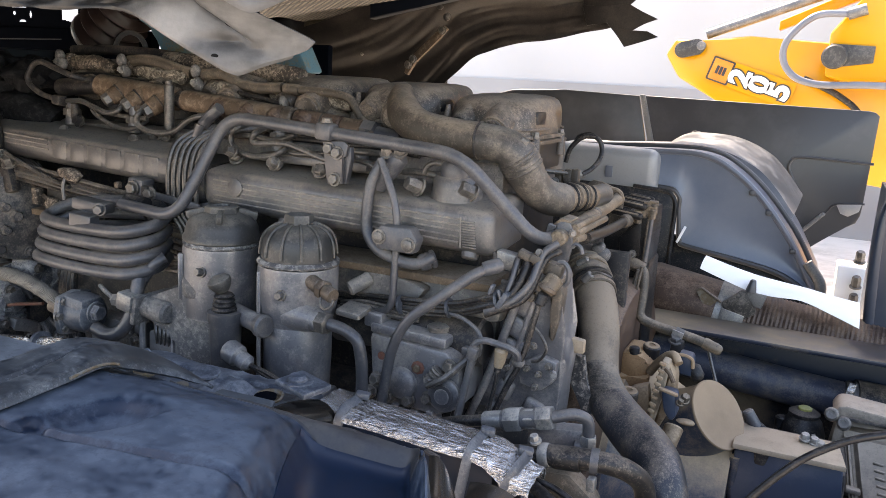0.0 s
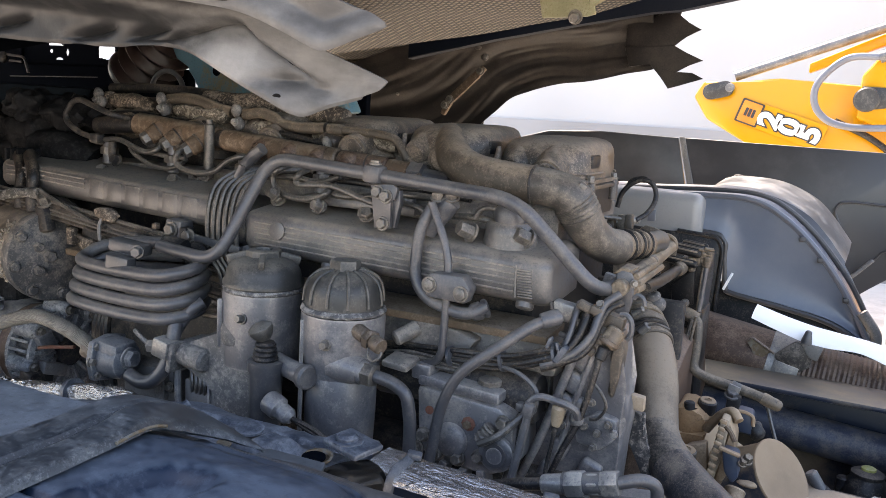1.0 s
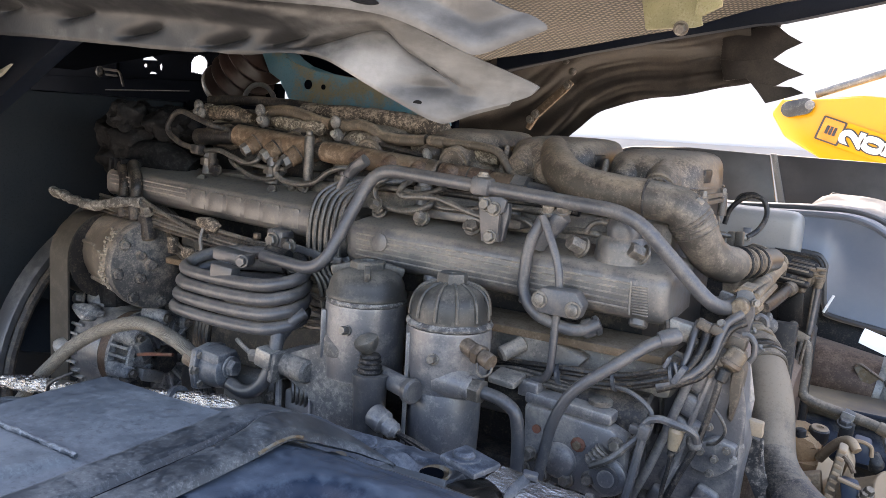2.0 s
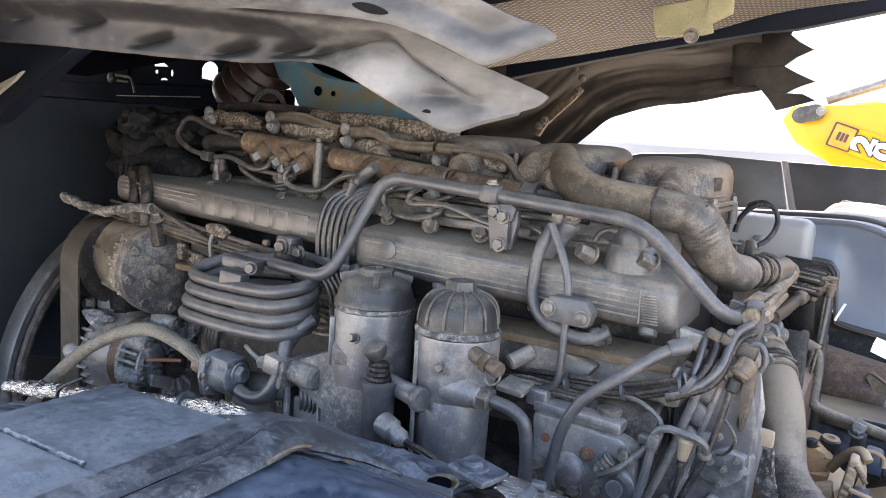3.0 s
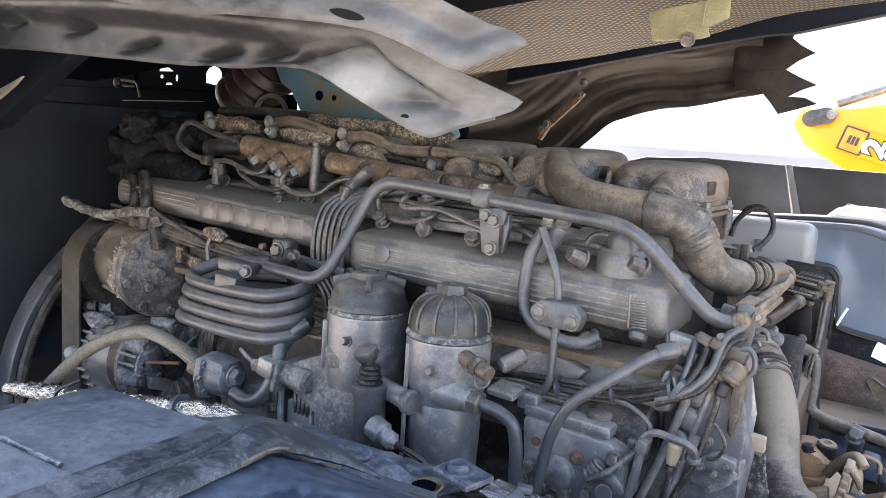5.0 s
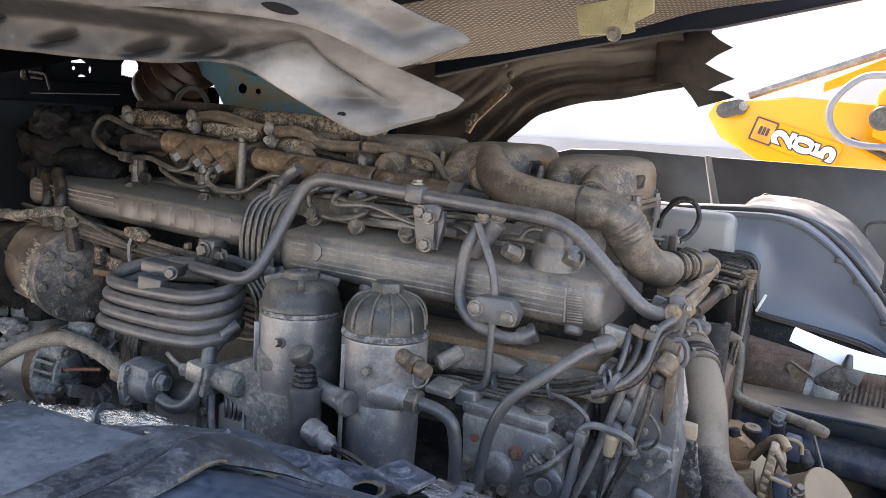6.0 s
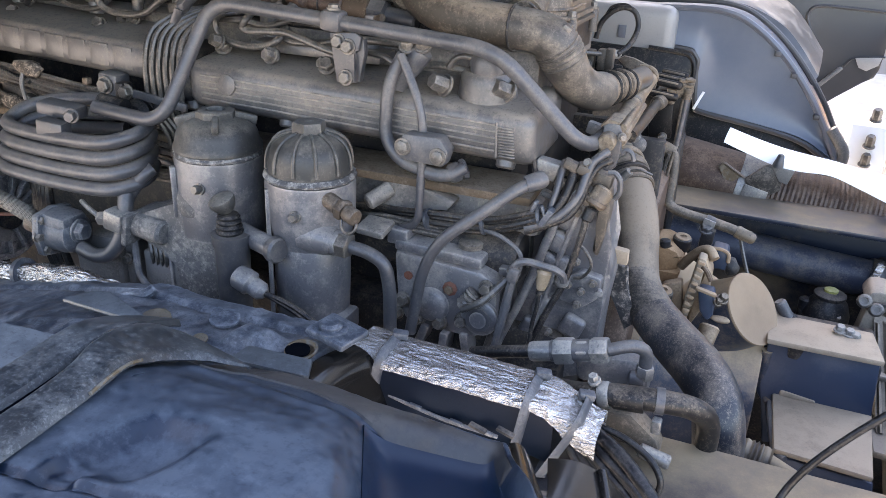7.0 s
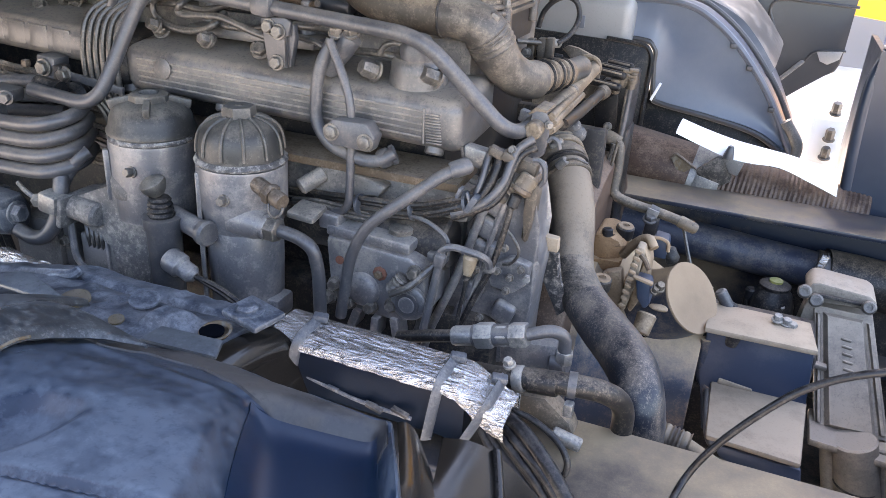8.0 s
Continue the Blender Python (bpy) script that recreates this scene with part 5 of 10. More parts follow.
cylinder_head()


def rocker_covers():
    def one():
        c = thing("rocker_cover", (0.178, 1.25, 1.59), "brown dusty black plastic rocker cover", "engine cover", "rocker covers on the cylinder head")
        tmp = bmesh.new()
        rings = []
        for s, h, back in ((1.0, 0.0, 0), (1.0, 0.012, 0), (0.985, 0.024, 0.001), (0.955, 0.036, 0.004), (0.90, 0.046, 0.008), (0.81, 0.0535, 0.014), (0.66, 0.0585, 0.022), (0.42, 0.0615, 0.028), (0.16, 0.0625, 0.032)):
            w, d = 0.142 * (0.22 + 0.78 * s), 0.236 * (0.36 + 0.64 * s)
            rings.append([V(0.178 + a - 0.006 * (1 - s), 1.235 + b + back, 1.624 + h) for a, b in rounded(w, d, 0.045 * s + 0.012, 8)])
        ring_skin(tmp, rings)
        rough_up(tmp, 0.0022, 26, 3)
        shell = part("shell", tmp, DUSTCOVER, c)
        part("seam_bead", sweep([V(0.178 + a, 1.235 + b, 1.6345) for a, b in rounded(0.144, 0.238, 0.058, 8)] + [V(0.250, 1.235, 1.6345)], 0.0022, 6), DUSTCOVER, shell)
        part("rim", slab(rounded(0.158, 0.252, 0.058, 8), (0.178, 1.235, 1.612), (1, 0, 0), (0, 1, 0), 0.0055, 0.002), DUSTCOVER, c)
        part("rim", slab(rounded(0.152, 0.246, 0.058, 8), (0.178, 1.235, 1.620), (1, 0, 0), (0, 1, 0), 0.006, 0.002), DUSTCOVER, c)
        part("skirt", slab(rounded(0.142, 0.232, 0.052, 8), (0.178, 1.235, 1.570), (1, 0, 0), (0, 1, 0), 0.050, 0.003), PLASTIC, c)
        for a, b in ((0.074, -0.075), (0.074, 0.055)):
            lug = part("bolt_pillar", rev([(0.009, 0), (0.008, 0.03), (0.006, 0.034)], (0.178 + a, 1.235 + b, 1.590), (0, 0, 1), 12), DUSTCOVER, c)
            part("rim_bolt", hexbolt((0.178 + a, 1.235 + b, 1.624), (0, 0, 1), 0.006, 0.007), BOLT, lug)
        # two blind breather ports on the near face, one capped by a crimped ring
        part("port", rough_up(cyl((0.150, 1.150, 1.648), (0.147, 1.108, 1.634), 0.026, 20, r2=0.020, ch=0.004), 0.0012, 60), DUSTCOVER, c)
        port = part("port", rough_up(cyl((0.200, 1.150, 1.650), (0.206, 1.092, 1.630), 0.027, 20, r2=0.0225, ch=0.004), 0.0012, 60, 2), DUSTCOVER, c)
        part("port_ring", rev([(0.0235, 0), (0.0255, 0.002), (0.0235, 0.005)], (0.2055, 1.098, 1.632), (0.1, -0.95, -0.32), 20), DUSTHOSE, port)
        part("side_recess", box((0.2455, 1.19, 1.651), (0.010, 0.045, 0.022), (0, 8, 0), 0.004), PLASTIC, c)
        part("face_flute", cyl((0.112, 1.128, 1.618), (0.114, 1.136, 1.666), 0.008, 10, r2=0.004), DUSTCOVER, c)
        return c
    first = one()
    for k in range(1, 6):
        copy_thing(first, pose(0.178 - 0.164 * k, 1.25, 1.59 + 0.0095 * min(k, 1) + 0.003 * max(0, k - 1)))


rocker_covers()


def fuel_rail():
    r = thing("fuel_rail", (-0.3, 1.09, 1.63), "rust-brown fuel rail with union nuts along the cylinder head", "fuel rail")
    ends = [(-0.6875, 1.0850, 1.6486), (-0.5843, 1.0850, 1.6585), (-0.5814, 1.0850, 1.6586), (-0.3887, 1.0850, 1.6434), (-0.3759, 1.0850, 1.6434), (-0.1601, 1.0850, 1.6279), (-0.1366, 1.0850, 1.6272), (-0.0477, 1.0850, 1.6213), (-0.0079, 1.0850, 1.6182), (0.0609, 1.0850, 1.6100)]
    for name, a, b, radius, m in (("rail_tail", 0, 1, 0.0165, DARKCAST), ("rail_front", 2, 3, 0.0205, RUST), ("rail_rear", 4, 5, 0.0185, RUST), ("rail_end", 6, 7, 0.0165, BROWN), ("rail_cap", 7, 8, 0.0155, RUST), ("rail_feed", 8, 9, 0.0115, STEEL)):
        part(name, cyl(V(ends[a]), V(ends[b]), radius, 22, ch=0.003), m, r)
    along = (V(ends[5]) - V(ends[4])).normalized()
    part("neck", cyl(V(ends[3]), V(ends[4]), 0.0155, 18), DARKCAST, r)
    part("collar", rev([(0.0165, 0), (0.0190, 0.003), (0.0190, 0.018), (0.0165, 0.021)], V(ends[5]), along, 20), BRASS, r)
    part("end_nut", rev([(0.0175, 0), (0.0175, 0.022), (0.013, 0.025)], V(ends[8]), along, 6), STEEL, r)
    part("groove_band", rev([(0.0170, 0), (0.0178, 0.001), (0.0170, 0.003)], V(ends[6]) + along * 0.052, along, 20), DARKCAST, r)
    # front unions lean down and outwards, each with a round shoulder and a nut
    for p in [(-0.5164, 1.0720, 1.6492), (-0.4692, 1.0720, 1.6424), (-0.4210, 1.0720, 1.6360)]:
        d = V(-0.42, -0.70, -0.52).normalized()
        u = part("union", rev([(0.0175, -0.010), (0.0175, 0.002), (0.0160, 0.004), (0.0165, 0.006), (0.0150, 0.020), (0.0125, 0.022)], V(p), d, 20), RUST, r)
        part("union_ring", rev([(0.0175, 0), (0.0182, 0.0015), (0.0175, 0.003)], V(p) + d * 0.001, d, 20), DARKCAST, u)
        part("union_nut", rev([(0.0120, 0), (0.0128, 0.002), (0.0120, 0.012), (0.008, 0.014)], V(p) + d * 0.021, d, 6), BOLT, u)
    for p in [(-0.2877, 1.0720, 1.6320), (-0.2263, 1.0720, 1.6296), (-0.1720, 1.0720, 1.6252), (-0.1139, 1.0720, 1.6241)]:
        u = part("union", rev([(0.0160, -0.010), (0.0160, 0.002), (0.0145, 0.004), (0.0150, 0.010), (0.011, 0.012)], V(p), (-0.2, -0.75, -0.6), 20), BROWN, r)
        part("union_nut", rev([(0.0105, 0), (0.0105, 0.011)], V(p) + V(-0.002, -0.009, -0.008), (-0.2, -0.75, -0.6), 6), BOLT, u)
    for a, b, radius in (([(-0.3863, 1.0580, 1.6694)][0], [(-0.3872, 1.0580, 1.5761)][0], 0.0085), ([(-0.1467, 1.0580, 1.6090)][0], [(-0.1469, 1.0580, 1.5706)][0], 0.0080)):
        post = part("post", cyl(V(a), V(b), radius, 16, ch=0.002), THINSTEEL, r, "grey mounting post")
        part("post_head", rev([(radius * 0.7, 0), (radius * 0.7, 0.006), (radius * 0.4, 0.008)], V(a), (0, -0.1, 1), 12), THINSTEEL, post)
    for p in [(-0.4066, 1.0450, 1.5765), (-0.3837, 1.0450, 1.5788)]:
        part("foot_nut", hexbolt(V(p), (0, -0.9, 0.4), 0.0075, 0.008), BOLT, r)
    # thin injection lines curling from the unions to the head
    for path, radius in (([(-0.4886, 1.0500, 1.6307), (-0.4844, 1.0350, 1.6190), (-0.5102, 1.0350, 1.6129), (-0.5413, 1.0350, 1.6205), (-0.5830, 1.0400, 1.6297), (-0.6414, 1.0500, 1.6255)], 0.0046), ([(-0.4346, 1.0500, 1.6230), (-0.4302, 1.0300, 1.6176), (-0.4346, 1.0300, 1.6016), (-0.4144, 1.0300, 1.5898), (-0.3786, 1.0300, 1.5874), (-0.3467, 1.0300, 1.5943), (-0.3210, 1.0300, 1.6117), (-0.2932, 1.0300, 1.6215), (-0.2759, 1.0500, 1.6191)], 0.0050), ([(-0.5535, 1.0400, 1.6175), (-0.5416, 1.0400, 1.6063), (-0.5044, 1.0400, 1.5912), (-0.4713, 1.0400, 1.5872), (-0.4422, 1.0400, 1.5929), (-0.4401, 1.0600, 1.6047)], 0.0040), ([(-0.4311, 1.0500, 1.6075), (-0.4765, 1.0500, 1.6076), (-0.5251, 1.0500, 1.6117), (-0.5607, 1.0500, 1.6108)], 0.0042)):
        part("line", tube(path, radius, n=7, seg=10), THINSTEEL, r, "thin steel injection line")
    seat = part("tail_foot", cyl([(-0.6082, 1.0500, 1.6248)][0], [(-0.6085, 1.0500, 1.5933)][0], 0.0075, 12, ch=0.002), DARKCAST, r)
    part("foot_nut", hexbolt([(-0.5873, 1.0400, 1.5921)][0], (0, -0.9, 0.3), 0.009, 0.010), DARKCAST, seat)
    part("line_nut", rev([(0.009, 0), (0.009, 0.012)], [(-0.6420, 1.0450, 1.6254)][0], (1, 0, -0.05), 6), DARKCAST, seat)


fuel_rail()


def top_harness():
    h = thing("injector_harness", (-0.3, 1.13, 1.66), "grime-caked cable duct clamped above the fuel rail", "cable duct")
    for k, (path, radius) in enumerate((([(-0.6976, 1.1300, 1.6981), (-0.6551, 1.1300, 1.6969), (-0.6167, 1.1300, 1.6945), (-0.5837, 1.1300, 1.6908)], 0.0150), ([(-0.5246, 1.1200, 1.6862), (-0.4771, 1.1200, 1.6847), (-0.4365, 1.1200, 1.6830), (-0.4008, 1.1200, 1.6801)], 0.0125), ([(-0.3427, 1.1200, 1.6678), (-0.3106, 1.1200, 1.6670), (-0.2815, 1.1200, 1.6642)], 0.0125), ([(-0.2247, 1.1400, 1.6589), (-0.1707, 1.1400, 1.6600), (-0.1167, 1.1400, 1.6595), (-0.0645, 1.1400, 1.6544)], 0.0150))):
        bm = sweep(smooth_path([V(p) for p in path], 8), lambda t, w=radius: w * (0.72 + 0.28 * math.sin(math.pi * min(1, max(0, t))) ** 0.4), 16)
        part("duct", rough_up(bm, 0.005, 55, k * 7), (GRIT, CRUSTDUCT, CRUSTDUCT, CRUSTDUCT)[k], h, "crusted stretch of duct")
    for path, radius in (([(-0.5475, 1.1250, 1.7052), (-0.5107, 1.1250, 1.7090), (-0.4760, 1.1250, 1.7066), (-0.4349, 1.1250, 1.6964), (-0.3938, 1.1250, 1.6896)], 0.0105), ([(-0.3577, 1.1150, 1.6884), (-0.3245, 1.1150, 1.6923), (-0.2986, 1.1150, 1.6870), (-0.2764, 1.1150, 1.6759), (-0.2342, 1.1150, 1.6721), (-0.1872, 1.1150, 1.6743)], 0.0098)):
        part("sleeve", rough_up(tube(path, radius, n=9, seg=14), 0.0012, 60), DUSTHOSE, h, "dusty corrugated sleeve")
    part("feed_hose", tube([(-0.1753, 1.1100, 1.6750), (-0.1217, 1.1100, 1.6733), (-0.0784, 1.1100, 1.6710), (-0.0518, 1.1100, 1.6642), (-0.0366, 1.1100, 1.6479), (-0.0254, 1.1100, 1.6315), (0.0043, 1.0900, 1.6227)], 0.0072, n=9, seg=12), DUSTHOSE, h, "thin dusty hose bending down to the rail")
    part("hose_joint", rev([(0.0085, 0), (0.0095, 0.003), (0.0095, 0.028), (0.0085, 0.031)], [(-0.1796, 1.1100, 1.6747)][0], (1, 0, -0.06), 14), DUSTHOSE, h)
    part("front_hose", tube([(-0.7723, 1.1300, 1.6854), (-0.7394, 1.1300, 1.6916), (-0.6976, 1.1300, 1.6981)], 0.010, n=8, seg=12), DUSTHOSE, h)
    for p, q in zip([(-0.7089, 1.1050, 1.7084), (-0.5470, 1.1050, 1.7063), (-0.3702, 1.1050, 1.6942), (-0.1789, 1.1050, 1.6508)], [(-0.6964, 1.1000, 1.6945), (-0.5312, 1.1000, 1.6871), (-0.3585, 1.1000, 1.6722), (-0.1700, 1.1000, 1.6332)]):
        cl = part("clamp", rough_up(lump(V(p), (0.0095, 0.010, 0.0125), 0.25, 60, 2), 0.001, 90), GRITGREY, h)
        part("clamp_ear", rough_up(lump(V(q), (0.0105, 0.010, 0.0120), 0.3, 70, 2, seed=3), 0.001, 110), GRITGREY, cl)
        part("clamp_screw", hexbolt(V(q) + V(-0.001, -0.009, 0.002), (0.1, -0.95, 0.2), 0.0055, 0.006), ZINC, cl)
        part("clamp_band", rev([(0.0165, 0), (0.0165, 0.010)], V(p) + V(0, 0.022, -0.010), (1, 0, -0.1), 16), GRIT, cl)
    part("rear_duct", rough_up(tube([(-0.4906, 1.1650, 1.7099), (-0.3828, 1.1650, 1.7070), (-0.3070, 1.1650, 1.7050), (-0.2349, 1.1650, 1.6992), (-0.1818, 1.1650, 1.6908)], 0.0165, n=9, seg=16), 0.003, 40), GRIT, h, "grime-caked rear duct")
    for path, radius, m in (([(-0.7467, 1.1700, 1.7208), (-0.6585, 1.1700, 1.7244), (-0.5528, 1.1700, 1.7233), (-0.4676, 1.1700, 1.7176)], 0.0095, DARKCAST), ([(-0.6643, 1.1000, 1.6744), (-0.6005, 1.1000, 1.6780), (-0.5420, 1.1000, 1.6751), (-0.4857, 1.1000, 1.6702), (-0.4317, 1.1000, 1.6695)], 0.0040, RUBBER), ([(-0.2694, 1.1000, 1.6628), (-0.2114, 1.1000, 1.6539), (-0.1755, 1.1000, 1.6474)], 0.0042, RUBBER)):
        part("cable", tube(path, radius, n=8, seg=12), m, h)
    l = thing("breather_loop", (-0.65, 1.05, 1.62), "thin bent steel breather loop at the engine front", "pipe")
    part("loop", tube([(-0.5912, 1.0800, 1.6652), (-0.5964, 1.0400, 1.6720), (-0.6385, 1.0400, 1.6841), (-0.6803, 1.0400, 1.6966), (-0.7005, 1.0400, 1.6914), (-0.7203, 1.0400, 1.6669), (-0.7151, 1.0400, 1.6522), (-0.6829, 1.0400, 1.6351), (-0.6456, 1.0400, 1.6293)], 0.0052, bend=0.014), DARKCAST, l)
    part("foot", box([(-0.6365, 1.0400, 1.6278)][0], (0.022, 0.02, 0.018), (0, 6, 0), bevel=0.004), DARKCAST, l)


top_harness()


def front_housing():
    f = thing("front_housing", (-0.85, 1.08, 1.5), "dirt-caked casting at the dark front of the engine", "engine casting")
    b = lump((-0.86, 1.12, 1.615), (0.11, 0.10, 0.09), 0.30, 26, 5, seed=2)
    lump((-0.76, 1.10, 1.665), (0.05, 0.07, 0.035), 0.3, 40, 4, bm=b, seed=5)
    lump((-0.83, 1.04, 1.68), (0.04, 0.04, 0.03), 0.35, 50, 4, bm=b, seed=8)
    part("casting", rough_up(b, 0.006, 90, 4), DARKCRUST, f)
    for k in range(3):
        part("rib", box((-0.795 + 0.016 * k, 1.0, 1.555), (0.007, 0.06, 0.09), bevel=0.002), DARKCRUST, f)
    part("neck", tube([(-0.80, 1.05, 1.60), (-0.74, 1.05, 1.60), (-0.68, 1.07, 1.575)], 0.035, seg=14), DARKCRUST, f)
    part("timing_cover", box((-0.80, 1.18, 1.20), (0.07, 0.44, 0.56), bevel=0.03), DARKCRUST, f)


front_housing()


# ---- coolant and air pipes ----
def main_pipe():
    p = thing("coolant_pipe", (0.05, 0.96, 1.5), "long bent grey steel pipe clamped along the engine", "pipe")
    part("pipe", tube([(-0.322, 0.885, 1.488), (-0.214, 0.887, 1.479), (-0.170, 0.953, 1.632), (0.005, 0.958, 1.621), (0.216, 0.960, 1.607), (0.322, 0.998, 1.494), (0.338, 1.08, 1.504)], 0.0095, bend=0.036, seg=14), STEEL, p)
    cl = part("clamp", box((0.006, 0.957, 1.622), (0.028, 0.027, 0.026), (0, 4, 0), 0.006), STEEL, p)
    part("bolt", hexbolt((0.006, 0.957, 1.636), (0, 0, 1), 0.007, 0.004), BOLT, cl)
    hang = part("hanger", rough_up(tube([(-0.2125, 0.9850, 1.6409), (-0.2290, 0.9850, 1.6292), (-0.2456, 0.9850, 1.6137)], 0.0095, n=6, seg=10), 0.001, 60), STEEL, p)
    part("hanger_strap", sweep(smooth_path([V(q) for q in [(-0.2421, 0.9750, 1.6125), (-0.2519, 0.9750, 1.5923), (-0.2571, 0.9750, 1.5688), (-0.2470, 0.9750, 1.5504)]], 6), 0.006, 8, flat=0.4), STEEL, hang)


main_pipe()


def pipe_bracket():
    b = thing("pipe_bracket", (0.02, 0.965, 1.56), "grey stepped bracket with three bolts", "bracket")
    part("plate", slab([(0.0025, 1.6075), (0.0377, 1.6112), (0.0458, 1.6060), (0.0422, 1.5889), (0.0346, 1.5880), (0.0380, 1.5499), (0.0112, 1.5479)], (0, 0.958, 0), (1, 0, 0), (0, 0, 1), 0.006, 0.0015), STEEL, b)
    part("side_flange", slab([(0.0338, 1.5971), (0.0460, 1.6030), (0.0475, 1.5865), (0.0405, 1.5503), (0.0371, 1.5498)], (0, 0.968, 0), (1, 0, 0), (0, 0, 1), 0.010, 0.001), STEEL, b)
    for p in [(0.0151, 0.9510, 1.5983), (0.0285, 0.9510, 1.5936), (0.0249, 0.9510, 1.5555)]:
        part("bolt", hexbolt(V(p), (0, -1, 0.1), 0.0078, 0.006), BOLT, b)


pipe_bracket()


def line_bundle():
    """Six thin lines that bend over the sleeve between the manifold's halves."""
    g = thing("fuel_lines", (-0.27, 0.97, 1.4), "bundle of thin steel fuel lines bending over the manifold", "fuel lines")
    for k in range(6):
        x = -0.288 + 0.0115 * k
        part("line", tube([(x + 0.055, 1.05, 1.61), (x + 0.03, 1.0, 1.605), (x + 0.006, 0.968, 1.585), (x, 0.953, 1.55), (x, 0.950, 1.50), (x + 0.004, 0.952, 1.47), (x + 0.022, 0.96, 1.43), (x + 0.03, 0.965, 1.33)], 0.0042, n=6, seg=8), THINSTEEL, g)
    part("keeper", box((-0.27, 0.944, 1.492), (0.105, 0.006, 0.012), (0, 6, 0), 0.002), STEEL, g, "flat strap")
    part("keeper_bolt", hexbolt((-0.318, 0.941, 1.498), (0, -1, 0), 0.009, 0.008), BOLT, g)
    for k in range(5):
        z = 1.468 + 0.007 * k
        part("long_line", tube([(-0.80, 0.955, z + 0.035), (-0.60, 0.948, z + 0.018), (-0.45, 0.945, z + 0.004), (-0.37, 0.948, z - 0.004)], 0.0036, n=5, seg=6), THINSTEEL if k % 3 else RUBBER, g)
    for k in range(3):
        part("loop", tube([(-0.22 + 0.01 * k, 0.955, 1.44), (-0.19 + 0.01 * k, 0.94, 1.415 - 0.008 * k), (-0.24, 0.93, 1.395 - 0.006 * k), (-0.30, 0.94, 1.39 - 0.006 * k)], 0.0045, n=6, seg=8), THINSTEEL, g)


line_bundle()


def cross_pipes():
    c = thing("injection_lines", (0.0, 1.03, 1.56), "thin dusty steel lines curling above the manifold", "fuel lines")
    for path, radius in (
            ([(-0.1915, 1.0300, 1.6161), (-0.1893, 1.0000, 1.6116), (-0.2024, 1.0000, 1.5999), (-0.2002, 1.0000, 1.5844), (-0.1800, 1.0000, 1.5725), (-0.1503, 1.0000, 1.5689), (-0.1219, 1.0000, 1.5730), (-0.1026, 1.0000, 1.5828), (-0.1082, 1.0300, 1.5928)], 0.0050),
            ([(-0.1526, 1.0200, 1.6129), (-0.1420, 0.9850, 1.6080), (-0.1484, 0.9850, 1.5972), (-0.1398, 0.9850, 1.5922), (-0.1138, 0.9850, 1.5941), (-0.0844, 0.9850, 1.5955), (-0.0590, 0.9850, 1.5900), (-0.0302, 0.9850, 1.5819), (0.0014, 0.9850, 1.5752)], 0.0048),
            ([(-0.1093, 1.0100, 1.5867), (-0.0928, 1.0100, 1.5800), (-0.0654, 1.0100, 1.5798), (-0.0242, 1.0100, 1.5861)], 0.0040),
            ([(-0.2354, 1.0200, 1.5925), (-0.2069, 1.0200, 1.5971), (-0.1747, 1.0200, 1.5985), (-0.1327, 1.0200, 1.5958), (-0.0932, 1.0200, 1.6067)], 0.0042),
            ([(-0.2704, 1.0300, 1.5941), (-0.2435, 1.0300, 1.6022), (-0.2150, 1.0300, 1.6085), (-0.1871, 1.0300, 1.6147)], 0.0042),
            ([(0.0239, 0.9900, 1.5831), (0.0459, 0.9900, 1.5810), (0.0635, 0.9900, 1.5768), (0.0763, 0.9900, 1.5660), (0.0743, 0.9900, 1.5517)], 0.0042),
            ([(0.0079, 1.0200, 1.5900), (0.0391, 1.0200, 1.5911), (0.0697, 1.0200, 1.5898), (0.0998, 1.0200, 1.5847)], 0.0052),
            ([(0.1013, 1.0100, 1.5700), (0.1299, 1.0100, 1.5714), (0.1540, 1.0100, 1.5699), (0.1761, 1.0100, 1.5683)], 0.0050),
            ([(0.1418, 1.0000, 1.5722), (0.1501, 1.0000, 1.5838), (0.1637, 1.0000, 1.5885), (0.1793, 1.0000, 1.5859), (0.1989, 1.0000, 1.5796)], 0.0040)):
        part("line", tube(path, radius, n=7, seg=10), THINSTEEL, c)
    part("dark_line", tube([(-0.1252, 1.0400, 1.5993), (-0.0748, 1.0400, 1.5993), (-0.0264, 1.0400, 1.5977), (0.0467, 1.0400, 1.5974), (0.1158, 1.0400, 1.5924)], 0.0055, n=6, seg=10), RUBBER, c)
    for p in [(-0.1910, 0.9900, 1.5727), (-0.1075, 0.9900, 1.5618), (-0.0238, 0.9900, 1.5596)]:
        part("flange_bolt", hexbolt(V(p), (-0.3, -0.85, 0.35), 0.0085, 0.012), BOLT, c)
    # forked casting over the manifold that carries the return pipe
    f = part("union_block", rough_up(tube([(0.1207, 0.9720, 1.5955), (0.1062, 0.9720, 1.5803), (0.0915, 0.9720, 1.5633), (0.0848, 0.9720, 1.5471)], lambda t: 0.0125 + 0.003 * math.sin(math.pi * t), n=8, seg=14), 0.0012, 60), STEEL, c)
    part("union_arm", rough_up(tube([(0.0976, 0.9750, 1.5972), (0.0982, 0.9750, 1.5821), (0.0946, 0.9750, 1.5680)], 0.0085, n=6, seg=12), 0.001, 60), STEEL, f)
    for p in [(0.1006, 0.9680, 1.5979), (0.1204, 0.9680, 1.6002)]:
        part("union_nut", hexbolt(V(p), (0.1, -0.5, 0.85), 0.0085, 0.009), BOLT, f)


cross_pipes()


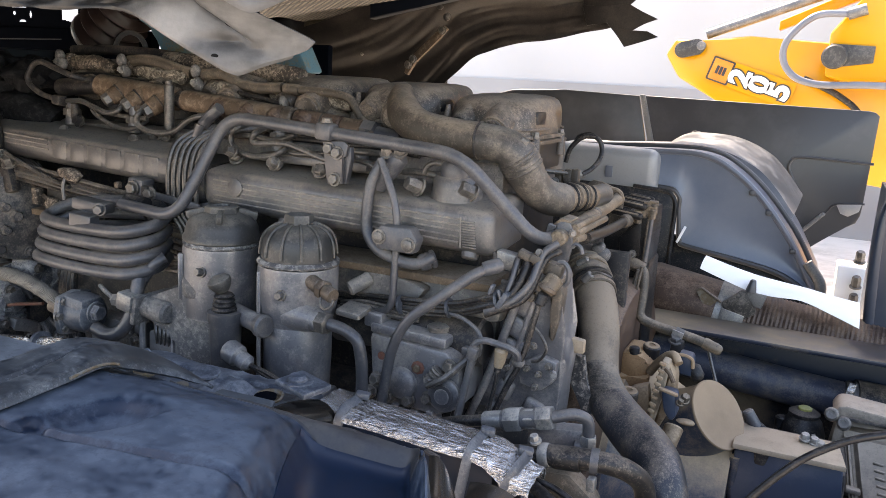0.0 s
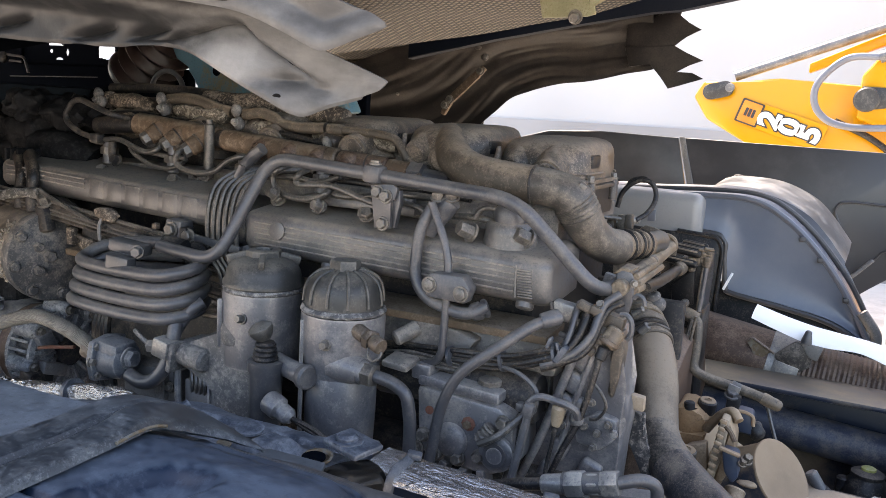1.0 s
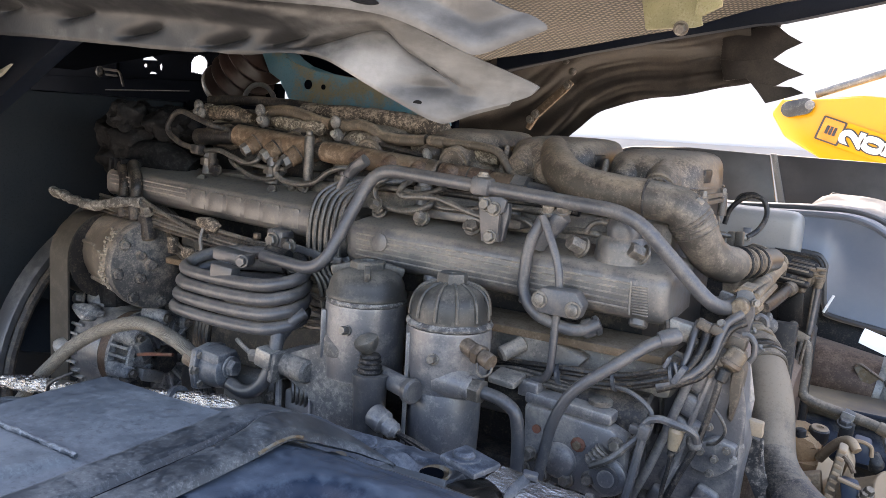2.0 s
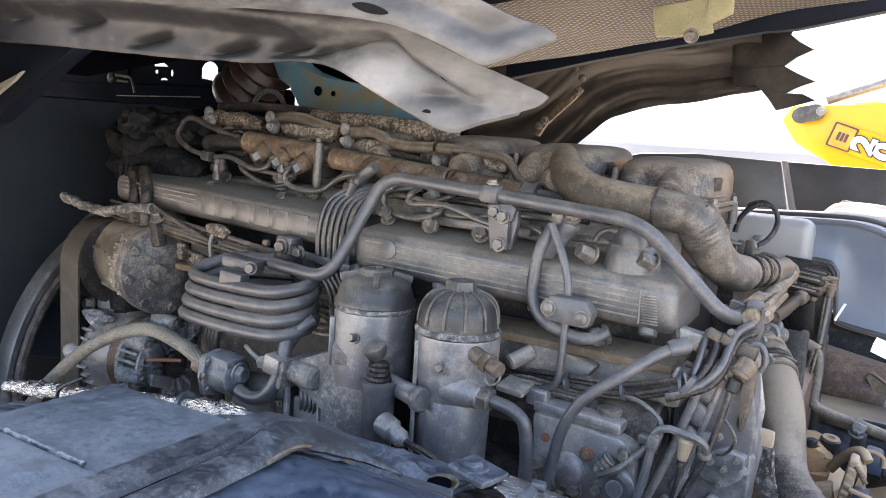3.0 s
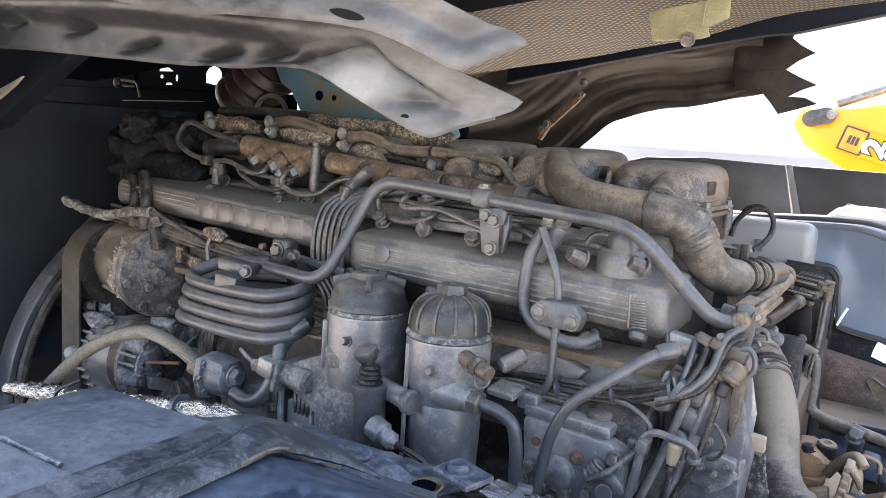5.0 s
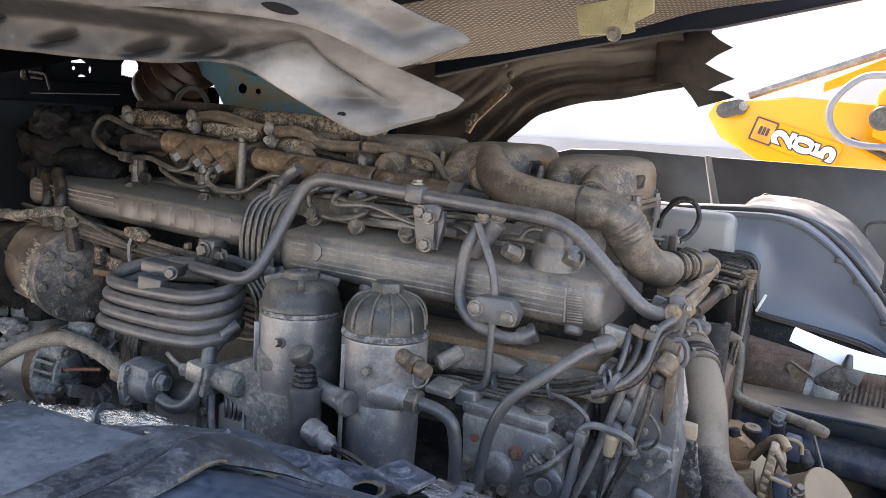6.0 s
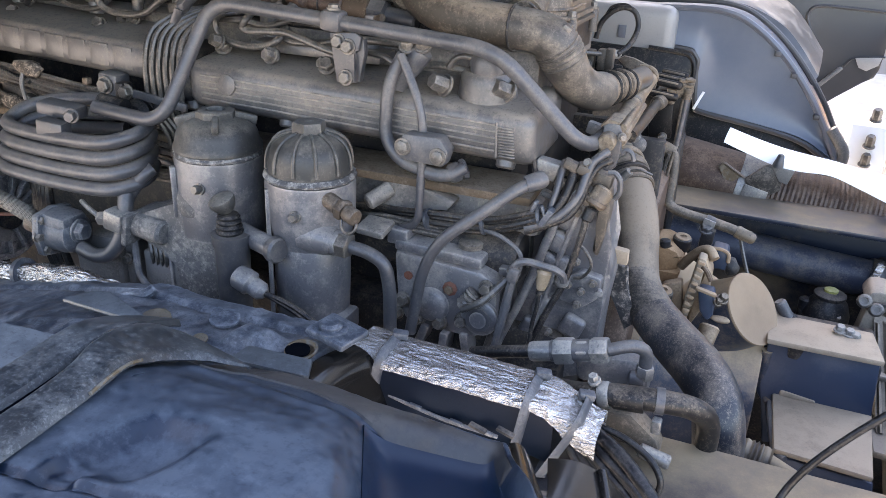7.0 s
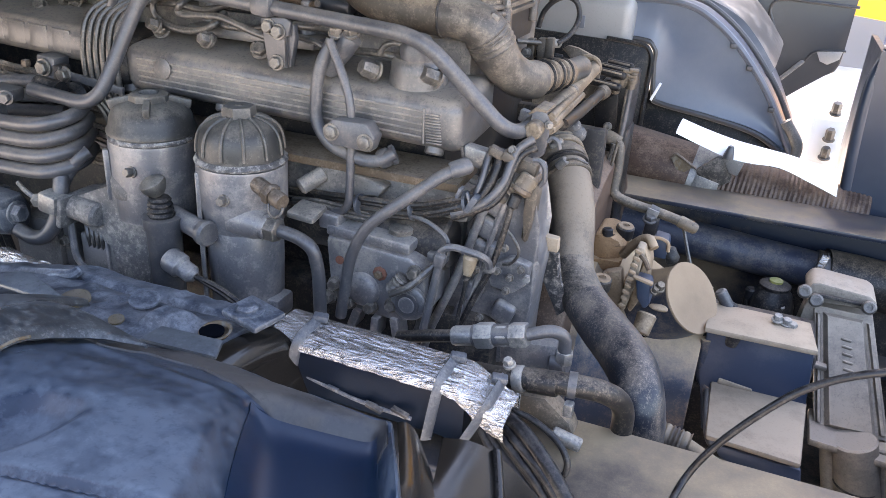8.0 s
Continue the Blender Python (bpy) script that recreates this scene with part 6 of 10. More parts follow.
def return_pipes():
    r = thing("return_pipe", (0.12, 0.95, 1.35), "grey steel return pipe with a two-bolt block", "pipe")
    part("thick_pipe", tube([(0.098, 0.962, 1.590), (0.083, 0.952, 1.555), (0.080, 0.948, 1.49), (0.102, 0.945, 1.463), (0.150, 0.945, 1.451), (0.172, 0.948, 1.453), (0.188, 0.955, 1.465)], 0.0082, bend=0.03, seg=12), STEEL, r)
    part("pipe_nut", rev([(0.0095, -0.004), (0.0125, 0), (0.0125, 0.010), (0.0105, 0.012), (0.0130, 0.014), (0.0130, 0.019), (0.010, 0.021)], (0.170, 0.953, 1.4535), (0.75, 0.5, 0.35), 18), STEEL, r)
    part("thin_pipe", tube([(0.100, 0.95, 1.592), (0.122, 0.943, 1.555), (0.134, 0.94, 1.525), (0.136, 0.94, 1.49), (0.134, 0.938, 1.395), (0.126, 0.94, 1.381), (0.09, 0.95, 1.368), (0.03, 0.96, 1.363)], 0.0055, bend=0.016, seg=10), STEEL, r)
    blk = part("block", slab([(0.106, 1.487), (0.118, 1.505), (0.165, 1.506), (0.177, 1.49), (0.170, 1.470), (0.115, 1.472)], (0, 0.945, 0), (1, 0, 0), (0, 0, 1), 0.024, 0.004), STEEL, r, "grey two-bolt block")
    for x, z in ((0.118, 1.489), (0.164, 1.483)):
        part("bolt", hexbolt((x, 0.921, z), (0, -1, 0), 0.0085, 0.005), BOLT, blk)
    part("flex_pipe", tube([(0.292, 0.945, 1.470), (0.268, 0.925, 1.462), (0.220, 0.902, 1.422), (0.180, 0.895, 1.388), (0.160, 0.893, 1.345), (0.146, 0.893, 1.255)], 0.0074, bend=0.03, seg=12), STEEL, r, "pipe sweeping down to the pump")
    part("flex_end", rev([(0.0095, 0), (0.0105, 0.006), (0.0105, 0.020), (0.009, 0.024)], (0.272, 0.930, 1.464), (0.8, 0.5, 0.3), 14), STEEL, r)


return_pipes()


def air_elbow():
    a = thing("air_hose", (0.2, 1.08, 1.5), "brown dusty crankcase hose elbow clamped to the rear cover", "hose")
    first = smooth_path([V(p) for p in ((0.0246, 1.1500, 1.6755), (0.0451, 1.1100, 1.6615), (0.0722, 1.0780, 1.6434), (0.1075, 1.0620, 1.6301), (0.1560, 1.0550, 1.6235), (0.2042, 1.0550, 1.6201))], 8)
    part("hose", sweep(first, lambda t: 0.0205 + 0.0065 * min(1, t * 3), 26), DUSTHOSE, a)
    part("crimp_ring", sweep([V((0.2042, 1.0550, 1.6201)) + V(0.0004, 0.0272 * math.cos(radians(g)), 0.0272 * math.sin(radians(g))) for g in range(0, 361, 12)], 0.0016, 6), DARKCAST, a)
    second = smooth_path([V(p) for p in ((0.2042, 1.0550, 1.6201), (0.2307, 1.0560, 1.6177), (0.2501, 1.0580, 1.6115), (0.2618, 1.0640, 1.5976), (0.2721, 1.0740, 1.5756), (0.2822, 1.0900, 1.5557), (0.2951, 1.1120, 1.5414), (0.3058, 1.1420, 1.5356))], 9)
    part("elbow", sweep(second, lambda t: 0.0262 + 0.0035 * math.exp(-((t - 0.45) / 0.16) ** 2) - 0.0005 * t, 26), ELBOWM, a, "grey-brown moulded elbow")
    for k in range(5):
        i = int(len(second) * (0.40 + 0.026 * k))
        q, d = second[i], (second[i + 1] - second[i - 1]).normalized()
        part("elbow_ring", rev([(0.0292, -0.0016), (0.0304, 0), (0.0292, 0.0016)], q, d, 24), ELBOWM, a)
    third = smooth_path([V(p) for p in ((0.3040, 1.1360, 1.5361), (0.3118, 1.1600, 1.5369), (0.3209, 1.1920, 1.5362), (0.3289, 1.2220, 1.5340))], 6)
    part("spigot_sleeve", sweep(third, lambda t: 0.0222 - 0.003 * t, 22), SLEEVEM, a, "tan rubber sleeve")
    for k in range(5):
        q = third[int((len(third) - 2) * (0.30 + 0.15 * k))]
        part("band", rev([(0.0225 - 0.0004 * k, -0.0015), (0.0246 - 0.0005 * k, 0), (0.0225 - 0.0004 * k, 0.0015)], q, third[-1] - third[2], 22), DUSTHOSE if k % 2 else PLASTIC, a, "rubber band clamp")
    part("spigot", cyl(third[-1], third[-1] + V(0.010, 0.05, 0.0), 0.017, 18), THINSTEEL, a)
    part("clip", box((0.2719, 1.0520, 1.6246), (0.012, 0.012, 0.009), (0, 30, 20), 0.002), BOLT, a)


air_elbow()


# ---- rear end of the engine ----
def pipe_bundle():
    b = thing("rear_pipe_bundle", (0.34, 1.15, 1.45), "bundle of beige dusty pipes held by two plates", "pipe bundle")
    near, far = V((0.3420, 1.0180, 1.5005)), V((0.3351, 1.4050, 1.5104))
    part("main", cyl(near, far, 0.0112, 18, ch=0.002), SLEEVEM, b)
    part("joint", rev([(0.0118, 0), (0.0126, 0.002), (0.0126, 0.006), (0.0118, 0.008)], near.lerp(far, 0.52), far - near, 18), BOLT, b)
    part("joint_screw", hexbolt(near.lerp(far, 0.54) + V(-0.006, -0.006, 0.009), (-0.4, -0.5, 0.8), 0.004, 0.004), BOLT, b)
    for p, q, r in (((0.3536, 1.0600, 1.5111), (0.3434, 1.2700, 1.5033), 0.0052), ((0.3566, 1.0600, 1.5029), (0.3461, 1.2700, 1.4942), 0.0052), ((0.3536, 1.0600, 1.4935), (0.3467, 1.2000, 1.4804), 0.006)):
        part("thin", cyl(p, q, r, 12, ch=0.001), SLEEVEM, b)
    part("lead", tube([(0.3551, 1.1200, 1.4861), (0.3535, 1.2200, 1.4784), (0.3521, 1.3200, 1.4740), (0.3516, 1.4000, 1.4722)], 0.0085, seg=12), RUBBER, b)
    part("lead_plug", rev([(0.0095, 0), (0.012, 0.002), (0.012, 0.016), (0.010, 0.018)], (0.3512, 1.3850, 1.4724), (0.28, 0.9, 0.2), 16), DUSTHOSE, b)
    ea, eb = (1, 0, 0), (0, 0, 1)
    pl = part("plate", slab([(0.3326, 1.5170), (0.3392, 1.5239), (0.3515, 1.5217), (0.3566, 1.5126), (0.3582, 1.4878), (0.3546, 1.4676), (0.3411, 1.4561), (0.3283, 1.4594), (0.3289, 1.4785), (0.3359, 1.5002)], (0, 1.042, 0), ea, eb, 0.007, 0.002), STEEL, b, "grey clamp plate")
    part("plate_lip", slab([(0.3295, 1.5172), (0.3392, 1.5267), (0.3541, 1.5243), (0.3526, 1.5205), (0.3403, 1.5226), (0.3311, 1.5153)], (0, 1.075, 0), ea, eb, 0.04, 0.001), SLEEVEM, pl)
    part("plate_bolt", hexbolt((0.3587, 1.0300, 1.5080), (0.5, -1, 0.1), 0.0042, 0.005), BOLT, pl)
    pl = part("plate", slab([(0.2768, 1.5329), (0.2867, 1.5399), (0.3030, 1.5375), (0.3304, 1.5272), (0.3416, 1.5195), (0.3446, 1.5087), (0.3409, 1.4685), (0.3338, 1.4559), (0.3213, 1.4575), (0.3206, 1.4927), (0.3003, 1.5152)], (0, 1.412, 0), ea, eb, 0.008, 0.002), DUSTHOSE, b, "dusty clamp plate")
    part("plate_lip", tube([(0.3163, 1.3900, 1.5281), (0.3334, 1.3900, 1.5287), (0.3437, 1.3900, 1.5209), (0.3436, 1.3900, 1.5079)], 0.004, bend=0.012, seg=8), SLEEVEM, pl)
    part("back_stay", box((0.3047, 1.2400, 1.4975), (0.055, 0.006, 0.035), (0, -6, 0), 0.002), ZINC, b)
    stay = part("stay", slab([(0.3003, 1.4820), (0.3227, 1.4976), (0.3330, 1.4995), (0.3329, 1.4897), (0.3117, 1.4772), (0.3009, 1.4765)], (0, 0.995, 0), ea, (0, 0.5, 1), 0.006, 0.002), SLEEVEM, b, "beige sheet stay")
    part("stay_bolt", hexbolt((0.3314, 0.9750, 1.4871), (0, -1, 0.3), 0.0042, 0.004), BOLT, stay)
    part("stay_web", box((0.3167, 0.9950, 1.4720), (0.040, 0.006, 0.016), (0, -14, 0), 0.002), DUSTHOSE, stay)
    part("grey_box", box((0.2820, 0.9900, 1.4675), (0.030, 0.020, 0.024), (0, 8, 0), 0.003), ZINC, b, "small pale grey box")
    part("box_clip", box((0.2697, 0.9850, 1.4646), (0.004, 0.016, 0.030), (0, -14, 0), 0.001), DARKCAST, b)
    part("white_bracket", box((0.3103, 1.1000, 1.4959), (0.018, 0.012, 0.016), (0, 14, 0), 0.002), PALEDUST, b)


pipe_bundle()


def valve_stack():
    v = thing("control_unit", (0.37, 1.45, 1.37), "black control unit with dusty stacked connectors", "control unit")
    ea, eb = (1, 0, 0), (0, 0, 1)
    part("body", slab([(0.2976, 1.3878), (0.3002, 1.4434), (0.3258, 1.4577), (0.3433, 1.4832), (0.3885, 1.4905), (0.3891, 1.4445), (0.3866, 1.3661), (0.3023, 1.3482)], (0, 1.56, 0), ea, eb, 0.11, 0.005), BLACKP, v)
    part("face_plate", slab([(0.3329, 1.4351), (0.3711, 1.4691), (0.3756, 1.4040), (0.3396, 1.3950)], (0, 1.452, 0), ea, eb, 0.006, 0.002), BLACKP, v)
    part("side_frame", tube([(0.3917, 1.4350, 1.4910), (0.3914, 1.4350, 1.4664), (0.3894, 1.4350, 1.4278), (0.3873, 1.4350, 1.3966)], 0.0042, n=5), STEEL, v)
    part("side_frame", tube([(0.3869, 1.4350, 1.4751), (0.3857, 1.4350, 1.4367), (0.3854, 1.4350, 1.3981)], 0.003, n=5), DUSTHOSE, v)
    for k in range(4):
        c = part("connector", box(V((0.3529, 1.4000, 1.4969)) + V(0.004 * k, 0.022 * k, 0.0035 * k - 0.011 * (k < 1)), (0.058 - 0.004 * k, 0.012, 0.013), (0, 6, 0), 0.005, seg=3), BLACKP, v)
        part("dust_cap", box(V((0.3508, 1.4000, 1.5003)) + V(0.004 * k, 0.022 * k - 0.001, 0.0035 * k - 0.011 * (k < 1)), (0.050 - 0.004 * k, 0.010, 0.004), (0, 6, 0), 0.002), SLEEVEM, c)
    for at in ((0.3840, 1.4300, 1.5037), (0.3938, 1.4300, 1.5061), (0.3762, 1.4300, 1.4977), (0.3916, 1.4300, 1.4964), (0.3674, 1.4300, 1.4859)):
        plug = part("plug", cyl(at, V(at) + V(0, 0.006, -0.020), 0.0075, 10, ch=0.002), DUSTHOSE, v)
        part("plug_cap", box(V(at) + V(0, 0, 0.002), (0.016, 0.012, 0.005), (0, 4, 12), 0.002), SLEEVEM, plug)
    part("tab_bolt", hexbolt((0.3620, 1.4400, 1.4062), (0, -1, 0.1), 0.006, 0.012), BOLT, v)
    part("foot", box((0.36, 1.52, 1.27), (0.06, 0.10, 0.24), bevel=0.006), BLACKP, v)
    l = thing("cable_loop", (0.31, 1.45, 1.5), "black cable loop behind the rear cover", "cable")
    part("cable", tube([(0.2504, 1.3400, 1.5729), (0.2564, 1.3400, 1.5966), (0.2716, 1.3400, 1.6147), (0.2896, 1.3400, 1.6220), (0.3054, 1.3400, 1.6165), (0.3125, 1.3400, 1.5994), (0.3112, 1.3300, 1.5820), (0.3046, 1.3100, 1.5685), (0.2944, 1.2900, 1.5600)], 0.0042, n=8), PLASTIC, l)
    part("top_lead", tube([(0.3065, 1.3450, 1.6146), (0.2908, 1.3450, 1.6255), (0.2699, 1.3450, 1.6215), (0.2611, 1.3450, 1.6078)], 0.0022, n=8), PLASTIC, l)
    part("plug", cyl((0.2975, 1.3000, 1.5595), (0.2796, 1.2800, 1.5606), 0.0065, 12, ch=0.002), ZINC, l)
    part("lead", tube([(0.2796, 1.2800, 1.5606), (0.2602, 1.2600, 1.5632), (0.2460, 1.2400, 1.5656)], 0.0035), THINSTEEL, l)
    for at in ((0.2589, 1.2800, 1.5508), (0.2755, 1.2800, 1.5530), (0.2870, 1.2800, 1.5546)):
        part("stand", box(at, (0.012, 0.016, 0.030), bevel=0.002), DUSTHOSE, l)
    part("stand_bolt", hexbolt((0.2570, 1.2600, 1.5470), (0, -1, 0.2), 0.006, 0.008), BOLT, l)
    part("stay_plate", box((0.2783, 1.3000, 1.5373), (0.05, 0.006, 0.016), (0, 4, 0), 0.002), BLACKP, l)


valve_stack()


def big_hose():
    h = thing("coolant_hose", (0.45, 1.1, 1.1), "thick curved rubber coolant hose with dust on its upper bends", "hose")
    path = smooth_path([V(p) for p in ((0.3158, 1.2750, 1.4056), (0.3416, 1.2350, 1.3871), (0.3604, 1.2050, 1.3641), (0.3740, 1.1800, 1.3308), (0.3826, 1.1550, 1.2972), (0.3946, 1.1250, 1.2720), (0.4206, 1.0900, 1.2540), (0.4569, 1.0500, 1.2411), (0.4912, 1.0100, 1.2342), (0.5142, 0.9750, 1.2274), (0.5272, 0.9500, 1.2109), (0.5353, 0.9400, 1.1739), (0.5416, 0.9400, 1.1283), (0.5519, 0.9500, 1.0463))], 8)
    # Three tones step darker downwards: dust, and light put into the colour.
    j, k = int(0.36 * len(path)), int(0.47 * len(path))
    part("hose", sweep(path[:j + 1], lambda t: 0.0345 - 0.0033 * t, 30), HOSEBIG, h)
    part("middle_hose", sweep(path[j:k + 1], lambda t: 0.0312 - 0.0002 * t, 30), HOSEMID, h, "middle stretch toned between the pale and dark ends")
    part("lower_hose", sweep(path[k:], lambda t: 0.0310 + 0.0018 * math.sin(math.pi * min(1, 2 * t)), 30), HOSELOW, h, "black rubber lower bend")
    for q, r, w, m in ((0.010, 0.0375, 0.004, DUSTHOSE), (0.030, 0.0390, 0.006, SLEEVEM), (0.060, 0.0385, 0.008, DUSTHOSE), (0.085, 0.0375, 0.0035, PLASTIC), (0.105, 0.0372, 0.005, DUSTHOSE)):
        i = max(1, int(q * len(path)))
        part("band", rev([(r - 0.002, -w), (r, -w * 0.6), (r, w * 0.6), (r - 0.002, w)], path[i], path[i + 1] - path[i - 1], 30), m, h)
    part("buckle", cyl((0.3403, 1.1850, 1.4052), (0.3528, 1.1850, 1.4194), 0.0065, 12, ch=0.002), ZINC, h, "bright clamp buckle")
    part("buckle", cyl((0.3175, 1.2250, 1.4213), (0.3351, 1.2250, 1.4337), 0.0055, 12, ch=0.002), ZINC, h)
    part("buckle_wire", tube([(0.3535, 1.1820, 1.4195), (0.3676, 1.1800, 1.4234), (0.3825, 1.1900, 1.4163)], 0.0022, seg=6), BOLT, h)
    part("spigot", cyl((0.2952, 1.3000, 1.4232), (0.3158, 1.2750, 1.4056), 0.032, 20), DARKCAST, h)


big_hose()


def flywheel_housing():
    f = thing("flywheel_housing", (0.31, 1.1, 0.95), "ribbed grey flywheel housing at the rear of the engine", "engine casting")
    ea, eb = (1, 0, 0), (0, 0, 1)
    part("face", slab([(0.2970, 1.4238), (0.3222, 1.4509), (0.3547, 1.4538), (0.3568, 1.4200), (0.3587, 1.3744), (0.3716, 1.3295), (0.3648, 1.2699), (0.3634, 1.1816), (0.2055, 1.1161), (0.2238, 1.2021), (0.2536, 1.2766), (0.2789, 1.3575)], (0, 1.07, 0), ea, eb, 0.06, 0.008), CAST, f)
    part("edge_rib", tube([(0.3061, 0.9900, 1.4319), (0.2883, 0.9900, 1.3710), (0.2645, 0.9900, 1.2925), (0.2358, 0.9900, 1.2157), (0.2191, 0.9900, 1.1511)], 0.0060, n=6, seg=10), CAST, f)
    part("inner_rib", tube([(0.3268, 1.0000, 1.4363), (0.3158, 1.0000, 1.3925), (0.3060, 1.0000, 1.3551), (0.2907, 1.0000, 1.2901), (0.2713, 1.0000, 1.2155)], 0.0045, n=6, seg=8), CAST, f)
    for at, s in (((0.3083, 1.0040, 1.4035), 0.02), ((0.2988, 1.0040, 1.3703), 0.024), ((0.2888, 1.0040, 1.3377), 0.022), ((0.3077, 1.0040, 1.3370), 0.018), ((0.2871, 1.0040, 1.2746), 0.024), ((0.2708, 1.0040, 1.2383), 0.022), ((0.3305, 1.0040, 1.2537), 0.03)):
        part("raised_panel", box(at, (s, 0.016, 0.030), (0, 22, 0), 0.006, seg=3), CAST, f)
    part("flange", slab([(0.3487, 1.3404), (0.3600, 1.3347), (0.3544, 1.2833), (0.3490, 1.2252), (0.3394, 1.2227), (0.3451, 1.2810)], (0, 1.045, 0), ea, eb, 0.014, 0.002), TANEDGE, f, "beige dusty flange edge")
    part("flange", slab([(0.3443, 1.4431), (0.3566, 1.4498), (0.3605, 1.4262), (0.3573, 1.3876), (0.3514, 1.3575), (0.3446, 1.3655), (0.3496, 1.4052)], (0, 1.03, 0), ea, eb, 0.03, 0.004), DUSTHOSE, f, "dusty brown upper flange")
    part("backing", box((0.355, 1.335, 1.30), (0.05, 0.02, 0.26), bevel=0.004), DARKCAST, f)
    part("inner_backing", box((0.262, 1.350, 1.315), (0.13, 0.02, 0.27), bevel=0.004), DARKCAST, f)
    part("bell", rev([(0.30, 0), (0.30, 0.03), (0.285, 0.05)], (0.335, 1.42, 1.06), (1, 0, 0), 48), BROWN, f, "rust-brown bell edge")
    part("starter_plate", slab([(0.3043, 1.3183), (0.3359, 1.3377), (0.3630, 1.3318), (0.3599, 1.3027), (0.3407, 1.2855), (0.3113, 1.2908)], (0, 1.02, 0), ea, eb, 0.024, 0.004), CAST, f)
    part("pale_nut", rev([(0.005, 0), (0.0052, 0.002), (0.005, 0.008)], (0.3625, 0.9850, 1.3207), (0.2, -1, 0), 6), PALEDUST, f)
    for at in ((0.3529, 0.9900, 1.3274), (0.3391, 0.9900, 1.3128), (0.3217, 0.9900, 1.3185), (0.3355, 0.9900, 1.2931), (0.3025, 0.9900, 1.2448), (0.2926, 0.9900, 1.3133), (0.3287, 0.9900, 1.3522)):
        part("bolt", hexbolt(at, (0, -1, 0.1), 0.0042, 0.006), BOLT, f)
    part("arc_stay", tube([(0.3309, 0.9850, 1.3796), (0.3421, 0.9830, 1.3696), (0.3490, 0.9850, 1.3524), (0.3394, 0.9900, 1.3339), (0.3278, 0.9920, 1.3288)], 0.0022, n=6, seg=8), THINSTEEL, f)
    part("knuckle", lump((0.3183, 0.9550, 1.3393), (0.010, 0.010, 0.010), 0.4, 60, 2), GRITGREY, f)
    s = thing("speed_sensor", (0.335, 0.97, 1.42), "beige dusty speed sensor with a thin lead", "sensor")
    part("body", cyl((0.3547, 0.9850, 1.4556), (0.3443, 0.9720, 1.4355), 0.0125, 18, ch=0.003), SLEEVEM, s)
    part("collar", cyl((0.3480, 0.9760, 1.4428), (0.3457, 0.9740, 1.4372), 0.0140, 18, ch=0.001), BRASS, s)
    part("plug", cyl((0.3436, 0.9700, 1.4345), (0.3393, 0.9660, 1.4183), 0.0075, 14, ch=0.002), PLASTIC, s)
    part("lead", tube([(0.3391, 0.9660, 1.4197), (0.3365, 0.9620, 1.3992), (0.3299, 0.9580, 1.3654), (0.3227, 0.9520, 1.3354), (0.3084, 0.9450, 1.2994), (0.2911, 0.9350, 1.2498)], 0.0042, seg=8), RUBBER, s)
    part("clip_ring", tube([(0.3554, 0.9850, 1.4756), (0.3636, 0.9850, 1.4771), (0.3708, 0.9850, 1.4685), (0.3718, 0.9850, 1.4530), (0.3664, 0.9850, 1.4448)], 0.0035, bend=0.01, seg=8), STEEL, s)
    part("block", box((0.3474, 0.9950, 1.4628), (0.026, 0.02, 0.020), (0, 12, 0), 0.004), DUSTHOSE, s)
    c = thing("plug_lead", (0.30, 0.95, 1.25), "cream cable plug hanging on its lead", "plug")
    part("plug", rev([(0.0055, 0), (0.0075, 0.008), (0.0095, 0.024), (0.007, 0.028)], (0.3000, 0.9350, 1.3328), (0.12, 0, 1), 14), CREAMDULL, c)
    part("plug_neck", cyl((0.2994, 0.9350, 1.3311), (0.2989, 0.9350, 1.3263), 0.005, 10), PLASTIC, c)
    part("lead", tube([(0.2988, 0.9350, 1.3279), (0.2973, 0.9330, 1.3063), (0.2940, 0.9300, 1.2812), (0.2948, 0.9200, 1.2471)], 0.0030, seg=6), RUBBER, c)
    part("stay", tube([(0.2617, 0.9250, 1.3499), (0.2705, 0.9250, 1.3657), (0.2828, 0.9250, 1.3706), (0.3149, 0.9300, 1.3645), (0.3253, 0.9350, 1.3572), (0.3266, 0.9380, 1.3470)], 0.0048, bend=0.010, seg=8), STEEL, c)
    part("hanger", tube([(0.2686, 0.9250, 1.3607), (0.2641, 0.9220, 1.3270), (0.2598, 0.9180, 1.2961), (0.2546, 0.9050, 1.2458)], 0.0055, bend=0.02, seg=8), STEEL, c)
    part("hanger_cuff", box((0.2682, 0.9200, 1.3505), (0.014, 0.012, 0.018), (0, 14, 0), 0.003), STEEL, c)
    b = thing("hose_bracket", (0.36, 1.09, 1.28), "beige dusty angle bracket with one bolt", "bracket")
    part("top_plate", slab([(0.3361, 1.3447), (0.3430, 1.3544), (0.3824, 1.3505), (0.3831, 1.3308), (0.3493, 1.3317), (0.3387, 1.3344)], (0, 1.068, 0), ea, eb, 0.014, 0.002), TANTOP, b)
    part("side_plate", slab([(0.3316, 1.3286), (0.3466, 1.3242), (0.3811, 1.3217), (0.3868, 1.2792), (0.4070, 1.2444), (0.3889, 1.2262), (0.3677, 1.2702), (0.3438, 1.3039)], (0, 1.082, 0), ea, eb, 0.008, 0.002), GRITDARK, b)
    part("ridge", cyl((0.3825, 1.0640, 1.3274), (0.3850, 1.0640, 1.2924), 0.0025, 8), GRITDARK, b)
    bolt = part("bolt", hexbolt((0.3487, 1.0500, 1.3504), (0, -0.5, 1), 0.010, 0.009), BOLT, b)


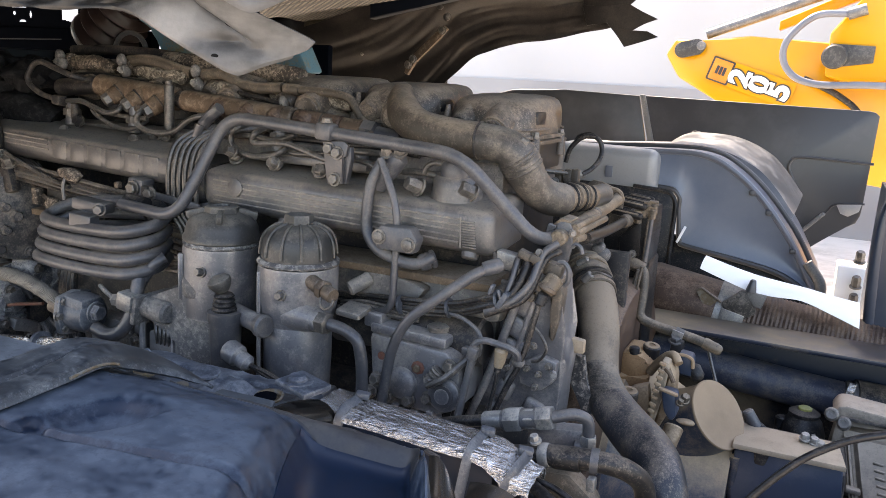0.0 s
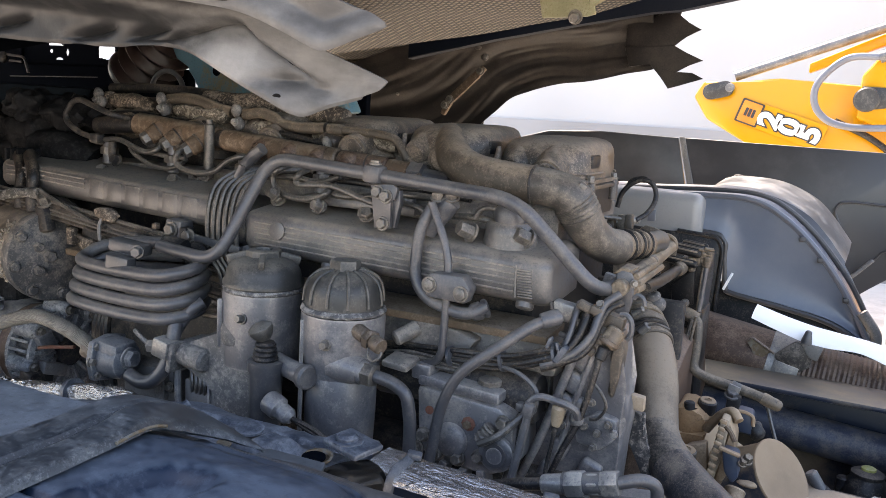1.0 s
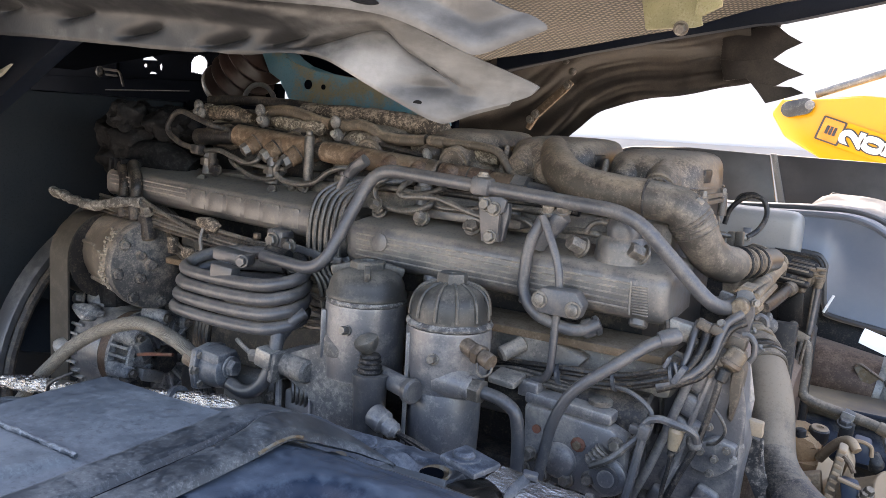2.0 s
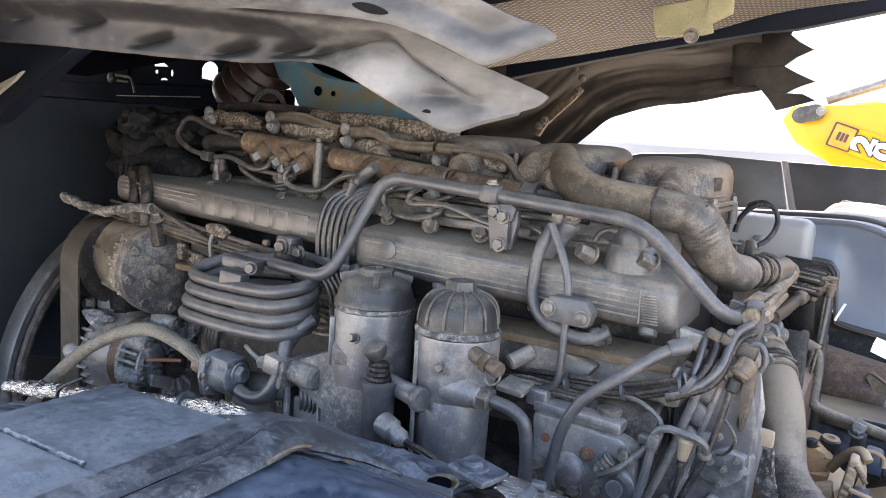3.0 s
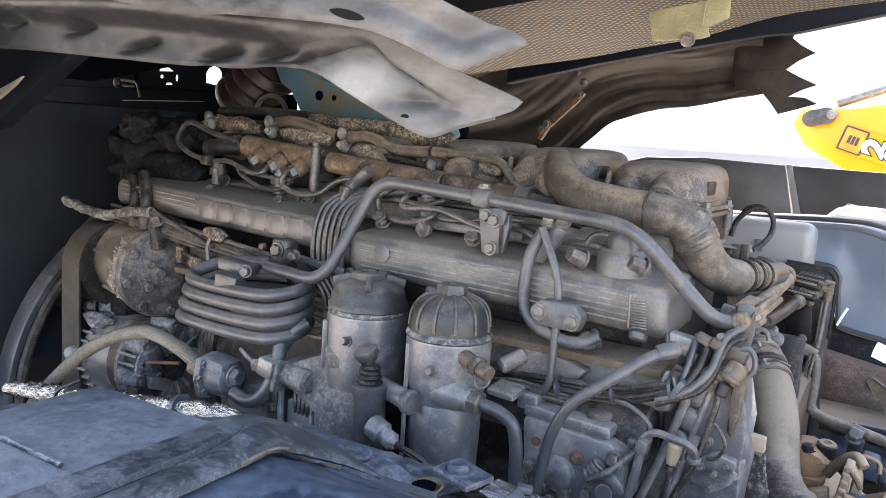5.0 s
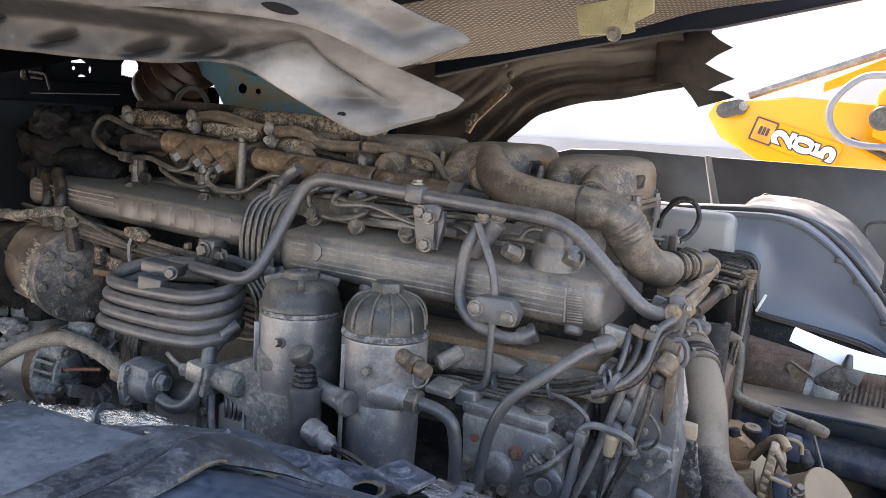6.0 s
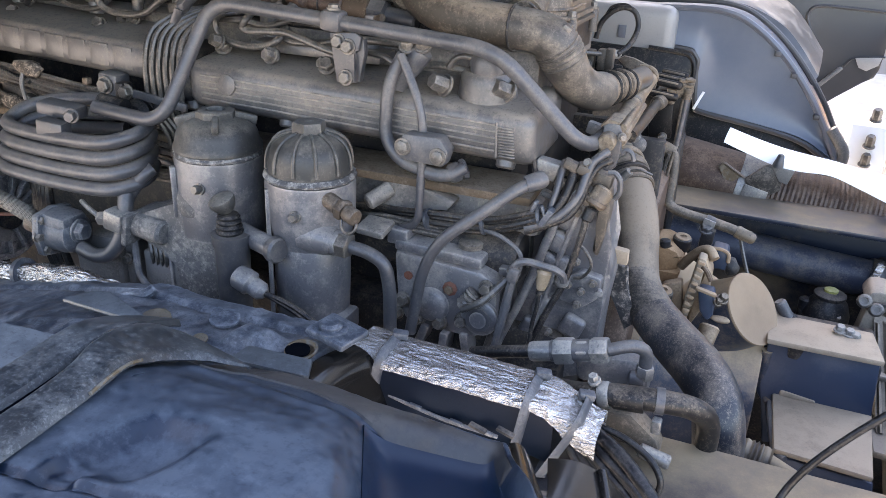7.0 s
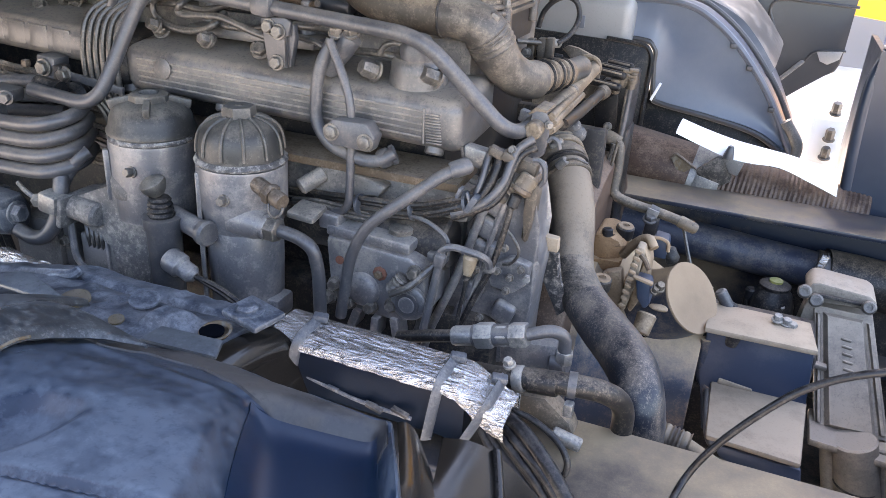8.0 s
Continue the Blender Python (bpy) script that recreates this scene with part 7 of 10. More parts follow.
flywheel_housing()


def wire_loom():
    w = thing("wiring_loom", (0.25, 0.95, 1.38), "dusty bundle of cables tied along the engine side", "cable loom")
    for k in range(4):
        o = V(0.003 * k, -0.004 * (k % 2), 0.0065 * (k - 1.5))
        part("cable", tube([V(0.296, 0.962, 1.425) + o * 0.4, V(0.270, 0.95, 1.415) + o, V(0.215, 0.95, 1.396) + o, V(0.14, 0.955, 1.388) + o, V(0.05, 0.965, 1.378) + o, V(-0.03, 0.97, 1.37) + o], 0.0042, n=6, seg=8), RUBBER, w)
    for x, z in ((0.285, 1.42), (0.215, 1.396), (0.14, 1.388)):
        part("tie", rev([(0.014, 0), (0.014, 0.004)], (x, 0.952, z), (1, 0, 0.25), 14), TIE, w)
    part("tie_tail", box((0.283, 0.935, 1.438), (0.004, 0.012, 0.014), (0, 20, 0), 0.001), TIE, w)
    part("branch", tube([(0.215, 0.945, 1.392), (0.245, 0.94, 1.388), (0.268, 0.94, 1.372), (0.270, 0.94, 1.35), (0.258, 0.94, 1.34)], 0.0032, n=6, seg=8), STEEL, w)
    for k in range(3):
        part("loop", tube([(0.04, 0.955, 1.375 - 0.004 * k), (0.08, 0.945, 1.385 - 0.005 * k), (0.12, 0.945, 1.384 - 0.006 * k), (0.17, 0.955, 1.376 - 0.004 * k)], 0.003, n=6, seg=6), THINSTEEL, w)


wire_loom()


# ---- filters and pump on the near side ----
def oil_filter():
    f = thing("oil_filter", (-0.14, 0.9, 1.24), "dusty oil filter with a castellated black cap", "oil filter")
    c = (-0.14, 0.905)
    cap = part("cap", rev([(0.054, 1.452), (0.0575, 1.455), (0.0575, 1.460), (0.0545, 1.464), (0.0525, 1.474), (0.0485, 1.483), (0.041, 1.4895), (0.030, 1.4935), (0.024, 1.495)], (*c, 0), (0, 0, 1), 40), CAPP, f, "black plastic cap")
    part("hub", rev([(0.026, 1.490), (0.025, 1.503), (0.022, 1.505), (0.013, 1.505), (0.012, 1.500)], (*c, 0), (0, 0, 1), 8), CAPP, cap)
    for k in range(4):
        a = radians(35 + 90 * k)
        part("lug", box((c[0] + 0.037 * math.cos(a), c[1] + 0.037 * math.sin(a), 1.4925), (0.030, 0.009, 0.013), (0, 14, 35 + 90 * k), 0.003), CAPP, cap)
    part("seal_ring", rough_up(rev([(0.0560, 1.4465), (0.0572, 1.4475), (0.0576, 1.4500), (0.0545, 1.4535)], (*c, 0), (0, 0, 1), 72), 0.0014, 160), SCUFFRIM, f, "pale dusty rim")
    part("can", rev([(0.0565, 1.34), (0.0575, 1.36), (0.0575, 1.440), (0.0565, 1.446)], (*c, 0), (0, 0, 1), 40), CAST, f)
    part("can_rib", box((-0.178, 0.858, 1.40), (0.008, 0.010, 0.07), (0, 0, 40), 0.002), CAST, f)
    part("stud", hexbolt((-0.13, 0.848, 1.415), (0, -1, 0.2), 0.006, 0.010), BOLT, f)
    part("housing", slab([(-0.182, 1.392), (-0.150, 1.398), (-0.122, 1.405), (-0.106, 1.38), (-0.102, 1.20), (-0.176, 1.20), (-0.178, 1.300), (-0.215, 1.312), (-0.256, 1.322), (-0.268, 1.345), (-0.252, 1.362), (-0.205, 1.364)], (0, 0.905, 0), (1, 0, 0), (0, 0, 1), 0.050, 0.008), GRITGREY, f, "gritty cast housing")
    part("shoulder", rough_up(lump((-0.150, 0.872, 1.385), (0.034, 0.026, 0.03), 0.15, 30, 3), 0.002, 60), GRITGREY, f)
    part("arm", rough_up(cyl((-0.275, 0.858, 1.345), (-0.195, 0.852, 1.340), 0.0175, 18, ch=0.004), 0.001, 60), GRITGREY, f)
    part("arm_flange", box((-0.248, 0.850, 1.340), (0.010, 0.040, 0.046), (0, 10, 0), 0.004), GRITGREY, f)
    low = part("lower_box", box((-0.214, 0.880, 1.265), (0.066, 0.04, 0.075), (0, 0, 0), 0.004), PALEDUST, f, "pale grey lower box")
    part("box_seam", box((-0.196, 0.858, 1.265), (0.004, 0.006, 0.07), bevel=0.001), CAST, low)
    for k in range(4):
        part("fin_wire", tube([(-0.232 + 0.008 * k, 0.86, 1.32), (-0.226 + 0.008 * k, 0.855, 1.30), (-0.232 + 0.008 * k, 0.862, 1.285)], 0.003, seg=6), THINSTEEL, f)
    s = thing("drain_valve", (-0.1, 0.845, 1.25), "dark drain valve with rubber bellows and a knob", "valve")
    part("knob", rev([(0.009, -0.006), (0.014, 0.0), (0.017, 0.007), (0.0165, 0.012), (0.011, 0.016), (0.004, 0.0165)], (-0.086, 0.840, 1.402), (-0.25, -0.35, 1), 20), CAPP, s)
    prof = [(0.0160 - 0.0005 * k + 0.0022 * (k % 2), 0.0032 * k) for k in range(9)]
    part("bellows", rev(prof, (-0.082, 0.840, 1.368), (0, 0, 1), 20), PLASTIC, s, "black rubber bellows")
    part("body", rev([(0.017, 1.25), (0.021, 1.26), (0.0225, 1.350), (0.025, 1.356), (0.025, 1.368)], (-0.080, 0.840, 0), (0, 0, 1), 22), STEEL, s)


oil_filter()


def fuel_filter():
    f = thing("fuel_filter", (0.0, 0.9, 1.23), "fuel filter with a ribbed domed black cap", "fuel filter")
    c = (0.0, 0.902)
    dome = [(0.0530, 1.446), (0.0532, 1.452), (0.0522, 1.464), (0.0500, 1.474), (0.0450, 1.4835), (0.036, 1.4905), (0.024, 1.495), (0.018, 1.496)]
    cap = part("cap", rev(dome, (*c, 0), (0, 0, 1), 40), CAPP, f, "ribbed black plastic cap")
    for k in range(12):
        a = 2 * math.pi * (k + 0.3) / 12
        part("cap_rib", tube([(c[0] + (r + 0.0012) * math.cos(a), c[1] + (r + 0.0012) * math.sin(a), z) for r, z in dome[1:]], 0.0022, seg=6, n=2), CAPP, cap)
    part("hub", rev([(0.0215, 1.490), (0.021, 1.506), (0.0195, 1.5085), (0.006, 1.5085), (0.004, 1.510)], (*c, 0), (0, 0, 1), 6), CAPP, cap)
    part("rim", rough_up(rev([(0.0565, 1.4395), (0.0580, 1.4405), (0.0584, 1.4430), (0.0545, 1.4475)], (*c, 0), (0, 0, 1), 72), 0.0014, 160), SCUFFRIM, f, "pale dusty rim")
    part("can", rev([(0.047, 1.345), (0.052, 1.365), (0.0565, 1.385), (0.0575, 1.432), (0.0565, 1.438)], (*c, 0), (0, 0, 1), 44), CAST, f)
    part("lower_can", rev([(0.040, 1.225), (0.047, 1.232), (0.0495, 1.30), (0.0495, 1.352), (0.046, 1.358)], (*c, 0), (0, 0, 1), 40), CAST, f)
    part("seam", box((-0.034, 0.856, 1.33), (0.006, 0.008, 0.20), (0, 0, 30), 0.002), CAST, f)
    part("stud", hexbolt((0.012, 0.844, 1.405), (0.1, -1, 0.1), 0.006, 0.008), BOLT, f)
    arm = part("side_arm", cyl((-0.085, 0.865, 1.360), (-0.016, 0.842, 1.357), 0.0135, 16, ch=0.003), CAST, f)
    part("arm_ring", rev([(0.016, 0), (0.017, 0.003), (0.017, 0.010), (0.014, 0.013)], (-0.022, 0.844, 1.357), (0.95, -0.3, 0), 16), STEEL, arm)
    out = part("outlet", rev([(0.024, 0), (0.020, 0.03), (0.014, 0.05)], (0.012, 0.872, 1.374), (0.95, -0.12, -0.05), 18), CAST, f)
    part("outlet_nut", rev([(0.015, 0), (0.016, 0.002), (0.016, 0.016), (0.013, 0.018)], (0.058, 0.867, 1.371), (0.95, -0.02, -0.06), 6), BOLT, out)
    part("outlet_ring", rev([(0.017, 0), (0.017, 0.006)], (0.049, 0.868, 1.3715), (0.95, -0.02, -0.06), 18), STEEL, out)
    sn = part("sensor", rough_up(cyl((0.040, 0.872, 1.4255), (0.064, 0.862, 1.4205), 0.0105, 18, ch=0.002), 0.0006, 120), BRASS, f, "rusty brass sensor")
    part("sensor_hex", rev([(0.0125, 0), (0.0135, 0.002), (0.0135, 0.009), (0.0125, 0.011)], (0.064, 0.862, 1.4205), (0.93, -0.30, -0.20), 6), BRASS, sn)
    part("sensor_plug", rev([(0.0085, 0), (0.0105, 0.004), (0.0105, 0.016), (0.0095, 0.018), (0.006, 0.018)], (0.074, 0.858, 1.4185), (0.93, -0.30, -0.20), 16), BRASS, sn)
    part("wire_ring", tube([(0.074, 0.848, 1.412), (0.078, 0.843, 1.402), (0.086, 0.841, 1.399), (0.094, 0.842, 1.404), (0.096, 0.845, 1.412)], 0.0018, n=6, seg=8), THINSTEEL, sn)
    part("foot", box((0.045, 0.90, 1.245), (0.03, 0.04, 0.03), bevel=0.005), CAST, f)
    p = thing("fuel_pipe", (0.1, 0.88, 1.22), "grey steel fuel pipe bending down to the pump", "pipe")
    part("pipe", tube([(0.074, 0.867, 1.370), (0.100, 0.868, 1.367), (0.121, 0.870, 1.355), (0.126, 0.874, 1.32), (0.122, 0.885, 1.22)], 0.0085, bend=0.022, seg=12), STEEL, p)
    g = thing("filter_bracket", (0.1, 0.95, 1.36), "dusty cast filter bracket arm", "bracket")
    part("arm", box((0.080, 0.925, 1.376), (0.040, 0.04, 0.010), (8, 4, 0), 0.004), BLOCK, g)
    part("cone", cyl((0.060, 0.940, 1.400), (0.082, 0.968, 1.416), 0.011, 16, ch=0.003), BLOCK, g)
    part("plate", slab([(0.030, 1.358), (0.052, 1.390), (0.075, 1.432), (0.112, 1.428), (0.172, 1.412), (0.160, 1.396), (0.103, 1.394), (0.07, 1.372)], (0, 0.990, 0), (1, 0, 0), (0, 0, 1), 0.026, 0.004), BLOCK, g)
    part("plate_foot", slab([(0.0, 1.345), (0.05, 1.352), (0.045, 1.378), (0.01, 1.372)], (0, 0.93, 0), (1, 0, 0), (0, 0.3, 1), 0.03, 0.006), CAST, g)
    part("plate_edge", tube([(0.09, 0.962, 1.392), (0.13, 0.960, 1.393), (0.162, 0.960, 1.397)], 0.003, seg=6), MANIRIB, g)


fuel_filter()


def fuel_pump():
    p = thing("injection_pump", (0.17, 0.95, 1.2), "grey injection pump with a red paint mark", "pump")
    ea, eb = (1, 0, 0), (0, 0, 1)
    part("body", slab([(0.105, 1.348), (0.225, 1.342), (0.248, 1.33), (0.250, 1.262), (0.215, 1.245), (0.125, 1.25), (0.112, 1.27)], (0, 1.02, 0), ea, eb, 0.095, 0.008), CAST, p)
    part("top_cover", box((0.165, 0.965, 1.353), (0.12, 0.075, 0.016), (0, 2, 0), 0.005), CAST, p)
    part("cover_cap", rev([(0.016, 0), (0.016, 0.006), (0.010, 0.009)], (0.20, 0.955, 1.361), (0, 0, 1), 18), BOLT, p)
    part("flange", box((0.108, 0.955, 1.365), (0.03, 0.05, 0.022), (0, 0, 0), 0.004), CAST, p)
    part("front_bulge", rev([(0.024, 0), (0.022, 0.006), (0.018, 0.009)], (0.162, 0.925, 1.284), (0, -1, 0), 28), CAST, p)
    cap = part("end_cap", rev([(0.024, 0), (0.024, 0.006), (0.019, 0.009), (0.012, 0.009), (0.011, 0.013)], (0.229, 0.925, 1.282), (0, -1, 0), 28), CAST, p)
    part("cap_ring", rev([(0.016, 0), (0.016, 0.003)], (0.229, 0.916, 1.282), (0, -1, 0), 24), STEEL, cap)
    mark = part("mark", rev([(0.010, 0), (0.010, 0.003), (0.007, 0.004)], (0.186, 0.926, 1.312), (0, -1, 0), 8), REDMARK, p, "red paint mark")
    part("mark_bolt", hexbolt((0.186, 0.922, 1.312), (0, -1, 0), 0.006, 0.004, washer=False), GASKET, mark)
    part("mark", cyl((0.128, 0.926, 1.318), (0.128, 0.923, 1.318), 0.006, 10), REDMARK, p)
    for x, z in ((0.122, 1.283), (0.205, 1.272), (0.145, 1.262), (0.113, 1.262), (0.235, 1.325), (0.175, 1.262)):
        part("bolt", hexbolt((x, 0.922, z), (0, -1, 0.1), 0.008, 0.009), BOLT, p)
    spr = part("spring_unit", sweep(smooth_path([V(0.222, 0.918, 1.318), V(0.207, 0.915, 1.296)], 14), lambda t: 0.0095 + 0.002 * math.sin(t * 60), 12), BOLT, p)
    part("lever", tube([(0.210, 0.905, 1.297), (0.235, 0.905, 1.312), (0.258, 0.93, 1.338)], 0.005, bend=0.01, seg=8), THINSTEEL, p)
    part("link", tube([(0.262, 0.945, 1.345), (0.252, 0.94, 1.30), (0.238, 0.93, 1.235)], 0.0055, seg=8), THINSTEEL, p)
    part("knuckle", box((0.258, 0.94, 1.345), (0.026, 0.014, 0.012), bevel=0.003), STEEL, p)
    for k in range(3):
        part("lower_lug", box((0.15 + 0.03 * k, 0.935, 1.238 - 0.006 * (k % 2)), (0.012, 0.03, 0.03), (0, 20 - 15 * k, 0), 0.003), CAST, p)
    d = thing("oil_sump", (0.0, 1.1, 0.9), "dark cast lower crankcase", "engine casting")
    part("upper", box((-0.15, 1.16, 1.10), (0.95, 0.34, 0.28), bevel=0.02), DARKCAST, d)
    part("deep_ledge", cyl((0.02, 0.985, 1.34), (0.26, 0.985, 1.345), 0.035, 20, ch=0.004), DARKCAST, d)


fuel_pump()


def connector_plug():
    c = thing("level_sensor", (-0.03, 0.82, 1.26), "dusty round sensor plug with two thin leads", "sensor")
    part("plug", rev([(0.013, 0), (0.016, 0.004), (0.016, 0.022), (0.012, 0.026), (0.012, 0.040), (0.007, 0.046)], (-0.062, 0.822, 1.322), (0.88, -0.05, -0.36), 18), CAST, c)
    for k in range(2):
        part("lead", tube([(-0.022, 0.82, 1.306), (0.02, 0.818, 1.292 + 0.006 * k), (0.065, 0.82, 1.270 + 0.004 * k)], 0.0035, seg=6), RUBBER, c)


connector_plug()


# ---- compressor coil, alternator, compressor ----
def cooling_coil():
    c = thing("cooling_coil", (-0.3, 0.88, 1.35), "coil of four thick grey air pipe loops", "pipe coil")

    def loop(k):
        z = 1.452 - 0.0218 * k
        sh = -0.007 * k
        return [V(-0.34, 0.955, z + 0.030), V(-0.43 + sh, 0.93, z + 0.024), V(-0.462 + sh, 0.90, z + 0.016), V(-0.472 + sh, 0.875, z + 0.003), V(-0.452 + sh, 0.855, z), V(-0.40, 0.846, z - 0.001), V(-0.33, 0.843, z), V(-0.278, 0.845, z + 0.003), V(-0.252, 0.862, z + 0.009), V(-0.248, 0.89, z + 0.014), V(-0.268, 0.925, z + 0.018)]
    for k in range(4):
        part("loop", tube(loop(k), 0.0095, n=7, seg=14), STEEL, c)
    part("down_pipe", tube([(-0.235, 0.885, 1.415), (-0.244, 0.872, 1.405), (-0.262, 0.864, 1.378), (-0.276, 0.860, 1.345)], 0.0095, seg=14), STEEL, c)
    blk = part("clamp_block", box((-0.368, 0.872, 1.482), (0.060, 0.030, 0.018), (0, 6, 8), 0.004), STEEL, c)
    part("clamp_foot", box((-0.362, 0.848, 1.462), (0.040, 0.022, 0.022), (0, 6, 8), 0.003), STEEL, blk)
    part("clamp_bolt", hexbolt((-0.332, 0.852, 1.482), (0.4, -0.9, 0), 0.008, 0.008), STEEL, blk)
    part("cap_tube", cyl((-0.325, 0.90, 1.492), (-0.285, 0.90, 1.488), 0.012, 14), PLASTIC, c)
    x = thing("sensor_block", (-0.35, 0.95, 1.46), "dusty connector block with bolts below the manifold", "connector")
    part("block", box((-0.352, 0.955, 1.502), (0.034, 0.03, 0.036), (0, 5, 0), 0.005), STEEL, x)
    part("block_bolt", hexbolt((-0.352, 0.938, 1.504), (0, -1, 0), 0.010, 0.007), BOLT, x)
    part("slot_plate", box((-0.326, 0.945, 1.487), (0.014, 0.02, 0.046), (0, 0, 0), 0.002), PLASTIC, x)
    part("dark_boss", rev([(0.018, 0), (0.020, 0.02), (0.012, 0.03)], (-0.30, 0.95, 1.47), (0.2, -0.8, 0.1), 16), PLASTIC, x)
    part("pink_tip", box((-0.385, 0.938, 1.506), (0.010, 0.010, 0.010), bevel=0.002), BRASS, x)
    part("stay", box((-0.40, 0.955, 1.472), (0.09, 0.016, 0.016), (0, 8, 0), 0.004), CAST, x)
    part("cable_tie", tube([(-0.50, 0.94, 1.52), (-0.507, 0.932, 1.49), (-0.505, 0.935, 1.455)], 0.003, seg=6), PALEDUST, x)
    part("cable_knot", lump((-0.495, 0.94, 1.512), (0.03, 0.012, 0.012), 0.4, 60, 2), GRIT, x)


cooling_coil()


def alternator():
    a = thing("alternator", (-0.74, 0.97, 1.12), "dirty alternator with cooling slots", "alternator")
    ax = (1, 0.0, 0)
    part("body", rev([(0.060, 0), (0.080, 0.012), (0.083, 0.03), (0.083, 0.075), (0.078, 0.09)], (-0.835, 0.985, 1.235), ax, 36), CAST, a)
    part("stator", rev([(0.077, 0), (0.077, 0.035)], (-0.748, 0.985, 1.235), ax, 36), BROWN, a, "rust-tinged stator ring")
    # Core darker than its fins: the slots' shade is put into its colour.
    part("rear_shield", rev([(0.070, 0), (0.070, 0.02), (0.066, 0.050), (0.060, 0.055), (0.026, 0.055), (0.024, 0.070), (0.0, 0.072)], (-0.716, 0.985, 1.235), ax, 36), DARKCAST, a)
    part("shield_ring", rev([(0.078, 0), (0.083, 0.002), (0.083, 0.010), (0.078, 0.012)], (-0.718, 0.985, 1.235), ax, 36), ALTM, a)
    part("shield_rim", rev([(0.080, 0), (0.080, 0.006), (0.070, 0.008), (0.069, 0.002)], (-0.662, 0.985, 1.235), ax, 36), ALTM, a)
    for k in range(30):
        g = 2 * math.pi * k / 30
        part("slot_fin", box((-0.688, 0.985 + 0.076 * math.cos(g), 1.235 + 0.076 * math.sin(g)), (0.052, 0.013, 0.0055), (math.degrees(g), 0, 0), 0.001, seg=1), ALTM, a)
        part("front_fin", box((-0.812, 0.985 + 0.083 * math.cos(g), 1.235 + 0.083 * math.sin(g)), (0.032, 0.014, 0.005), (math.degrees(g), 0, 0), 0.001, seg=1), ALUM, a)
        if k % 2 == 0:
            part("face_vane", box((-0.656, 0.985 + 0.050 * math.cos(g), 1.235 + 0.050 * math.sin(g)), (0.012, 0.044, 0.006), (math.degrees(g), 0, 0), 0.001, seg=1), ALTM, a)
    for k in range(5):
        g = radians(30 + 72 * k)
        part("lug", rough_up(lump((-0.83, 0.985 + 0.09 * math.cos(g), 1.235 + 0.09 * math.sin(g)), (0.02, 0.016, 0.016), 0.3, 50, 2), 0.002, 80), ALUM, a)
    for k, (gy, gz, r) in enumerate(((-0.060, 0.052, 0.016), (0.0, 0.080, 0.014), (-0.075, -0.01, 0.015), (-0.035, 0.070, 0.010), (0.050, 0.062, 0.015))):
        part("boss", rough_up(rev([(r, 0), (r, 0.05), (r * 0.7, 0.056), (0.0, 0.056)], (-0.705, 0.985 + gy, 1.235 + gz), ax, 14), 0.0015, 90, k), ALTM, a)
        part("boss_bolt", hexbolt((-0.649, 0.985 + gy, 1.235 + gz), ax, 0.007, 0.007), BOLT, a)
    part("regulator", box((-0.665, 0.935, 1.268), (0.05, 0.030, 0.042), (25, 6, 0), 0.005), VALVEM, a, "blue-grey regulator box")
    part("brush_cover", box((-0.650, 0.945, 1.215), (0.03, 0.05, 0.022), (-20, 0, 0), 0.004), PALEDUST, a)
    part("grime", rough_up(lump((-0.80, 0.93, 1.310), (0.035, 0.020, 0.014), 0.5, 60, 3), 0.004, 120), ALTM, a)
    part("terminal_cover", box((-0.655, 0.92, 1.205), (0.03, 0.05, 0.03), (0, 10, 0), 0.004), PLASTIC, a)
    part("lead", tube([(-0.64, 0.915, 1.262), (-0.60, 0.91, 1.272), (-0.55, 0.915, 1.28)], 0.0032), REDMARK, a, "red cable")
    part("pulley", rev([(0.03, 0), (0.04, 0.004), (0.036, 0.02), (0.04, 0.036), (0.03, 0.04)], (-0.863, 0.985, 1.235), ax, 28), DARKCAST, a)
    part("bracket", box((-0.78, 1.05, 1.31), (0.12, 0.10, 0.03), (20, 0, 0), 0.006), CAST, a)
    part("bracket_bolt", hexbolt((-0.845, 0.945, 1.325), (-0.2, -0.9, 0.2), 0.011, 0.012), BOLT, a)


alternator()


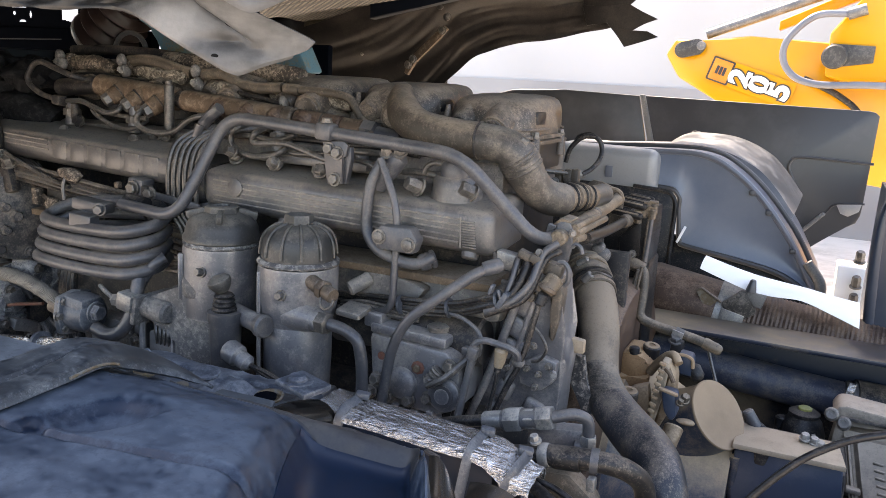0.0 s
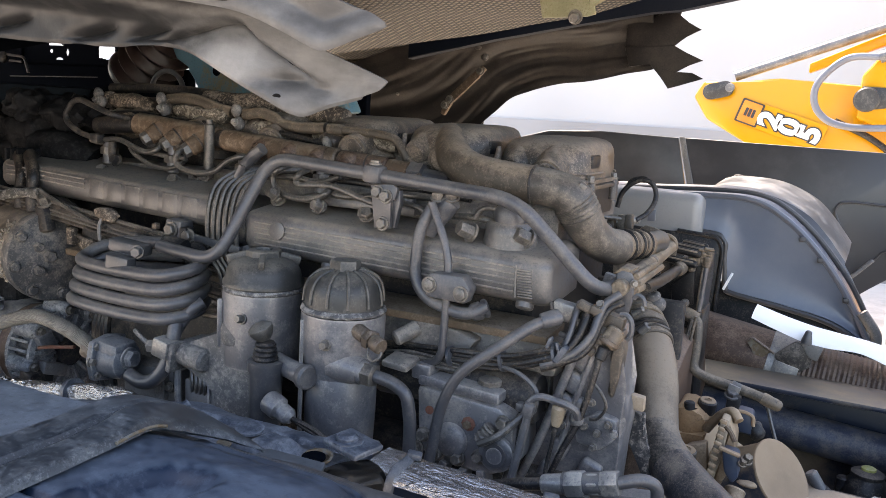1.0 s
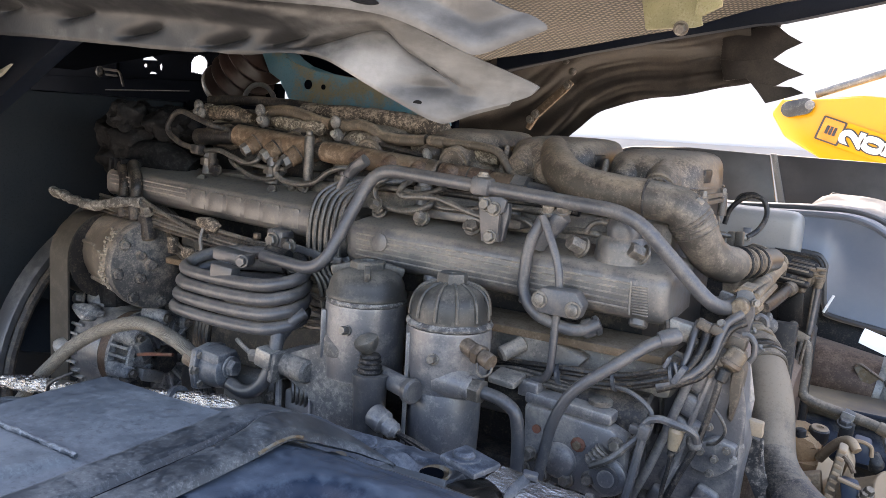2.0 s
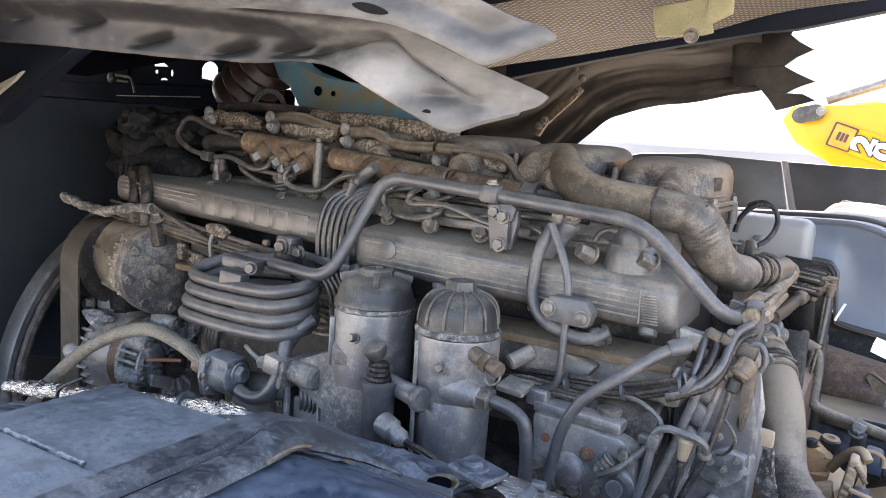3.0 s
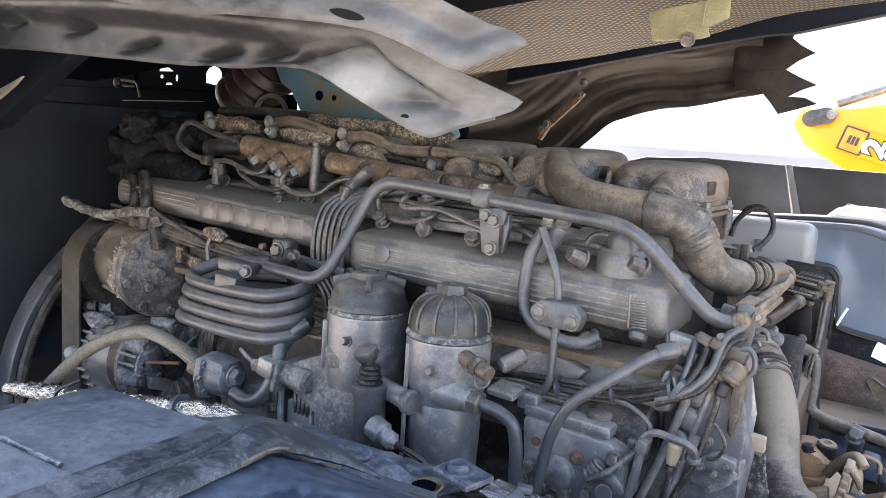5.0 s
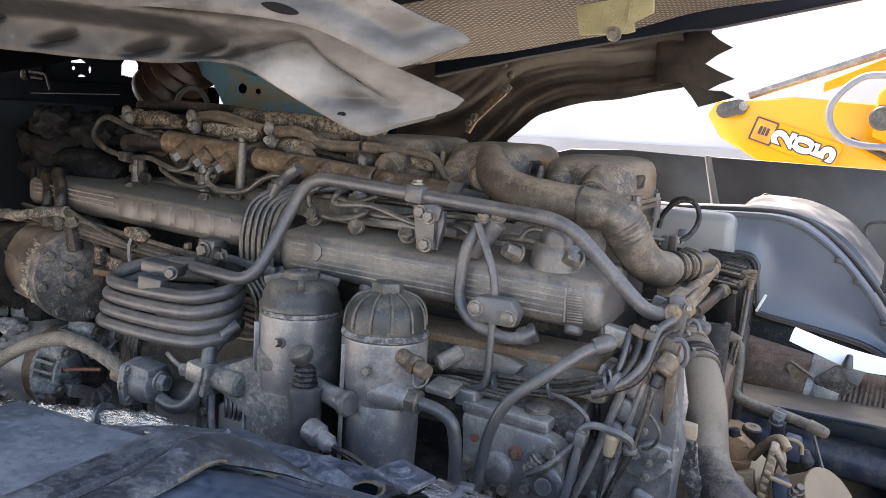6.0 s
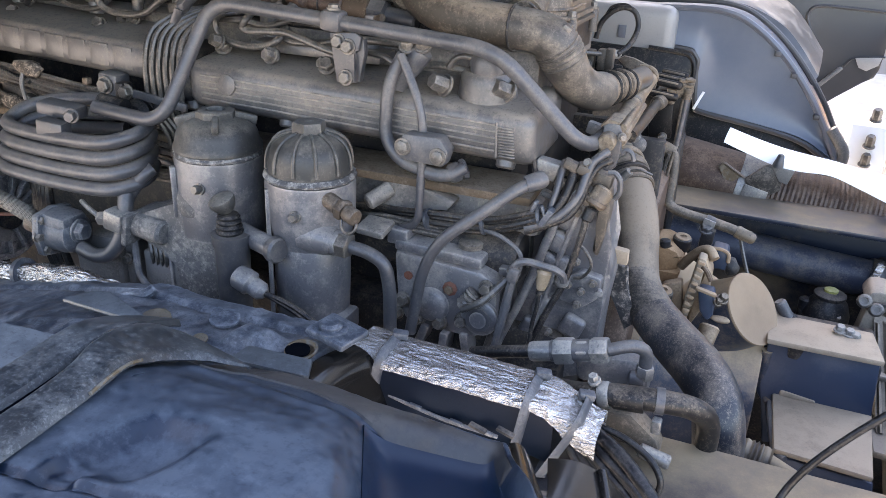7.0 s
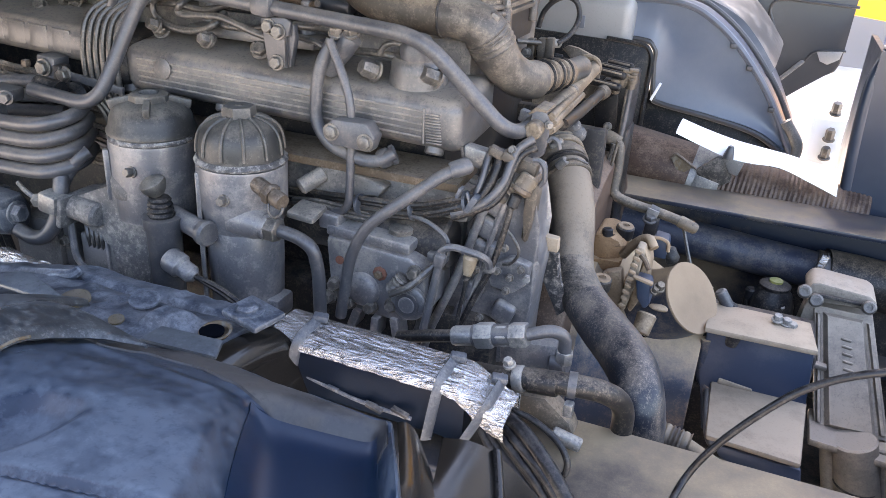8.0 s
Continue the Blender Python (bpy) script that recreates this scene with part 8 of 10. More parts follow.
def ac_compressor():
    c = thing("air_compressor", (-0.75, 0.98, 1.33), "dirty round compressor with a bolted face", "compressor")
    ax = Vector((0.96, -0.26, -0.03)).normalized()
    o = V(-0.850, 1.015, 1.424)
    body = rev([(0.066, -0.055), (0.071, -0.050), (0.072, 0.006), (0.073, 0.05), (0.075, 0.11), (0.078, 0.125), (0.080, 0.170), (0.079, 0.182)], o, ax, 40)
    part("body", rough_up(body, 0.002, 60, 2), COMPM, c)
    part("front_ring", rev([(0.084, 0), (0.086, 0.003), (0.086, 0.010), (0.080, 0.012)], o - ax * 0.040, ax, 40), DARKCAST, c)
    face = part("end_face", rev([(0.082, 0), (0.083, 0.004), (0.083, 0.018), (0.080, 0.022), (0.050, 0.024), (0.046, 0.027), (0.0, 0.028)], o + ax * 0.180, ax, 40), FACEM, c, "dark bolted end plate")
    a1, a2, _ = axes_of(ax)
    cen = o + ax * 0.204
    for k in range(8):
        g = 2 * math.pi * k / 8 + 0.2
        part("bolt", hexbolt(cen + (a1 * math.cos(g) + a2 * math.sin(g)) * 0.070, ax, 0.0085, 0.008), FACEM, face)
    part("centre_bolt", hexbolt(cen + V(-0.002, -0.012, 0.002), ax, 0.011, 0.012), FACEM, face)
    for dz in (-0.022, 0.020):
        part("inner_bolt", hexbolt(cen + V(-0.006, -0.030, dz), ax, 0.009, 0.010), FACEM, face)
    # crust of dried dirt round the joint
    b = bmesh.new()
    for k in range(420):
        g = random.uniform(0, 2 * math.pi)
        d = random.gauss(0.166, 0.011)
        q = o + ax * d + (a1 * math.cos(g) + a2 * math.sin(g)) * 0.0795
        if q.y > cen.y - 0.02 or abs(q.z - 1.425) > 0.058:
            continue
        lump(q, (random.uniform(0.002, 0.005), random.uniform(0.002, 0.004), random.uniform(0.002, 0.004)), 0.5, 90, 1, bm=b, seed=k)
    part("dirt_crust", b, CRUST, c, "pale crust of dried dirt")
    for k in range(6):
        g = 2 * math.pi * k / 6
        q = o + ax * 0.07 + (a1 * math.cos(g) + a2 * math.sin(g)) * 0.074
        part("body_rib", tube([q - ax * 0.03, q + ax * 0.04], 0.004, seg=6, n=2), COMPM, c)
    for x, y in ((-0.735, 0.96), (-0.69, 0.95)):
        part("port", cyl((x, y, 1.495), (x - 0.004, y, 1.535), 0.014, 14, ch=0.003), DARKCAST, c)
        part("hose", tube([(x - 0.004, y, 1.53), (x - 0.008, y + 0.005, 1.565), (x - 0.05, y + 0.03, 1.59), (x - 0.10, y + 0.08, 1.58)], 0.011, seg=12), RUBBER, c)
    part("port_bolt", hexbolt((-0.655, 0.945, 1.515), (0.2, -0.5, 0.8), 0.011, 0.014), BOLT, c)
    part("port_arm", box((-0.655, 0.945, 1.488), (0.024, 0.022, 0.05), (0, -14, 0), 0.006), DARKCAST, c)
    p = thing("drive_belt", (-0.885, 0.97, 1.2), "worn ribbed drive belt round its pulleys", "belt")
    b = []
    for k in range(49):
        g = 2 * math.pi * k / 48
        r = 0.084
        b.append(V(-0.843, 0.985 + r * math.cos(g), (1.41 if math.sin(g) > 0 else 1.12) + r * math.sin(g)))
    tmp = bmesh.new()
    rings = [[q + V(dx, 0, 0) + V(0, q.y - 0.985, 0).normalized() * h for dx, h in ((-0.027, 0), (0.027, 0), (0.027, 0.004), (-0.027, 0.004))] for q in b[:-1]]
    part("belt", ring_skin(tmp, rings, closed=True), BELTM, p)
    part("pulley", rev([(0.083, 0), (0.082, 0.005), (0.082, 0.040), (0.083, 0.045)], (-0.865, 0.985, 1.41), (1, 0, 0), 36), DARKCAST, p)
    t = thing("front_hose", (-0.8, 0.94, 1.5), "crusted short hose at the engine front", "hose")
    part("hose", rough_up(tube([(-0.90, 0.925, 1.530), (-0.84, 0.925, 1.520), (-0.78, 0.93, 1.514), (-0.73, 0.935, 1.525), (-0.67, 0.945, 1.53)], 0.009, seg=12), 0.005, 90), FRONTCRUST, t)
    part("thin_line", tube([(-0.66, 0.94, 1.535), (-0.60, 0.94, 1.515), (-0.53, 0.94, 1.495), (-0.50, 0.94, 1.49)], 0.0035, seg=6), THINSTEEL, t)


ac_compressor()


def braided_hose():
    h = thing("braided_hose", (-0.58, 0.82, 1.15), "braided steel hose arching to a black valve", "hose")
    part("hose", tube([(-0.400, 0.838, 1.318), (-0.446, 0.834, 1.340), (-0.500, 0.832, 1.353), (-0.545, 0.832, 1.352), (-0.613, 0.828, 1.330), (-0.690, 0.824, 1.288), (-0.755, 0.820, 1.236), (-0.816, 0.815, 1.178), (-0.88, 0.81, 1.10)], 0.0115, n=8, seg=16), BRAID, h)
    part("ferrule", rev([(0.0135, 0), (0.0145, 0.004), (0.0145, 0.020), (0.012, 0.024)], (-0.425, 0.8355, 1.322), (0.93, 0.2, -0.32), 14), BRASS, h, "rusty ferrule")
    part("nut", rev([(0.014, 0), (0.014, 0.012)], (-0.402, 0.841, 1.313), (0.95, 0.1, -0.2), 6), ZINC, h)
    v = thing("check_valve", (-0.35, 0.85, 1.27), "blue-grey cast air valve with a bolted flange", "valve")
    part("body", rev([(0.018, 0), (0.026, 0.003), (0.029, 0.010), (0.030, 0.030), (0.028, 0.044), (0.020, 0.050), (0.0, 0.052)], (-0.390, 0.843, 1.313), (0.97, 0.05, 0.0), 24), VALVEM, v)
    part("shoulder", box((-0.368, 0.842, 1.328), (0.052, 0.046, 0.034), (0, 4, 0), 0.010), VALVEM, v)
    part("flange", slab([(-0.036, 0.0), (-0.030, 0.030), (0.0, 0.036), (0.030, 0.030), (0.036, 0.0), (0.030, -0.030), (0.0, -0.036), (-0.030, -0.030)], (-0.392, 0.843, 1.313), (0, 1, 0), (0, 0, 1), 0.012, 0.003), VALVEM, v)
    for gy, gz in ((-0.024, 0.022), (0.024, 0.022), (-0.024, -0.022), (-0.032, 0.0)):
        part("flange_bolt", hexbolt((-0.384, 0.843 + gy, 1.313 + gz), (1, 0, 0), 0.006, 0.006), BOLT, v)
    part("hex_plug", hexbolt((-0.338, 0.842, 1.320), (1, 0, 0), 0.013, 0.010), VALVEM, v)
    part("outlet_hose", tube([(-0.335, 0.838, 1.296), (-0.305, 0.834, 1.292), (-0.278, 0.834, 1.302), (-0.262, 0.842, 1.330), (-0.258, 0.85, 1.365), (-0.262, 0.86, 1.39)], 0.0105, n=7, seg=14), STEEL, v)
    f = part("blue_fitting", box((-0.262, 0.838, 1.352), (0.030, 0.026, 0.028), (0, 10, 0), 0.004), ZINC, v, "blue-grey push-in fitting")
    part("fitting_nut", rev([(0.010, 0), (0.010, 0.014)], (-0.292, 0.838, 1.349), (1, 0, 0.1), 6), ZINC, f)
    part("thin_stem", tube([(-0.292, 0.838, 1.350), (-0.312, 0.84, 1.358), (-0.335, 0.85, 1.362)], 0.0035, seg=6), ZINC, f)
    b = thing("air_dryer_housing", (-0.31, 0.88, 1.2), "pale grey cast housing below the valve", "housing")
    part("body", box((-0.330, 0.890, 1.25), (0.108, 0.04, 0.105), (0, 0, 0), 0.006), PALEDUST, b)
    part("side", box((-0.292, 0.866, 1.262), (0.010, 0.012, 0.09), bevel=0.003), PALEDUST, b)
    part("bracket", tube([(-0.252, 0.853, 1.322), (-0.249, 0.85, 1.27), (-0.235, 0.85, 1.252), (-0.225, 0.85, 1.252)], 0.005, bend=0.01, seg=8), CAST, b)
    part("bolt", hexbolt((-0.272, 0.858, 1.285), (0, -1, 0), 0.006, 0.006), BOLT, b)
    for k in range(4):
        part("cable", tube([(-0.42 - 0.01 * k, 0.90, 1.40), (-0.435 - 0.008 * k, 0.885, 1.35), (-0.42 - 0.012 * k, 0.88, 1.27), (-0.40 - 0.01 * k, 0.88, 1.2)], 0.006, seg=8), RUBBER, b)
    part("back_lines", tube([(-0.20, 0.92, 1.40), (-0.215, 0.915, 1.36), (-0.212, 0.91, 1.30)], 0.006, seg=8), BRASS, b)
    part("back_line", tube([(-0.212, 0.925, 1.41), (-0.228, 0.92, 1.36), (-0.226, 0.915, 1.30)], 0.006, seg=8), THINSTEEL, b)


braided_hose()


# ---- gearbox side ----
def gearbox():
    g = thing("gearbox", (0.6, 1.25, 0.8), "dusty cast gearbox with a slanted blank flange", "gearbox")
    ea, eb = (1, 0, 0), (0, 0, 1)
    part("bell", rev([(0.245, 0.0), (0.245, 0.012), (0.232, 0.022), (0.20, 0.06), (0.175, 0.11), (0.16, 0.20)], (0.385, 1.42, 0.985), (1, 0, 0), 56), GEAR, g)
    n = Vector((0.70, -0.36, 0.58)).normalized()
    c0 = V((0.5536, 1.3270, 1.1759))
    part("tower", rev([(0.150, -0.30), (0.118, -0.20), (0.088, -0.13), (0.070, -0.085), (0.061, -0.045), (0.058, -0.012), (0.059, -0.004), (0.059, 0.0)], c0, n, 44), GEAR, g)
    part("blank_flange", rev([(0.0595, 0), (0.0605, 0.0015), (0.0595, 0.004)], c0 + n * 0.0005, n, 48), TAN, g, "flat beige blank plate")
    part("case", slab([(0.5886, 1.1277), (0.7508, 1.1372), (0.7595, 1.0408), (0.7619, 0.9685), (0.6136, 0.9413), (0.5919, 1.0500)], (0, 1.325, 0), ea, eb, 0.010, 0.003), GEARNAVY, g, "case side with blue shade in its colour")
    part("case_top", slab([(0.585, 1.300), (0.755, 1.305), (0.745, 1.40), (0.585, 1.40)], (0, 0, 1.134), (1, 0, 0), (0, 1, 0), 0.010, 0.003), TANTOP, g, "beige dusty case top")
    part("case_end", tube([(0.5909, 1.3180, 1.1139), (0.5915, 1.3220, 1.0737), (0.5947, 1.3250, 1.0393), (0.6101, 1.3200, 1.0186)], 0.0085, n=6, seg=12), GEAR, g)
    part("case_back", box((0.67, 1.40, 1.0), (0.18, 0.14, 0.24), bevel=0.01), DARKCAST, g)
    low = part("lower_case", slab([(0.618, 1.160), (0.752, 1.150), (0.762, 1.325), (0.612, 1.320)], (0, 0, 1.030), (1, 0, 0), (0, 1, 0), 0.010, 0.004), TANTOP, g, "beige dusty lower ledge")
    part("lower_side", slab([(0.6312, 1.0272), (0.7560, 1.0217), (0.7615, 0.9902), (0.7444, 0.9687), (0.6419, 1.0055)], (0, 1.175, 0), ea, eb, 0.014, 0.005), GEARNAVY, low)
    part("lower_strip", box((0.6496, 1.3180, 1.0410), (0.055, 0.012, 0.012), (0, 7, 0), 0.003), TANTOP, low)
    part("lower_post", tube([(0.6100, 1.3000, 1.0288), (0.6155, 1.2200, 1.0294), (0.6240, 1.1700, 1.0260), (0.6363, 1.1550, 1.0284)], 0.0055, n=5, seg=10), STEEL, low)
    cast = part("clutch_casting", rough_up(slab([(0.3757, 1.2540), (0.4029, 1.2577), (0.4259, 1.2482), (0.4374, 1.2342), (0.4309, 1.2140), (0.4219, 1.1972), (0.4032, 1.1929), (0.3827, 1.2009)], (0, 1.42, 0), ea, eb, 0.09, 0.014), 0.002, 40), RUSTCAST, g, "orange-brown casting")
    part("casting_plug", cyl((0.4040, 1.3400, 1.2497), V((0.4029, 1.3400, 1.2577)) + V(0, 0, 0.006), 0.009, 14, ch=0.002), DARKCAST, cast)
    part("casting_lip", slab([(0.3796, 1.2139), (0.4010, 1.2115), (0.4357, 1.2194), (0.4314, 1.1976), (0.3899, 1.1942)], (0, 1.35, 0), ea, eb, 0.03, 0.003), RUSTCAST, cast)
    part("casting_top", box((0.3715, 1.3800, 1.2485), (0.075, 0.02, 0.008), (0, 5, 0), 0.002), TANTOP, cast)
    part("web", slab([(0.4168, 1.2117), (0.4428, 1.2219), (0.4521, 1.1708), (0.4440, 1.1371), (0.4039, 1.1692), (0.4089, 1.2017)], (0, 1.30, 0), ea, eb, 0.02, 0.004), TANCAST, g, "tan dusty bell web")
    for at in ((0.4279, 1.3700, 1.2619), (0.4210, 1.2350, 1.2226), (0.6309, 1.3250, 1.1339)):
        st = part("stud", rev([(0.0145, -0.022), (0.0155, -0.018), (0.0155, -0.002), (0.013, 0.0), (0.006, 0.0), (0.006, -0.010)], at, (0.08, -0.12, 1), 16), DARKCAST, g)
        part("stud_face", rev([(0.0135, 0), (0.0125, 0.0012), (0.0062, 0.0012), (0.0062, 0.0)], V(at) + V(0, -0.0002, 0.0003), (0.08, -0.12, 1), 18), TAN, st)
    part("ridge", slab([(0.4620, 1.2720), (0.4748, 1.2690), (0.4697, 1.2105), (0.4582, 1.1543), (0.4488, 1.1560), (0.4524, 1.2064)], (0, 1.30, 0), ea, eb, 0.03, 0.004), TANTOP, g, "tan toothed ridge")
    part("ridge_side", slab([(0.4726, 1.2665), (0.4853, 1.2419), (0.4861, 1.1920), (0.4660, 1.1454), (0.4584, 1.1592), (0.4689, 1.2101)], (0, 1.33, 0), ea, eb, 0.05, 0.006), TANCAST, g)
    for t in range(9):
        q = V((0.4684, 1.2380, 1.2768)).lerp(V((0.4565, 1.2380, 1.1820)), t / 8)
        part("tooth", rough_up(box(q, (0.011, 0.006, 0.006), (0, 18, 0), 0.002), 0.001, 120, t), TAN, g)
    part("fork", tube([(0.4349, 1.3300, 1.2254), (0.4475, 1.3250, 1.2466), (0.4622, 1.3200, 1.2639), (0.4753, 1.3100, 1.2707), (0.4855, 1.3000, 1.2611)], 0.0075, seg=12), TANCAST, g)
    part("hook", tube([(0.4702, 1.2620, 1.2616), (0.4788, 1.2580, 1.2555), (0.4864, 1.2550, 1.2430)], 0.004, seg=8), RUST, g)
    act = part("actuator", slab([(0.4782, 1.2675), (0.5029, 1.2648), (0.5058, 1.2312), (0.4820, 1.2319)], (0, 1.37, 0), ea, eb, 0.04, 0.005), GEARNAVY, g)
    part("actuator_rim", tube([(0.4766, 1.3280, 1.2679), (0.4908, 1.3280, 1.2690), (0.5042, 1.3280, 1.2639), (0.5051, 1.3280, 1.2481)], 0.003, bend=0.006, seg=8), TAN, act)
    part("actuator_knob", rough_up(lump((0.5105, 1.3400, 1.2383), (0.012, 0.012, 0.016), 0.3, 60, 3), 0.002, 120), PLASTIC, act)
    blk = part("sensor_block", slab([(0.4705, 1.2325), (0.4949, 1.2306), (0.4990, 1.1943), (0.4905, 1.1821), (0.4774, 1.1988)], (0, 1.27, 0), ea, eb, 0.035, 0.005), GEARNAVY, g, "blue-grey sensor block")
    part("block_rim", box((0.4827, 1.2320, 1.2348), (0.032, 0.010, 0.005), (0, 12, 0), 0.002), TAN, blk)
    part("block_screw", hexbolt((0.5073, 1.2400, 1.2235), (0.3, -0.5, 0.9), 0.007, 0.010), DUSTHOSE, blk)
    part("block_screw", hexbolt((0.5020, 1.2350, 1.2187), (0.3, -0.5, 0.9), 0.005, 0.008), DUSTHOSE, blk)
    part("drain", cyl((0.4980, 1.2350, 1.1790), (0.4934, 1.2150, 1.1508), 0.0155, 18, r2=0.0135, ch=0.003), TANCAST, g)
    part("drain_bore", cyl((0.4936, 1.2155, 1.1516), (0.4935, 1.2145, 1.1505), 0.0115, 16), DEEP, g)
    part("tower_mark", lump((0.5099, 1.2720, 1.1739), (0.016, 0.010, 0.005), 0.2, 60, 2), TANCAST, g)
    part("stay_rod", tube([(0.5168, 1.4400, 1.2489), (0.5291, 1.4300, 1.2180), (0.5442, 1.4200, 1.1823)], 0.0032, seg=6), THINSTEEL, g)
    term = part("terminal", box((0.7069, 1.3700, 1.1308), (0.052, 0.022, 0.010), (0, 11, 0), 0.002), PLASTIC, g)
    for at in ((0.6922, 1.3700, 1.1503), (0.7068, 1.3700, 1.1467), (0.7165, 1.3700, 1.1419)):
        part("terminal_nut", hexbolt(at, (0, -0.2, 1), 0.0075, 0.008), ZINC, term)
    b = thing("breather_valve", (0.60, 1.36, 1.15), "small black breather valve on the gearbox", "valve")
    part("stem", cyl((0.6162, 1.4000, 1.1381), (0.5959, 1.4000, 1.1668), 0.0105, 14, ch=0.003), STEEL, b)
    part("base", rough_up(lump((0.6190, 1.4000, 1.1333), (0.018, 0.016, 0.016), 0.4, 60, 3), 0.002, 90), PLASTIC, b)
    r = thing("fluid_reservoir", (0.68, 1.58, 1.02), "dark fluid reservoir with a yellow-green cap", "reservoir")
    base = V((0.6919, 1.5850, 1.0479))
    part("tank", rev([(0.040, -0.03), (0.0425, -0.01), (0.0415, 0.03), (0.034, 0.052), (0.026, 0.062)], base, (0, 0, 1), 32), PLASTIC, r)
    part("collar", rev([(0.027, 0), (0.0285, 0.003), (0.0285, 0.007), (0.020, 0.012)], base + V(0, 0, 0.062), (0, 0, 1), 26), DARKCAST, r)
    part("cap", rev([(0.0125, 0), (0.0125, 0.004), (0.009, 0.006)], base + V(0, 0, 0.074), (0, 0, 1), 20), CAPYEL, r)
    part("ear", cyl(base + V(-0.038, 0, -0.02), base + V(-0.038, 0, 0.052), 0.012, 14, ch=0.003), PLASTIC, r)
    part("nut", hexbolt(base + V(0.018, -0.028, 0.035), (0.2, -0.6, 0.7), 0.005, 0.006), ZINC, r)


gearbox()


def retarder():
    r = thing("retarder", (0.82, 1.45, 0.9), "pale grey cast retarder box with raised marks", "gear unit")
    top_l, top_r = V((0.7560, 1.5000, 1.1304)), V((0.8492, 1.5000, 1.1299))
    low_l, low_r = V((0.7930, 1.4000, 0.9528)), V((0.9088, 1.4000, 0.9565))
    back = V(0, 0.10, 0)

    def on_face(u, v, out=0.0):
        return top_l.lerp(top_r, u).lerp(low_l.lerp(low_r, u), v) + V(0, -out, out * 0.5)

    def plate(u0, u1, v0, v1, out, m, name="plate", label="", slope=0.012):
        du = slope / (top_r - top_l).length
        dv = slope / (low_l - top_l).length
        rings = [[on_face(u0, v0), on_face(u1, v0), on_face(u1, v1), on_face(u0, v1)], [on_face(u0 + du, v0 + dv, out), on_face(u1 - du, v0 + dv, out), on_face(u1 - du, v1 - dv, out), on_face(u0 + du, v1 - dv, out)]]
        return part(name, ring_skin(bmesh.new(), rings), m, r, label)
    body = ring_skin(bmesh.new(), [[q + back for q in (on_face(0, 0), on_face(1, 0), on_face(1, 1), on_face(0, 1))], [on_face(0, 0), on_face(1, 0), on_face(1, 1), on_face(0, 1)]])
    part("box", body, GEARTAN, r)
    plate(0.14, 0.84, 0.04, 0.99, 0.012, GEARTAN, "raised_face", "", 0.006)
    plate(0.02, 0.10, 0.06, 0.97, 0.008, GEARTAN, "face_ridge", "", 0.002)
    plate(0.88, 0.97, 0.06, 0.97, 0.008, GEARTAN, "face_ridge", "", 0.002)
    fl = part("top_flange", slab([(0.7329, 1.1585), (0.7417, 1.1761), (0.7538, 1.1790), (0.8337, 1.1724), (0.8462, 1.1646), (0.8482, 1.1498), (0.8338, 1.1439), (0.7636, 1.1483), (0.7512, 1.1429), (0.7393, 1.1467)], (0, 1.56, 0), (1, 0, 0), (0, 0, 1), 0.072, 0.005), GEARTAN, r)
    part("gasket_line", slab([(0.7386, 1.1571), (0.7577, 1.1607), (0.8433, 1.1582), (0.8446, 1.1531), (0.7591, 1.1545), (0.7398, 1.1518)], (0, 1.49, 0), (1, 0, 0), (0, 0, 1), 0.008, 0.001), DARKCAST, fl)
    part("top_knob", rev([(0.024, 0), (0.023, 0.010), (0.017, 0.017), (0.008, 0.019)], (0.7899, 1.5300, 1.1585), (0, -0.1, 1), 26), GEARTAN, fl)
    for at in ((0.7526, 1.4750, 1.1507), (0.8343, 1.4750, 1.1572), (0.7317, 1.4750, 1.1631)):
        part("flange_bolt", rev([(0.012, -0.012), (0.012, 0.006), (0.009, 0.009), (0.006, 0.009), (0.006, 0.004)], at, (-0.1, -1, 0.5), 16), BOLT, fl)
    bevel_web = part("side_web", slab([(0.7413, 1.1380), (0.7585, 1.1356), (0.7692, 1.0648), (0.7392, 1.0506), (0.7328, 1.0666)], (0, 1.54, 0), (1, 0, 0), (0, 0, 1), 0.04, 0.006), GEARTAN, r)
    # raised maker's marks, kept as plain bars
    for k in range(6):
        q = on_face(0.50, 0.24 + 0.062 * k, 0.0125)
        part("raised_bar", box(q, (0.017, 0.004, 0.0065), (25, 6, 0), 0.0015, seg=1), GEARTAN, r)
    part("lower_flange", box(on_face(0.5, 1.0) + V(0.0, -0.004, -0.008), (0.135, 0.10, 0.014), (0, 4, 0), 0.004), GEARTAN, r)
    part("ledge", box(on_face(0.06, 0.50, 0.010), (0.024, 0.016, 0.010), (0, 6, 0), 0.003), GEARTAN, r)
    part("strut", cyl((0.8184, 1.3800, 0.9419), (0.8540, 1.3800, 0.8063), 0.0155, 20, ch=0.003), GEARTAN, r)
    part("strut", cyl((0.8532, 1.3700, 0.9633), (0.8913, 1.3700, 0.8295), 0.036, 28, ch=0.003), GEARTAN, r)
    part("strut_ring", rev([(0.0372, 0), (0.0372, 0.0035)], (0.8761, 1.3700, 0.8807), (0.03, 0, -1), 28), DARKCAST, r)
    part("strut", cyl((0.8981, 1.3800, 0.9578), (0.9325, 1.3800, 0.8374), 0.014, 18, ch=0.003), GEARTAN, r)


retarder()


